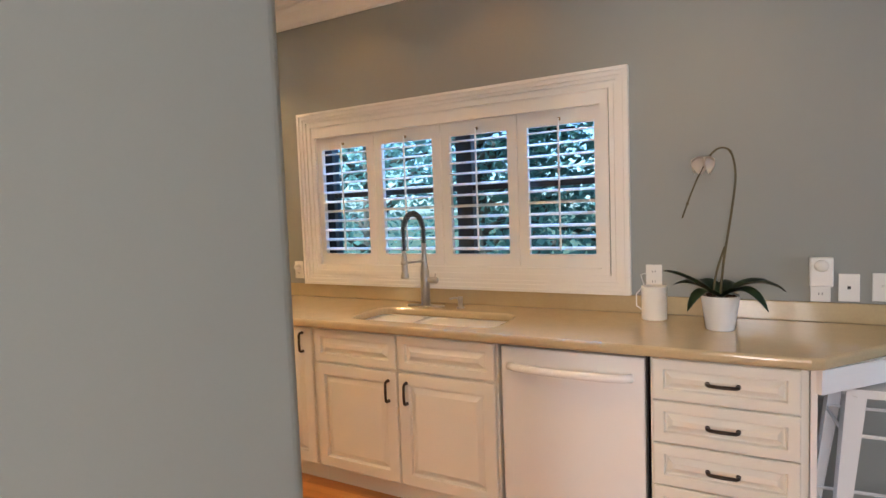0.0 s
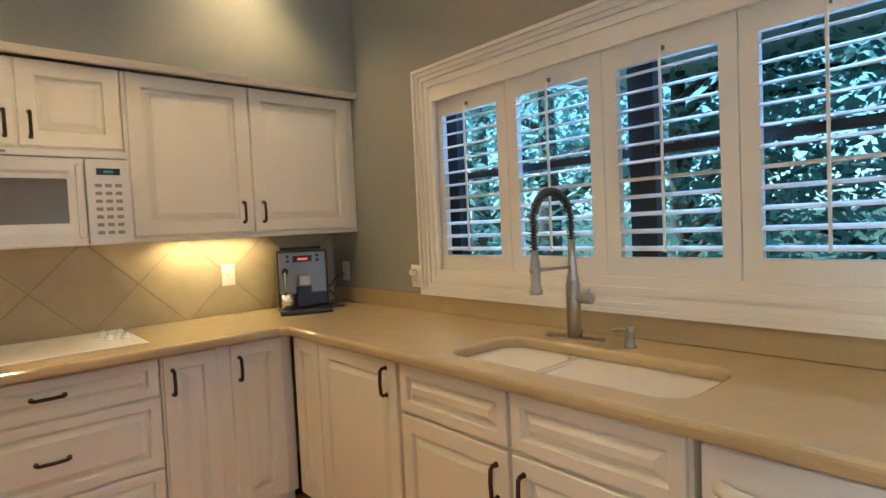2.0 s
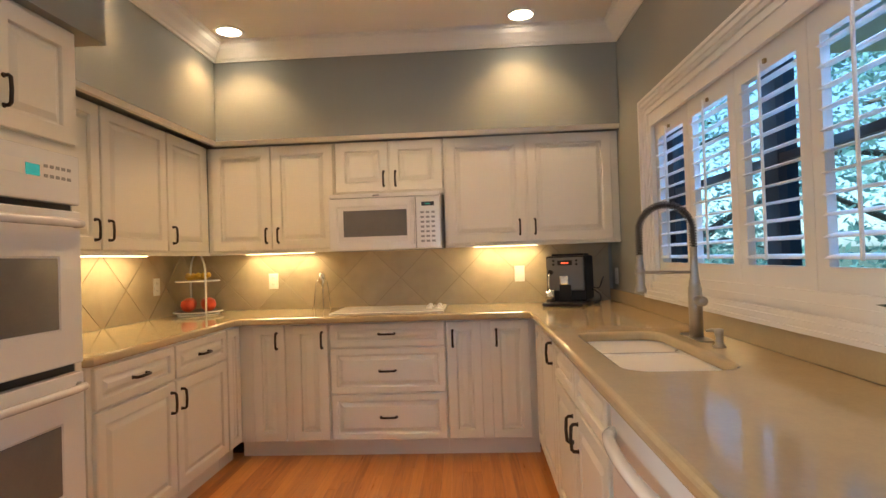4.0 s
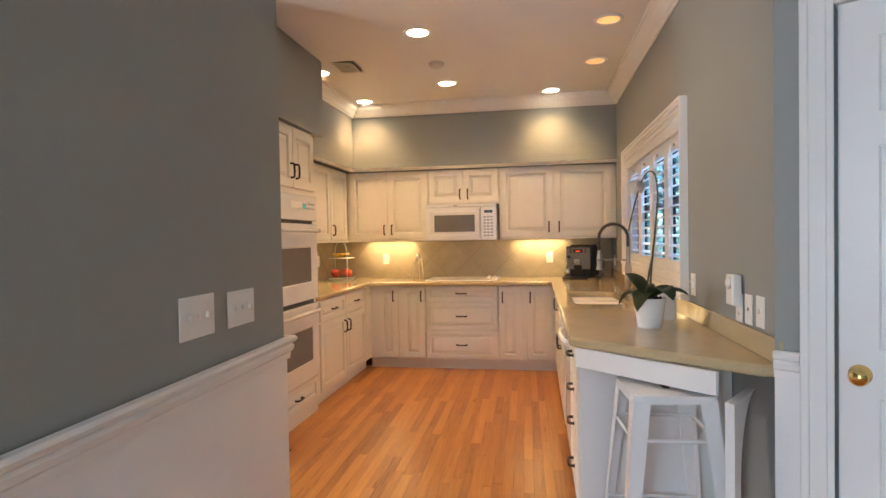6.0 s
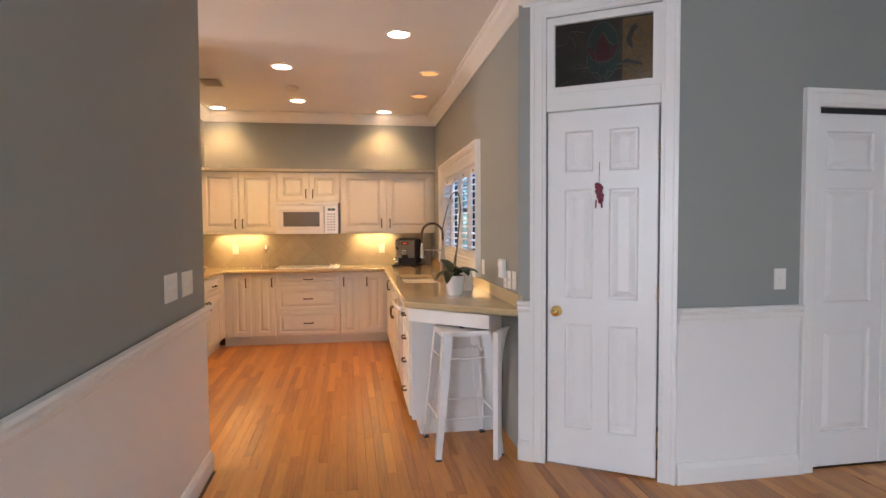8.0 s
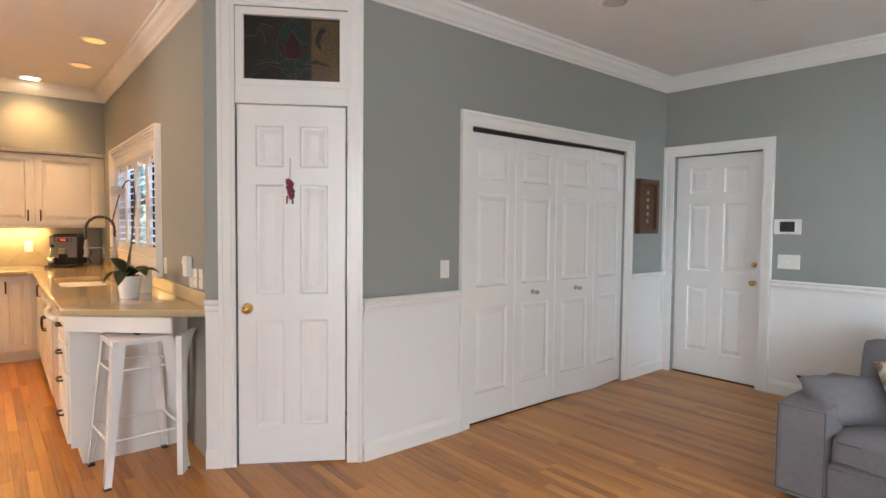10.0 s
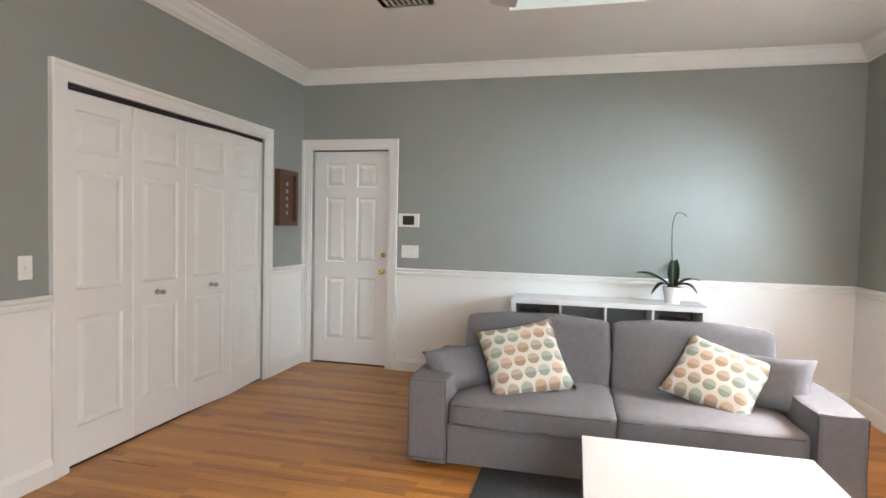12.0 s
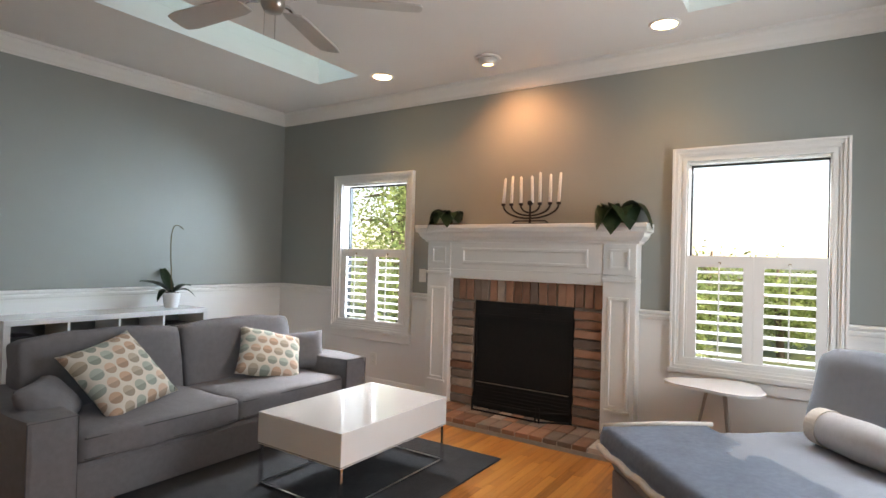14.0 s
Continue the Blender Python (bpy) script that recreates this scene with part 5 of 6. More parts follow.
part("frame", holed(-0.16, 0.16, -0.10, 0.10, 0, 0.006, [(-0.135, 0.135, -0.075, 0.075)]), M_VENT, vt, m=pose(0, 0, 0, 90))
part("backing", box(-0.135, 0.135, -0.075, 0.075, -0.0015, -0.0005), M_SHADE, vt)
for i in range(8):
    part("slat", box(-0.125 + i * 0.034, -0.108 + i * 0.034, -0.075, 0.075, -0.006, -0.002), M_VENT, vt)
sm = thing("smoke_detector", pose(-1.42, 1.75, CEIL), "round cream smoke detector on the ceiling", "smoke detector")
part("case", lathe([(0.0, -0.036), (0.04, -0.036), (0.058, -0.026), (0.066, -0.01), (0.066, -0.001), (0, -0.001)], 28), M_VENT, sm, smooth=True)

# under-cabinet lights
for m, u, w in ((E_, 0.95, 0.55), (E_, 2.62, 0.5), (L_, 1.9, 0.9)):
    ul = thing("under_cabinet_light", m @ pose(u, -0.10, UZ0), "slim warm light under the wall cabinet", "cabinet light", "under-cabinet lights")
    part("housing", box(-w / 2, w / 2, -0.03, 0.03, -0.018, -0.001, 0.003), M_PLAST, ul)
    part("tube", box(-w / 2 + 0.02, w / 2 - 0.02, -0.02, 0.02, -0.021, -0.018), M_UNDER, ul)
    mm = m @ pose(u, -0.10, UZ0 - 0.024)
    area_lamp("under_cabinet_lamp", mm, w - 0.04, 0.04, 0.95, (1.0, 0.72, 0.32))

# stool
st = thing("bar_stool", pose(0.875, 2.985, 0, 0, 0, 3), "white painted metal bar stool tucked under the counter", "stool")
SH = 0.765
part("seat", prism(rounded(-0.155, 0.155, -0.155, 0.155, 0.04), SH - 0.03, SH, bevel=0.006), M_WHITE, st)
# the slot is only its shade, a dark sheet laid on the uncut seat
part("hand_slot_shade", prism(rounded(-0.05, 0.05, -0.014, 0.014, 0.013), SH + 0.0003, SH + 0.001), M_SHADE, st)
for sx in (-1, 1):
    for sy in (-1, 1):
        bm = bmesh.new()
        a, b, t1, t2 = 0.148, 0.212, 0.062, 0.034
        tops = [(a, a), (a - t1, a), (a - t1 + 0.004, a - 0.004), (a - 0.004, a - 0.004), (a - 0.004, a - t1 + 0.004), (a, a - t1)]
        bots = [(b, b), (b - t2, b), (b - t2 + 0.004, b - 0.004), (b - 0.004, b - 0.004), (b - 0.004, b - t2 + 0.004), (b, b - t2)]
        lo = [bm.verts.new((sx * x, sy * y, 0.012)) for x, y in bots]
        hi = [bm.verts.new((sx * x, sy * y, SH - 0.012)) for x, y in tops]
        bm.faces.new(lo)
        bm.faces.new(hi)
        for k in range(6):
            bm.faces.new((lo[k], lo[(k + 1) % 6], hi[(k + 1) % 6], hi[k]))
        lg = part("leg", bm, M_WHITE, st)
        part("rubber_foot", box(sx * (b - 0.034), sx * (b + 0.002), sy * (b - 0.034), sy * (b + 0.002), 0.0, 0.013), M_BLACK, lg)
for z, r in ((0.24, 0.19), (0.60, 0.158)):
    for q in range(4):
        p0 = pose(0, 0, 0, 0, 0, 90 * q) @ Vector((-r, r - 0.004, z))
        p1 = pose(0, 0, 0, 0, 0, 90 * q) @ Vector((r, r - 0.004, z))
        part("crossbar", tube([p0, p1], 0.007, 6), M_WHITE, st)

# charm on the pantry door
ch = thing("door_charm", DIAG @ pose(0.465, -0.0085, 1.52), "purple-red beaded charm hanging on the pantry door", "ornament")
part("cord", tube([(0, -0.003, 0.11), (0.001, -0.002, 0.24)], 0.0015, 5), M_STEM, ch)
cbm2 = bmesh.new()
rr = random.Random(3)
for i in range(16):
    merge(cbm2, lathe([(0, -0.014), (0.012, -0.006), (0.013, 0.005), (0, 0.014)], 10), pose(rr.uniform(-0.018, 0.018), rr.uniform(-0.022, -0.012), 0.115 - i * 0.0062, rr.uniform(0, 80), 0, rr.uniform(0, 90)))
part("beads", cbm2, M_PINK, ch, smooth=True)
for x in (-0.014, 0.014):
    part("tassel", tube([(x, -0.014, 0.03), (x * 1.2, -0.014, -0.015)], 0.005, 6), M_PINK, ch)



# ---- living room ----
def blob_box(w, d, h, r, bulge=0.0, n=6):
    """A stuffed block: rounded box, x -w/2..w/2, y -d/2..d/2, z 0..h, swollen in the middle of its faces."""
    bm = bmesh.new()
    bmesh.ops.create_cube(bm, size=1.0)
    bmesh.ops.subdivide_edges(bm, edges=bm.edges[:], cuts=n, use_grid_fill=True)
    hx, hy, hz = w / 2 - r, d / 2 - r, h / 2 - r
    for v in bm.verts:
        p = v.co * 2
        q = Vector((p.x * (hx + r), p.y * (hy + r), p.z * (hz + r)))
        core = Vector((max(-hx, min(hx, q.x)), max(-hy, min(hy, q.y)), max(-hz, min(hz, q.z))))
        dvec = q - core
        if dvec.length > 1e-6:
            q = core + dvec.normalized() * r
        k = (1 - p.x ** 2) * (1 - p.y ** 2) + (1 - p.x ** 2) * (1 - p.z ** 2) + (1 - p.y ** 2) * (1 - p.z ** 2)
        nrm = p.normalized()
        q += Vector((nrm.x * 0.3, nrm.y * 0.3, nrm.z)) * bulge * k
        q += noise.noise_vector(q * 4.0 + Vector((w * 7, d * 3, h))) * 0.011 + noise.noise_vector(q * 11.0) * 0.005
        v.co = q + Vector((0, 0, h / 2))
    return bm


def pillow_mesh(w, h, t, n=14, seed=0):
    """A square throw pillow standing on its edge: x -w/2..w/2, z 0..h, thick in y, pinched corners."""
    bm = bmesh.new()
    grid = {}
    for side in (-1, 1):
        for i in range(n + 1):
            for j in range(n + 1):
                u, v = 2 * i / n - 1, 2 * j / n - 1
                e = (1 - u ** 4) * (1 - v ** 4)
                pin = 1 - 0.07 * (1 - abs(u) ** 2) * abs(v) ** 3
                pin2 = 1 - 0.07 * (1 - abs(v) ** 2) * abs(u) ** 3
                y = side * t / 2 * max(0, e) ** 0.6
                x, z = u * w / 2 * pin2, v * h / 2 * pin + h / 2
                y += 0.008 * noise.noise(Vector((u * 2.2 + seed, v * 2.2, side * 3)))
                if abs(u) == 1 or abs(v) == 1:
                    key = (i, j)
                    y = 0.004 * noise.noise(Vector((u * 3 + seed, v * 3, 0)))
                else:
                    key = (i, j, side)
                if key not in grid:
                    grid[key] = bm.verts.new((x, y, z))
    for side in (-1, 1):
        def g(i, j):
            return grid.get((i, j)) or grid[(i, j, side)]
        for i in range(n):
            for j in range(n):
                bm.faces.new((g(i, j), g(i + 1, j), g(i + 1, j + 1), g(i, j + 1)))
    return bm


def dotted_cloth():
    """Cream cloth printed with staggered two-tone discs."""
    m = bpy.data.materials.new("dotted_pillow_cloth")
    m.use_nodes = True
    t = m.node_tree
    b = t.nodes["Principled BSDF"]
    b.inputs["Roughness"].default_value = 0.9

    def math_(op, a, c=None, d=None):
        nd = t.nodes.new("ShaderNodeMath")
        nd.operation = op
        for k, val in enumerate((a, c, d)):
            if val is None:
                continue
            if isinstance(val, (int, float)):
                nd.inputs[k].default_value = val
            else:
                t.links.new(val, nd.inputs[k])
        return nd.outputs[0]
    co = t.nodes.new("ShaderNodeTexCoord")
    sep = t.nodes.new("ShaderNodeSeparateXYZ")
    t.links.new(co.outputs["Object"], sep.inputs[0])
    v = math_("MULTIPLY", sep.outputs["Z"], 12.0)
    row = math_("FLOOR", v)
    u = math_("ADD", math_("MULTIPLY", sep.outputs["X"], 12.0), math_("MULTIPLY", math_("MODULO", row, 2.0), 0.5))
    col = math_("FLOOR", u)
    fu, fv = math_("SUBTRACT", math_("FRACT", u), 0.5), math_("SUBTRACT", math_("FRACT", v), 0.5)
    dist = math_("SQRT", math_("ADD", math_("MULTIPLY", fu, fu), math_("MULTIPLY", fv, fv)))
    disc = math_("LESS_THAN", dist, 0.42)
    pick = math_("FRACT", math_("ADD", math_("MULTIPLY", row, 0.381), math_("MULTIPLY", col, 0.617)))
    ramp = t.nodes.new("ShaderNodeValToRGB")
    ramp.color_ramp.interpolation = "CONSTANT"
    cols = ((0.0, (0.54, 0.38, 0.27)), (0.22, (0.37, 0.42, 0.36)), (0.45, (0.60, 0.45, 0.34)), (0.62, (0.46, 0.40, 0.31)), (0.82, (0.42, 0.48, 0.42)))
    for k, (pos, c) in enumerate(cols):
        e = ramp.color_ramp.elements[k] if k < 2 else ramp.color_ramp.elements.new(pos)
        e.position, e.color = pos, (*c, 1)
    t.links.new(pick, ramp.inputs[0])
    half = math_("MULTIPLY_ADD", math_("GREATER_THAN", fv, 0.0), 0.34, 0.82)
    sc = t.nodes.new("ShaderNodeVectorMath")
    sc.operation = "SCALE"
    t.links.new(ramp.outputs[0], sc.inputs[0])
    t.links.new(half, sc.inputs["Scale"])
    mix = t.nodes.new("ShaderNodeMix")
    mix.data_type = "RGBA"
    t.links.new(disc, mix.inputs["Factor"])
    mix.inputs[6].default_value = (0.76, 0.72, 0.64, 1)
    t.links.new(sc.outputs[0], mix.inputs[7])
    t.links.new(mix.outputs[2], b.inputs["Base Color"])
    nz = t.nodes.new("ShaderNodeTexNoise")
    nz.inputs["Scale"].default_value = 500
    bp = t.nodes.new("ShaderNodeBump")
    bp.inputs["Strength"].default_value, bp.inputs["Distance"].default_value = 0.3, 0.003
    t.links.new(nz.outputs[0], bp.inputs["Height"])
    t.links.new(bp.outputs[0], b.inputs["Normal"])
    return m


M_DOTS = dotted_cloth()

# sofa
SX, SY = 4.435, 5.49
sf = thing("sofa", pose(SX, SY, 0), "grey cloth two-seat sofa with wide low arms", "sofa")
HW, AW, AH = 1.145, 0.235, 0.50


def loop_pipe(pts, r=0.005):
    return tube([*pts, pts[0]], r, 6)


part("base", box(-HW + AW - 0.01, HW - AW + 0.01, 0.035, 0.90, 0.03, 0.235, 0.02), M_SOFA, sf)
for s in (-1, 1):
    a = part("arm", blob_box(AW, 0.94, AH - 0.012, 0.025, 0.004, 8), M_SOFA, sf, m=pose(s * (HW - AW / 2), 0.47, 0.012))
    part("piping", loop_pipe([(s * 0 - AW / 2 + 0.012, -0.468, 0.03), (AW / 2 - 0.012, -0.468, 0.03), (AW / 2 - 0.012, -0.468, AH - 0.03), (-AW / 2 + 0.012, -0.468, AH - 0.03)], 0.004), M_PIPE, a)
    for yy in (0.06, 0.88):
        part("foot", box(s * (HW - 0.08) - 0.03, s * (HW - 0.08) + 0.03, yy - 0.02, yy + 0.03, 0, 0.03), M_BLACK, sf)
part("back_frame", box(-HW + AW - 0.01, HW - AW + 0.01, 0.70, 0.94, 0.20, 0.60, 0.03, segs=3), M_SOFA, sf)
for s in (-1, 1):
    cw = HW - AW - 0.004
    c = part("seat_cushion", blob_box(cw, 0.68, 0.155, 0.035, 0.014, 14), M_SOFA, sf, m=pose(s * cw / 2, 0.355, 0.222), smooth=True)
    for zz in (0.03, 0.13):
        part("piping", tube([(-cw / 2 + 0.015, -0.30, zz), (-cw / 2 + 0.03, -0.338, zz), (cw / 2 - 0.03, -0.338, zz), (cw / 2 - 0.015, -0.30, zz)], 0.004, 6), M_PIPE, c)
    bk = part("back_cushion", blob_box(0.935, 0.23, 0.462, 0.045, 0.022, 16), M_SOFA, sf, m=pose(s * 0.475, 0.70, 0.31, -12), smooth=True)
    part("piping", tube([(-0.44, -0.085, 0.06), (-0.45, -0.088, 0.40), (-0.42, -0.085, 0.442), (0.42, -0.085, 0.442), (0.45, -0.088, 0.40), (0.44, -0.085, 0.06)], 0.004, 6), M_PIPE, bk)
part("skirt", box(-HW + AW, HW - AW, 0.028, 0.036, 0.02, 0.21), M_SOFA, sf)


def pillow(x, y, z, w, h, t, rx, ry, rz, mat, label, seed=0):
    p = solid("throw_pillow", pillow_mesh(w, h, t, seed=seed), mat, label, "pillow", "pillows on the sofa", m=pose(x, y, z) @ pose(0, 0, 0, 0, 0, rz) @ pose(0, 0, 0, rx, 0, 0) @ pose(0, 0, 0, 0, ry, 0), smooth=True)
    return p


pillow(SX - 0.44, SY + 0.27, 0.372, 0.50, 0.50, 0.14, -42, -14, 10, M_DOTS, "cream pillow with teal and tan printed discs", 1)
pillow(SX + 0.46, SY + 0.33, 0.375, 0.48, 0.44, 0.14, -44, 20, -14, M_DOTS, "cream dotted pillow leaning on the back cushion", 2)
pillow(SX - 0.83, SY + 0.30, 0.375, 0.48, 0.29, 0.16, -44, 4, 58, M_SOFA, "small grey pillow matching the sofa cloth", 3)
pillow(SX + 0.79, SY + 0.42, 0.375, 0.48, 0.32, 0.15, -30, -4, -38, M_SOFA, "grey pillow matching the sofa at its arm", 4)

# cube shelf behind the sofa, with an orchid
cs = thing("cube_shelf", pose(4.44, 7.215, 0), "low white cube shelf standing behind the sofa", "shelf")
part("side", box(-0.745, -0.705, -0.195, 0.195, 0, 0.745), M_WHITE, cs)
part("side", box(0.705, 0.745, -0.195, 0.195, 0, 0.745), M_WHITE, cs)
part("top", box(-0.745, 0.745, -0.195, 0.195, 0.7455, 0.785, 0.002), M_WHITE, cs)
part("bottom", box(-0.705, 0.705, -0.195, 0.195, 0.0, 0.04), M_WHITE, cs)
part("middle_shelf", box(-0.705, 0.705, -0.19, 0.195, 0.385, 0.401), M_WHITE, cs)
for x in (-0.352, 0.0, 0.352):
    for z0, z1 in ((0.04, 0.385), (0.401, 0.745)):
        part("divider", box(x - 0.008, x + 0.008, -0.19, 0.195, z0, z1), M_WHITE, cs)
# added board, its grey carries the shade at the back of the cubes
part("back_board", box(-0.705, 0.705, 0.185, 0.194, 0.04, 0.745), M_SHADEBOARD, cs, "back board painted grey for the shade in the cubes")
for (x, nm) in ((0.53, 1), (-0.62, 2)):
    bb = thing("storage_basket", pose(4.44 + x, 7.2, 0.401), "dark storage basket standing in the cube shelf", "basket")
    part("basket", prism(rounded(-0.10, 0.10, -0.12, 0.12, 0.03), 0.001, 0.26, bevel=0.008), M_BLACK, bb)
orchid("orchid", pose(4.955, 7.205, 0.785), [(180, 0.30, 0.10, 0.22), (15, 0.24, 0.07, 0.35), (-30, 0.22, 0.07, 0.75), (205, 0.22, 0.06, 0.85), (80, 0.26, 0.08, -0.35), (-150, 0.18, 0.06, 0.6)],
       spline([(0.0, 0, 0.12), (-0.01, 0, 0.30), (-0.02, 0, 0.48), (-0.02, 0, 0.62), (0.0, 0, 0.705), (0.04, 0, 0.72), (0.09, 0, 0.69)]),
       "orchid without blooms in a white pot on the shelf", pot_r=0.075, pot_h=0.13)

# rug and coffee table
solid("rug", box(3.72, 5.45, 4.21, 5.62, -0.0005, 0.010, 0.004), M_RUG, "charcoal shag rug under the coffee table", "rug")
tb = thing("coffee_table", pose(4.72, 4.785, 0.01), "white lacquered box coffee table on thin chrome legs", "coffee table")
part("top_box", box(-0.47, 0.47, -0.315, 0.315, 0.225, 0.402, 0.004), M_LACQUER, tb)
part("drawer_line", box(-0.4715, 0.4715, -0.3165, 0.3165, 0.232, 0.235), M_SHADE, tb)
for sx in (-1, 1):
    for sy in (-1, 1):
        part("leg", box(sx * 0.455 - 0.008, sx * 0.455 + 0.008, sy * 0.30 - 0.008, sy * 0.30 + 0.008, 0.0, 0.225), M_CHROME, tb)
    part("floor_bar", box(-0.447, 0.447, sx * 0.30 - 0.006, sx * 0.30 + 0.006, 0.0, 0.014), M_CHROME, tb)
    part("floor_bar", box(sx * 0.455 - 0.006, sx * 0.455 + 0.006, -0.292, 0.292, 0.0, 0.014), M_CHROME, tb)

# chaise with throw and bolster
cz = thing("chaise_longue", pose(5.10, 3.44, 0, 0, 0, -49.5), "grey cloth chaise with a tall back cushion", "chaise")
CL, CWD = 1.50, 0.92
part("base", box(0.03, CL, -CWD + 0.02, -0.02, 0.03, 0.24, 0.02), M_SOFA, cz)
part("seat_cushion", blob_box(CL - 0.25, CWD - 0.02, 0.19, 0.045, 0.014, 12), M_CHAISE, cz, m=pose((CL - 0.25) / 2 + 0.01, -CWD / 2, 0.235), smooth=True)
part("back_frame", box(CL - 0.22, CL, -CWD, 0.0, 0.03, 0.62, 0.04, segs=3), M_CHAISE, cz)
part("back_cushion", blob_box(0.24, CWD - 0.06, 0.46, 0.08, 0.03, 10), M_CHAISE, cz, m=pose(CL - 0.34, -CWD / 2, 0.41, 0, 14), smooth=True)
for x in (0.10, CL - 0.10):
    for y in (-0.1, -CWD + 0.1):
        part("foot", box(x - 0.03, x + 0.03, y - 0.03, y + 0.03, 0, 0.03), M_BLACK, cz)


def draped(x0, x1, y0, y1, z, drop0, r=0.03, lift=0.006, n=26, seed=0):
    """A cloth lying on the seat from x0 to x1, hanging over the foot end and the near side."""
    bm = bmesh.new()
    rows = []
    for i in range(n + 1):
        row = []
        for j in range(n + 1):
            s, q = i / n, j / n
            along = -drop0 + s * (x1 - x0 + drop0)
            across = q * (y1 - y0)
            if along < 0:
                x, zz = x0 - 0.018 - 0.02 * min(1, -along / 0.05), z + along
            else:
                x, zz = x0 + along, z
            wv = 0.010 * noise.noise(Vector((s * 4 + seed, q * 5, 0.3)))
            row.append(bm.verts.new((x + (wv if along < 0 else 0), y0 + across, zz + lift + abs(wv) * 0.7)))
        rows.append(row)
    for a, b in zip(rows, rows[1:]):
        for j in range(n):
            bm.faces.new((a[j], a[j + 1], b[j + 1], b[j]))
    bmesh.ops.solidify(bm, geom=bm.faces[:], thickness=0.008)
    return bm


th = thing("throw_blanket", pose(5.10, 3.44, 0, 0, 0, -49.5), "blue-grey fleece throw with a cream edge spread on the chaise", "blanket")
part("cloth", draped(0.02, 0.56, -CWD - 0.01, 0.012, 0.435, 0.10, seed=2), M_THROW, th, smooth=True)
part("fleece_edge", tube([(-0.035, -CWD + 0.9 * k / 16 - 0.0, 0.345 + 0.006 * math.sin(k * 1.7)) for k in range(17)], 0.017, 8), M_FLEECE, th, "cream fleece edge", smooth=True)
part("fleece_edge", tube([(0.0, 0.015, 0.445), (0.3, 0.018, 0.452), (0.6, 0.014, 0.446)], 0.012, 8), M_FLEECE, th, smooth=True)
bo = thing("bolster_pillow", pose(5.10, 3.44, 0, 0, 0, -49.5) @ pose(CL - 0.53, -CWD / 2 - 0.06, 0.525, 90), "pale grey bolster pillow lying against the back", "pillow")
part("cover", lathe([(0, -0.25), (0.06, -0.25), (0.083, -0.22), (0.092, 0), (0.083, 0.22), (0.06, 0.25), (0, 0.25)], 24), M_BOLSTER, bo, smooth=True)
part("fringe", lathe([(0.062, -0.262), (0.088, -0.245), (0.091, -0.18), (0.087, -0.18)], 24), M_FLEECE, bo, "brown-grey fringe band")

# side table
sdt = thing("side_table", pose(6.03, 3.03, 0, 0, 0, 0), "small white side table with a rounded three-cornered top", "side table")
tp = []
for k in range(48):
    a = 2 * math.pi * k / 48
    rad = 0.245 + 0.035 * math.cos(3 * (a - radians(100)))
    tp.append((rad * math.cos(a) * 0.85, rad * math.sin(a) * 1.12))
part("top", prism(tp, 0.535, 0.553, bevel=0.003), M_LACQUER, sdt)
for k in range(3):
    a = radians(100 + 120 * k)
    part("leg", tube([(0.06 * math.cos(a), 0.06 * math.sin(a), 0.535), (0.17 * math.cos(a), 0.17 * math.sin(a), 0.0)], 0.011, 8, taper=0.008), M_STEEL, sdt, smooth=True)

# fireplace: mantel, brick surround, firebox, hearth
mt = thing("fireplace_mantel", F_ @ pose(-4.47, 0, 0), "white wooden mantel with panelled legs and a deep shelf", "mantel", kind="structure")
for s in (-1, 1):
    x0, x1 = (0.655, 0.89) if s > 0 else (-0.89, -0.655)
    part("leg", panelled(x1 - x0, 1.135, 0.125, [(0.04, x1 - x0 - 0.04, 0.19, 0.98)], ((0, 0), (0.004, -0.008), (0.02, -0.008), (0.024, 0.003))), M_TRIM, mt, m=pose(x0, 0, 0.06))
    part("corner_block", panelled(x1 - x0, 0.225, 0.128, [(0.045, x1 - x0 - 0.045, 0.04, 0.185)], ((0, 0), (0.004, -0.008), (0.018, -0.008), (0.022, 0.003))), M_TRIM, mt, m=pose(x0, 0, 1.197))
    part("leg_cap", box(x0 - 0.006, x1 + 0.006, -0.138, -0.002, 1.150, 1.175, 0.005), M_TRIM, mt)
    part("leg_foot_trim", box(x0 + 0.03, x1 - 0.03, -0.142, -0.12, 0.225, 0.245, 0.004), M_TRIM, mt)
part("frieze", panelled(1.31, 0.225, 0.122, [(0.11, 1.20, 0.045, 0.18)], ((0, 0), (0.005, -0.010), (0.022, -0.010), (0.027, 0.003))), M_TRIM, mt, m=pose(-0.655, 0, 1.197))
part("architrave", box(-0.655, 0.655, -0.118, -0.10, 1.135, 1.197, 0.004), M_TRIM, mt)
for a, b in ((-0.672, -0.652), (0.652, 0.672)):
    part("inner_bead", box(a, b, -0.112, -0.06, 0.062, 1.14, 0.004), M_TRIM, mt)
part("inner_bead", box(-0.652, 0.652, -0.112, -0.06, 1.118, 1.137, 0.004), M_TRIM, mt)
SHP = [(0, 0), (0.012, 0), (0.016, 0.018), (0.03, 0.024), (0.05, 0.05), (0.058, 0.075), (0.078, 0.085), (0.078, 0.11), (0, 0.11)]
part("shelf_moulding", sweep([(-0.895, 0.0, 1.422), (-0.895, -0.128, 1.422), (0.895, -0.128, 1.422), (0.895, 0.0, 1.422)], SHP), M_TRIM, mt)
part("shelf_core", box(-0.89, 0.89, -0.125, -0.002, 1.422, 1.53), M_TRIM, mt)
part("shelf", box(-0.975, 0.975, -0.215, -0.002, 1.533, 1.565, 0.005), M_TRIM, mt)

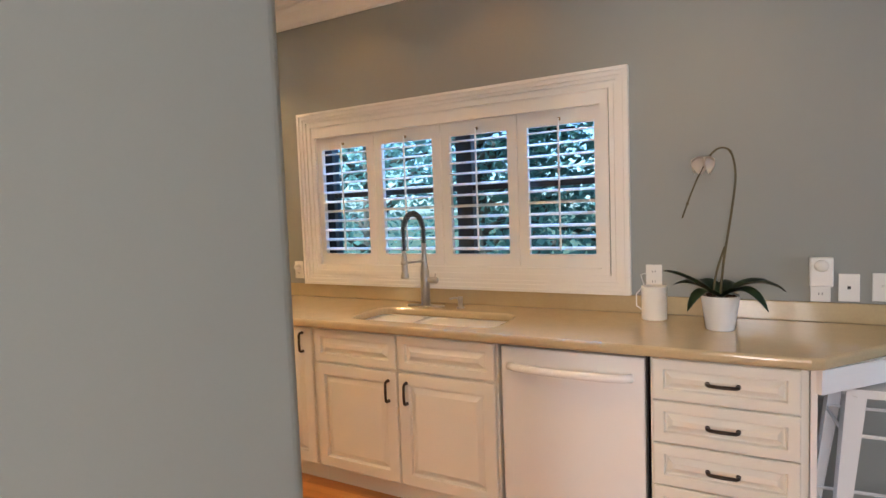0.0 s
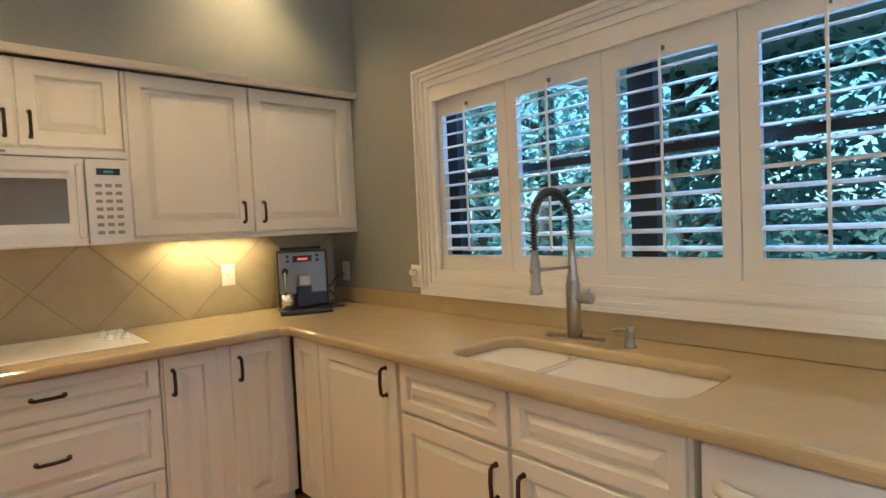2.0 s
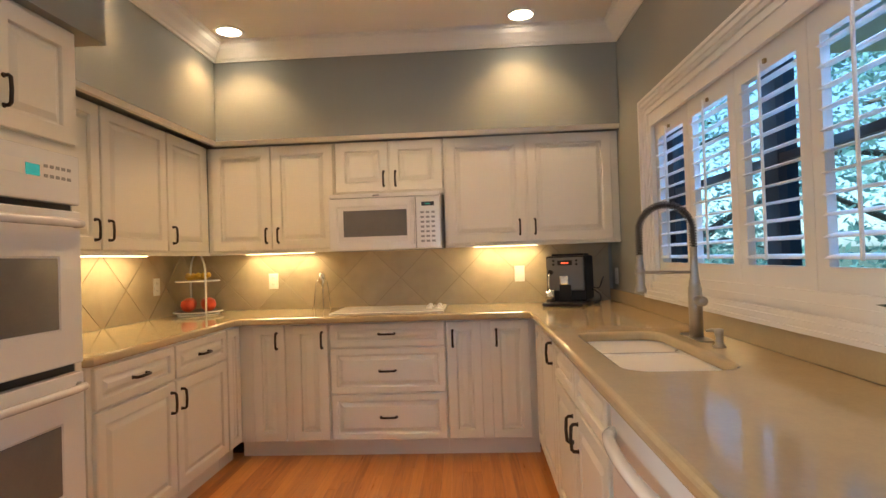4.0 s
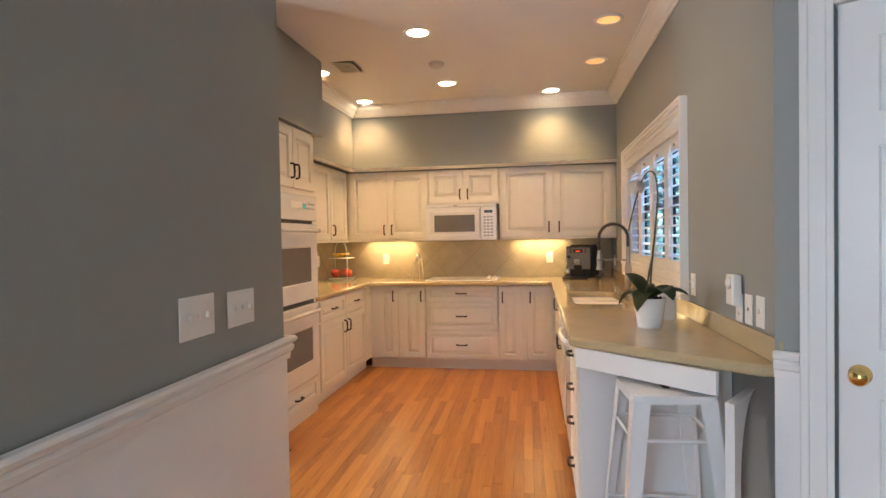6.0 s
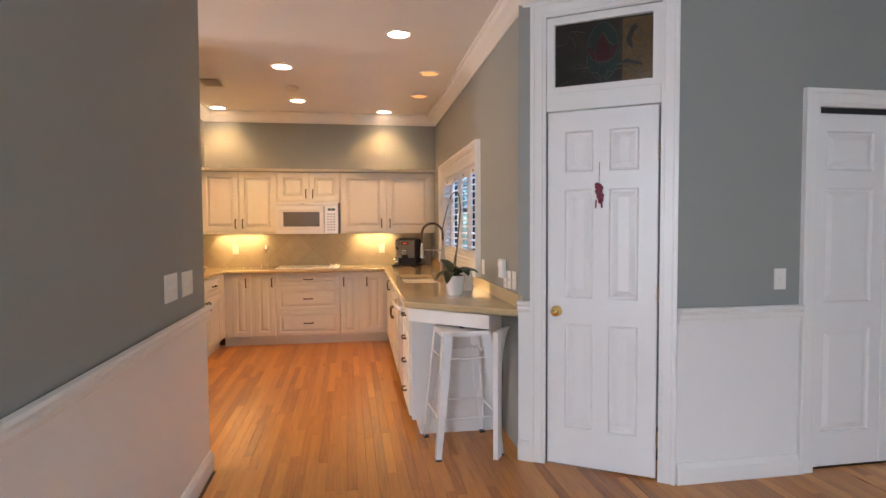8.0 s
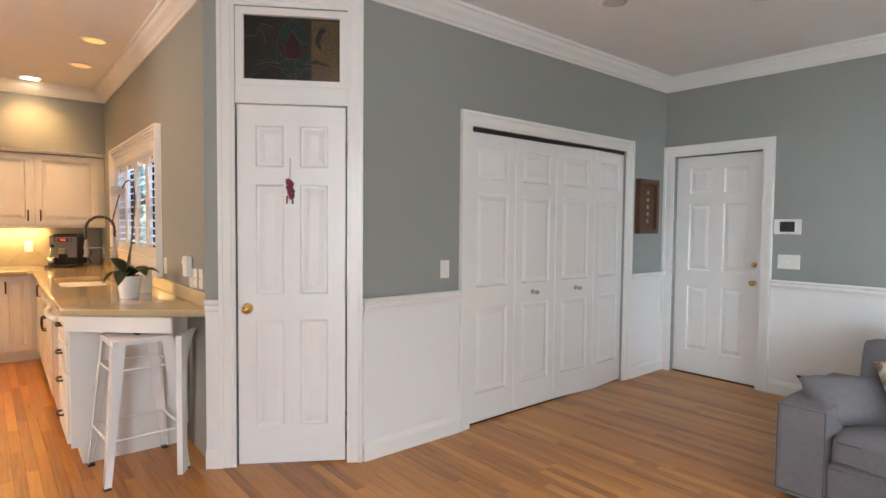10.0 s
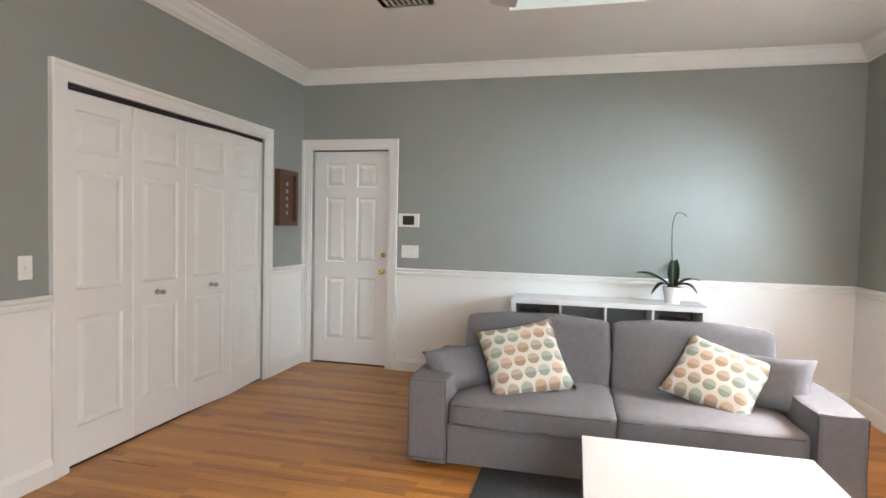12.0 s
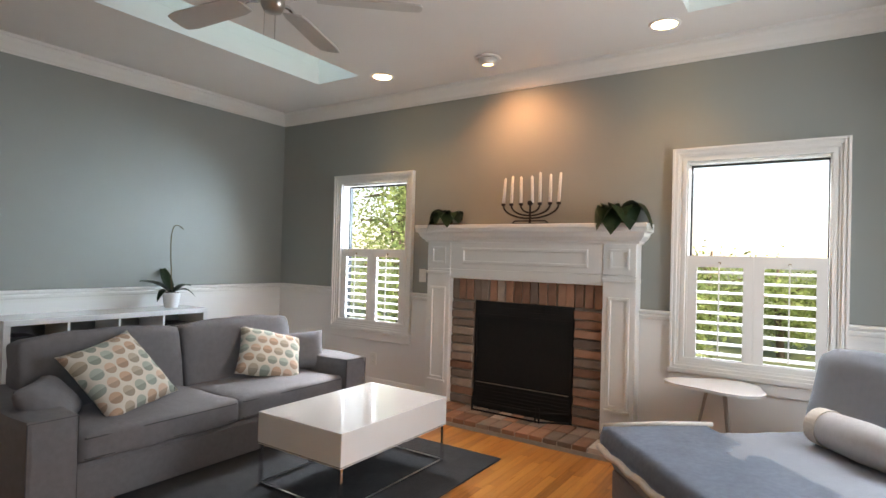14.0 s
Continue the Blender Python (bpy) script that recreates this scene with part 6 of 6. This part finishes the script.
fr = thing("brick_surround", F_ @ pose(-4.47, 0, 0), "old brick surround of the fireplace opening", "fireplace", kind="structure")
part("mortar_bed", holed(-0.655, 0.655, 0.06, 1.137, -0.062, -0.001, [(-0.43, 0.43, 0.06, 0.94)]), M_MORTAR, fr)
_bricks = {}


def brick_mesh(w, h, t, mat):
    key = (round(w, 3), round(h, 3), round(t, 3), mat.name)
    if key not in _bricks:
        bm = box(-w / 2, w / 2, -t, 0, -h / 2, h / 2, 0.004, segs=1)
        _bricks[key] = mesh_from("brick", bm, mat)
    return _bricks[key]


rb = random.Random(11)


def brick(parent, x, z, w, h, y, t=0.02, m=None):
    ob = new("brick", brick_mesh(w, h, t, rb.choice((M_BRICK, M_BRICK, M_BRICK, M_BRICK2, M_BRICK2, M_BRICK3))))
    ob.parent = parent
    ob.matrix_basis = (m or Matrix.Identity(4)) @ pose(x + rb.uniform(-0.004, 0.004), y + rb.uniform(-0.009, 0.003), z, rb.uniform(-1.2, 1.2), rb.uniform(-1.3, 1.3), rb.uniform(-1.5, 1.5))
    return ob


for i in range(18):
    brick(fr, -0.62 + i * 1.24 / 17, 1.038, 0.063, 0.19, -0.062)
for i in range(12):
    z = 0.103 + i * 0.0715
    for s in (-1, 1):
        brick(fr, s * 0.5425, z, 0.215, 0.06, -0.062)
fb = thing("firebox", F_ @ pose(-4.47, 0, 0.06), "dark sooty firebox behind the screen", "firebox", kind="structure")
part("liner", holed(-0.44, 0.44, 0, 0.88, 0.142, 0.155), M_SOOT, fb, m=pose(0, 0.35, 0))
for a, b in ((-0.45, -0.43), (0.43, 0.45)):
    part("liner_side", box(a, b, -0.06, 0.50, 0, 0.88), M_SOOT, fb)
part("liner_top", box(-0.44, 0.44, -0.06, 0.50, 0.868, 0.89), M_SOOT, fb)
part("liner_floor", box(-0.44, 0.44, -0.06, 0.50, -0.02, 0.004), M_SOOT, fb)
scn = thing("fire_screen", F_ @ pose(-4.47, 0, 0.066), "black metal fire screen standing in the opening", "fire screen")
part("screen_frame", holed(-0.425, 0.425, 0.0, 0.865, -0.075, -0.06, [(-0.405, 0.405, 0.20, 0.74)]), M_IRON, scn)
part("mesh_panel", box(-0.405, 0.405, -0.066, -0.064, 0.20, 0.74), M_SCREEN, scn)
for i in range(5):
    part("louvre", box(-0.40, 0.40, -0.079, -0.074, 0.76 + i * 0.02, 0.77 + i * 0.02), M_IRON, scn)
    part("louvre", box(-0.40, 0.40, -0.079, -0.074, 0.05 + i * 0.028, 0.062 + i * 0.028), M_IRON, scn)
part("bright_bar", box(-0.40, 0.40, -0.081, -0.076, 0.203, 0.209), M_STEEL, scn)
fg = thing("hearth_fender", F_ @ pose(-4.47, 0, 0.066), "low black iron fender round the fire screen", "fender")
fpts = [(-0.42, -0.085), (-0.36, -0.20), (0.22, -0.20), (0.42, -0.085)]
part("top_rail", tube([(x, y, 0.075) for x, y in fpts], 0.007, 8), M_IRON, fg)
part("bottom_rail", tube([(x, y, 0.008) for x, y in fpts], 0.007, 8), M_IRON, fg)
for x, y in fpts + [(0.19, -0.20)]:
    part("post", tube([(x, y, 0.0), (x, y, 0.11)], 0.007, 8), M_IRON, fg)

hh = thing("hearth", F_ @ pose(-4.47, 0, 0), "low hearth of worn red bricks in front of the fire", "hearth", kind="structure")
part("mortar_bed", box(-1.01, 1.01, -0.475, -0.003, 0.0, 0.05), M_MORTAR, hh)
for r_, (y0, ln) in enumerate(((-0.383, 0.20), (-0.176, 0.20))):
    for i in range(19):
        w = 0.098
        ob = new("brick", brick_mesh(w, ln, 0.058, rb.choice((M_BRICK, M_BRICK, M_BRICK, M_BRICK2, M_BRICK2, M_BRICK3))))
        ob.parent = hh
        ob.matrix_basis = pose(-0.954 + i * 0.106, y0, 0.0065 + rb.uniform(-0.003, 0.002), 90 + rb.uniform(-0.6, 0.6), 0, rb.uniform(-1.2, 1.2)) @ pose(0, 0, 0, 180)
mfl = part("front_edge", box(-1.012, 1.012, -0.485, -0.47, 0, 0.03), M_MORTAR, hh)

# on the mantel
ml = F_ @ pose(-4.405, -0.11, 1.565)
me_ = thing("candelabra", ml, "black seven-branched candelabra with tall white candles", "candelabra")
part("base", prism(rounded(-0.14, 0.14, -0.035, 0.035, 0.03), 0.0, 0.010, bevel=0.002), M_IRON, me_)
part("foot_bar", merge(tube([(-0.15, 0, 0.012), (-0.13, 0, 0.03), (0.13, 0, 0.03), (0.15, 0, 0.012)], 0.006, 8), tube([(0, 0, 0.01), (0, 0, 0.16)], 0.009, 8)), M_IRON, me_, smooth=True)
hts = ((0.235, 0.225), (0.165, 0.22), (0.08, 0.215))
for r, zc in hts:
    part("branch", tube([(r * math.cos(radians(a)), 0, 0.155 + (0.155 - 0.05 - (0.235 - r) * 0.12) * math.sin(radians(a)) * (0.55 + 0.45 * r / 0.235)) for a in range(180, 361, 12)], 0.0075, 8), M_IRON, me_, smooth=True)
for x in (-0.235, -0.165, -0.08, 0.08, 0.165, 0.235):
    part("candle_cup", lathe([(0.008, 0.15), (0.017, 0.155), (0.018, 0.172), (0.012, 0.172)], 14, pose(x, 0, 0)), M_IRON, me_, smooth=True)
rc = random.Random(8)
for x, ln in ((-0.235, 0.20), (-0.165, 0.215), (-0.08, 0.205), (0.018, 0.205), (0.08, 0.23), (0.165, 0.21), (0.235, 0.22)):
    cdl = solid("candle", lathe([(0.012, 0), (0.0118, ln * 0.5), (0.010, ln), (0.004, ln + 0.008), (0, ln + 0.009)], 14), M_CANDLE, "tall white unlit candle in the candelabra", "candle", "candles in the candelabra", m=ml @ pose(x, 0, 0.17, rc.uniform(-1.5, 1.5), rc.uniform(-3, 4)), smooth=True)
part("centre_knob", lathe([(0.012, 0.15), (0.024, 0.165), (0.022, 0.185), (0, 0.19)], 16), M_IRON, me_, smooth=True)


def mantel_plant(x, leaves, label, tray):
    p = thing("potted_plant", F_ @ pose(x, -0.11, 1.565), label, "potted plant")
    part("tray", prism(rounded(-0.15, 0.15, -0.05, 0.05, 0.02), 0, 0.014, bevel=0.003) if tray else lathe([(0.05, 0), (0.055, 0.012), (0.05, 0.014), (0, 0.012)], 20), M_WOOD, p)
    part("root_ball", lathe([(0.03, 0.012), (0.045, 0.03), (0.03, 0.05), (0, 0.055)], 14), M_BARK, p, smooth=True)
    for az, ln, wd, dr in leaves:
        part("leaf", leaf(ln * 0.9, wd * 2.1, dr + 0.72, rise=1.25), M_LEAF, p, m=pose(0, 0, 0.045, 0, 0, az), smooth=True)
    return p


mantel_plant(-5.17, [(180, 0.26, 0.085, 1.15), (215, 0.26, 0.09, 1.0), (-60, 0.22, 0.09, 0.9), (-20, 0.20, 0.09, 0.75), (-100, 0.22, 0.08, 0.8), (60, 0.18, 0.08, 0.6)], "dark drooping plant on a wooden tray on the mantel", True)
mantel_plant(-3.72, [(0, 0.33, 0.10, 0.85), (-90, 0.24, 0.12, 1.15), (-130, 0.24, 0.11, 1.0), (-50, 0.27, 0.11, 0.95), (180, 0.20, 0.10, 0.9), (60, 0.2, 0.1, 0.5), (-75, 0.2, 0.12, 0.55)], "dark glossy drooping plant on the mantel end", False)

# wall things
plate(S_, -1.585, 1.13, "switch", "white triple switch plate on the grey wall", w=0.085, h=0.128, gang=3)
plate(S_, -1.325, 1.125, "switch", "white switch plate above the chair rail", w=0.085, h=0.122, gang=3)
plate(B_, 4.64, 1.106, "switch", "white switch plate beside the closet doors")
plate(D_, 2.70, 1.115, "switch", "white triple switch plate beside the side door", gang=3)
plate(D_, 3.40, 0.36, "outlet", "white outlet plate low on the wainscot", y=-0.0085)
plate(F_, -6.05, 0.30, "outlet", "white outlet plate under the window", y=-0.0085)
plate(F_, -5.50, 1.12, "switch", "white switch plate beside the mantel")
tm = thing("thermostat", D_ @ pose(2.685, -0.001, 1.405), "white thermostat with a dark screen beside the door", "thermostat")
part("case", box(-0.10, 0.10, -0.02, 0, -0.062, 0.062, 0.005), M_PLAST, tm)
part("screen", box(-0.055, 0.055, -0.0215, -0.0195, -0.042, 0.042), M_BLACK, tm, "dark brown screen")
kb = thing("key_box", B_ @ pose(7.075, -0.001, 1.33), "brown wooden wall box with a row of hooks", "key box")
part("box_frame", holed(-0.165, 0.165, 0, 0.50, -0.05, 0, [(-0.125, 0.125, 0.04, 0.46)]), M_WOOD, kb)
part("back_board", box(-0.125, 0.125, -0.02, -0.004, 0.04, 0.46), M_WOOD, kb)
for i in range(5):
    part("hook", box(-0.01 + 0.0 * i, 0.02, -0.03, -0.021, 0.10 + i * 0.065, 0.135 + i * 0.065, 0.003), M_STEEL, kb)

# ceiling of the living room
for x, y in ((5.80, 5.60), (5.88, 3.36)):
    can_light(x, y, M_CANLIT, "round recessed ceiling light, lit")
    spot_lamp("can_lamp", (x, y, CEIL - 0.02), (x, y, 0), 8, WARM, 110, 0.7, 0.06)
can_light(2.33, 5.40, M_CANOFF, "round recessed ceiling light, off", False)
ey = thing("eyeball_light", pose(5.86, 4.62, CEIL), "adjustable eyeball ceiling light aimed at the mantel wall", "ceiling light")
part("ring", lathe([(0.10, 0.0), (0.097, -0.007), (0.07, -0.010), (0.068, -0.002), (0.10, -0.0015)], 30), M_TRIM, ey, smooth=True)
part("eyeball", lathe([(0.068, -0.003), (0.066, -0.03), (0.05, -0.05), (0.045, -0.052), (0.04, -0.045), (0, -0.043)], 28, pose(0, 0, 0, 0, -6)), M_TRIM, ey, smooth=True)
part("bulb", lathe([(0.038, -0.047), (0, -0.050)], 20, pose(0, 0, 0, 0, -6)), glowing("amber_bulb", (1.0, 0.55, 0.22), 8.0), ey)
spot_lamp("eyeball_lamp", (5.90, 4.60, CEIL - 0.07), (XF, 4.45, 1.75), 15, (1.0, 0.50, 0.24), 140, 1.0, 0.05)
v2 = thing("air_vent", pose(3.08, 5.93, CEIL, 0, 0, 0), "slatted ceiling air vent", "vent")
part("frame", holed(-0.18, 0.18, -0.13, 0.13, 0, 0.006, [(-0.15, 0.15, -0.10, 0.10)]), M_VENT, v2, m=pose(0, 0, 0, 90))
part("backing", box(-0.15, 0.15, -0.10, 0.10, -0.0015, -0.0005), M_SHADE, v2)
for i in range(8):
    part("slat", box(-0.14 + i * 0.037, -0.121 + i * 0.037, -0.10, 0.10, -0.006, -0.002), M_VENT, v2)

# ceiling fan
fn = thing("ceiling_fan", pose(3.87, 4.61, CEIL), "white ceiling fan with pale blades and pull chains", "ceiling fan")
part("canopy", lathe([(0.0, 0), (0.07, -0.002), (0.06, -0.05), (0.02, -0.07)], 24), M_FAN, fn, smooth=True)
part("rod", tube([(0, 0, -0.06), (0, 0, -0.20)], 0.013, 10), M_FAN, fn)
part("motor", lathe([(0.03, -0.18), (0.10, -0.20), (0.125, -0.24), (0.125, -0.30), (0.10, -0.34), (0.05, -0.355), (0, -0.36)], 28), M_FAN, fn, smooth=True)
part("light_cap", lathe([(0.05, -0.355), (0.055, -0.39), (0.04, -0.42), (0, -0.425)], 20), M_STEEL, fn, smooth=True)
for x in (-0.03, 0.03):
    part("pull_chain", tube([(x, 0.02, -0.42), (x, 0.02, -0.53)], 0.0015, 5), M_STEEL, fn)
for k in range(5):
    a = 23 + 72 * k
    mb = pose(0, 0, -0.35, 0, 0, a)
    bl = part("blade", prism([(0.19, -0.05), (0.24, -0.062), (0.60, -0.072), (0.665, -0.06), (0.675, -0.03), (0.675, 0.03), (0.665, 0.06), (0.60, 0.072), (0.24, 0.062), (0.19, 0.05)], -0.004, 0.004), M_FAN, fn, m=mb @ pose(0, 0, 0, 11))
    part("blade_arm", tube([(0.09, 0, 0.0), (0.15, 0, 0.012), (0.25, 0, 0.008)], 0.010, 8), M_CHROME, fn, m=mb)

# ---- garden ----
structure("ground", prism([(600 * math.cos(2 * math.pi * k / 40), 600 * math.sin(2 * math.pi * k / 40)) for k in range(40)], -0.6, -0.35), M_LAWN, "grass and leaf litter round the house", category="ground")


def tree(x, y, h, spread_, seed, leaves=1500, low=0.3):
    r = random.Random(seed)
    t = thing("tree", pose(x, y, -0.36), "leafy garden tree outside the windows", "tree", "garden trees")
    bm = tube([(0, 0, 0), (0.05, 0.03, h * 0.25), (0.0, 0.1, h * 0.55), (0.1, 0.05, h * 0.85)], 0.035 * h, 9, taper=0.01 * h)
    tips = []
    for k in range(13):
        z0 = h * (low + 0.05 * k * (1 - low))
        a = r.uniform(0, 6.28)
        ln = spread_ * r.uniform(0.55, 1.0) * (1.1 - 0.5 * k / 13)
        e = Vector((ln * math.cos(a), ln * math.sin(a), z0 + ln * r.uniform(0.1, 0.6)))
        tube([(0, 0.05, z0), tuple(Vector((0, 0.05, z0)).lerp(e, 0.5) + Vector((0, 0, 0.08 * h * r.uniform(0, 1)))), tuple(e)], 0.011 * h, 6, bm=bm, taper=0.004 * h)
        tips += [e, Vector((0, 0, z0)).lerp(e, 0.6)]
    part("trunk", bm, M_TRUNK, t, smooth=True)
    verts, faces = [], []
    for i in range(leaves):
        c = r.choice(tips) + Vector((r.gauss(0, 1), r.gauss(0, 1), r.gauss(0, 0.8))) * spread_ * 0.20
        s = r.uniform(0.03, 0.07) if x > 5 else r.uniform(0.04, 0.09)
        e1 = Vector((r.uniform(-1, 1), r.uniform(-1, 1), r.uniform(-0.7, 0.7))).normalized()
        e2 = e1.cross(Vector((r.uniform(-1, 1), r.uniform(-1, 1), r.uniform(-1, 1)))).normalized()
        k = len(verts)
        verts += [c - e1 * s, c + e2 * s * 0.45, c + e1 * s, c - e2 * s * 0.45]
        faces.append((k, k + 1, k + 2, k + 3))
    me = bpy.data.meshes.new("crown")
    me.from_pydata(verts, [], faces)
    me.materials.append(M_SUNLEAF if x > 5 else M_SKYLEAF)
    ob = new("crown", me)
    ob.parent = t
    tagged(ob, kind="stuff")
    return t


for i, (x, y, h, s_, lv, low) in enumerate(((-2.6, 7.2, 4.6, 1.9, 3600, 0.15), (-0.6, 8.6, 5.6, 2.2, 1500, 0.12), (-5.2, 8.5, 6.5, 2.4, 3600, 0.12), (-3.6, 12.5, 8.0, 3.2, 4500, 0.1), (-8.5, 10.5, 8.0, 3.2, 6500, 0.1), (-10.0, 6.5, 7.0, 2.6, 7000, 0.1), (-17.5, 9.0, 9.0, 3.8, 6000, 0.06), (10.6, 8.1, 4.2, 1.6, 8000, 0.15), (14.5, 6.6, 4.2, 1.6, 5000, 0.2), (12.5, 10.5, 6.5, 2.4, 7000, 0.15), (10.5, 4.15, 1.75, 0.7, 2500, 0.1), (10.2, 1.2, 1.6, 0.8, 2500, 0.1), (14.0, 3.0, 2.1, 1.0, 3500, 0.1), (16.0, 4.4, 2.3, 1.4, 4500, 0.08), (15.0, 1.6, 1.9, 1.3, 4000, 0.08))):
    tree(x, y, h, s_, 40 + i, lv, low)


# ---- oak floor boards ----
def oak():
    m = bpy.data.materials.new("oak_strip")
    m.use_nodes = True
    t = m.node_tree
    b = t.nodes["Principled BSDF"]
    co, oi, gi = t.nodes.new("ShaderNodeTexCoord"), t.nodes.new("ShaderNodeObjectInfo"), t.nodes.new("ShaderNodeNewGeometry")
    s = t.nodes.new("ShaderNodeMath")
    s.operation = "ADD"
    t.links.new(oi.outputs["Random"], s.inputs[0])
    t.links.new(gi.outputs["Random Per Island"], s.inputs[1])
    f = t.nodes.new("ShaderNodeMath")
    f.operation = "FRACT"
    t.links.new(s.outputs[0], f.inputs[0])
    off = t.nodes.new("ShaderNodeVectorMath")
    off.operation = "SCALE"
    off.inputs[0].default_value = (37.0, 11.0, 5.0)
    t.links.new(f.outputs[0], off.inputs["Scale"])
    ad = t.nodes.new("ShaderNodeVectorMath")
    t.links.new(co.outputs["Object"], ad.inputs[0])
    t.links.new(off.outputs[0], ad.inputs[1])
    mp = t.nodes.new("ShaderNodeMapping")
    mp.inputs["Scale"].default_value = (1.6, 26, 1)
    t.links.new(ad.outputs[0], mp.inputs[0])
    n = t.nodes.new("ShaderNodeTexNoise")
    n.inputs["Scale"].default_value, n.inputs["Detail"].default_value, n.inputs["Distortion"].default_value = 2.4, 7, 0.6
    t.links.new(mp.outputs[0], n.inputs[0])
    mixv = t.nodes.new("ShaderNodeMath")
    mixv.operation = "MULTIPLY_ADD"
    mixv.inputs[1].default_value = 0.42
    t.links.new(f.outputs[0], mixv.inputs[0])
    soft = t.nodes.new("ShaderNodeMath")
    soft.operation = "MULTIPLY_ADD"
    soft.inputs[1].default_value, soft.inputs[2].default_value = 0.62, 0.17
    t.links.new(n.outputs[0], soft.inputs[0])
    t.links.new(soft.outputs[0], mixv.inputs[2])
    ramp = t.nodes.new("ShaderNodeValToRGB")
    ramp.color_ramp.elements[0].position, ramp.color_ramp.elements[0].color = 0.36, (0.22, 0.070, 0.015, 1)
    ramp.color_ramp.elements[1].position, ramp.color_ramp.elements[1].color = 1.0, (0.62, 0.275, 0.068, 1)
    e = ramp.color_ramp.elements.new(0.62)
    e.color = (0.43, 0.168, 0.036, 1)
    t.links.new(mixv.outputs[0], ramp.inputs[0])
    t.links.new(ramp.outputs[0], b.inputs["Base Color"])
    rr_ = t.nodes.new("ShaderNodeMapRange")
    rr_.inputs[3].default_value, rr_.inputs[4].default_value = 0.24, 0.36
    t.links.new(n.outputs[0], rr_.inputs[0])
    t.links.new(rr_.outputs[0], b.inputs["Roughness"])
    bp = t.nodes.new("ShaderNodeBump")
    bp.inputs["Strength"].default_value, bp.inputs["Distance"].default_value = 0.04, 0.001
    t.links.new(n.outputs[0], bp.inputs["Height"])
    t.links.new(bp.outputs[0], b.inputs["Normal"])
    return m


M_STRIP = oak()
FL = bpy.data.objects["floor"]
BW, GAP = 0.0572, 0.0007
LENS = (0.45, 0.62, 0.80, 1.0, 1.25, 1.5)


def board_geo(x0, x1, y0, y1):
    c = 0.0006
    lo = [(x0, y0, -0.006), (x1, y0, -0.006), (x1, y1, -0.006), (x0, y1, -0.006)]
    md = [(x, y, -c) for x, y, _ in lo]
    hi = [(x0 + c, y0 + c, 0), (x1 - c, y0 + c, 0), (x1 - c, y1 - c, 0), (x0 + c, y1 - c, 0)]
    fs = []
    for a in (0, 4):
        fs += [(a + k, a + (k + 1) % 4, a + 4 + (k + 1) % 4, a + 4 + k) for k in range(4)]
    return lo + md + hi, fs + [(8, 9, 10, 11)]


board_me = {}
for ln in LENS:
    vs, fs = board_geo(0, ln - GAP, 0, BW - GAP)
    me = bpy.data.meshes.new("floor_board")
    me.from_pydata(vs, [], fs)
    me.materials.append(M_STRIP)
    board_me[ln] = me
rf = random.Random(21)
vv, ff, made = [], [], 0
row = 0
y = 0.2
while y < 7.42:
    xlo, xhi = (-2.6, 6.33) if y > 1.47 else (-2.6, 0.98) if y > 0.9 else (-2.6, -0.25)
    if y > 3.42:
        xlo = 1.0 if y < 4.05 else 1.58
    x = xlo - rf.uniform(0, 0.4)
    while x < xhi:
        ln = rf.choice(LENS)
        if 1.75 < y < 3.40 and -0.9 < x < 4.2 and made < 300:
            ob = new("floor_board", board_me[ln])
            ob.parent = FL
            ob.matrix_basis = pose(x, y, 0)
            made += 1
        else:
            vs, fs = board_geo(max(x, xlo), min(x + ln, xhi) - GAP, y, y + BW - GAP)
            k = len(vv)
            vv += vs
            ff += [tuple(q + k for q in f_) for f_ in fs]
        x += ln
    y += BW
y = -2.0
while y < 0.9:
    for x, ln in ((0.07, 0.5), (0.57, 0.41)):
        vs, fs = board_geo(x, x + ln - GAP, y, y + BW - GAP)
        k = len(vv)
        vv += vs
        ff += [tuple(q + k for q in f_) for f_ in fs]
    y += BW
me = bpy.data.meshes.new("floor_boards")
me.from_pydata(vv, [], ff)
me.materials.append(M_STRIP)
fbm = new("floor_boards", me)
fbm.parent = FL
tagged(fbm, "honey oak strip boards", kind="stuff")
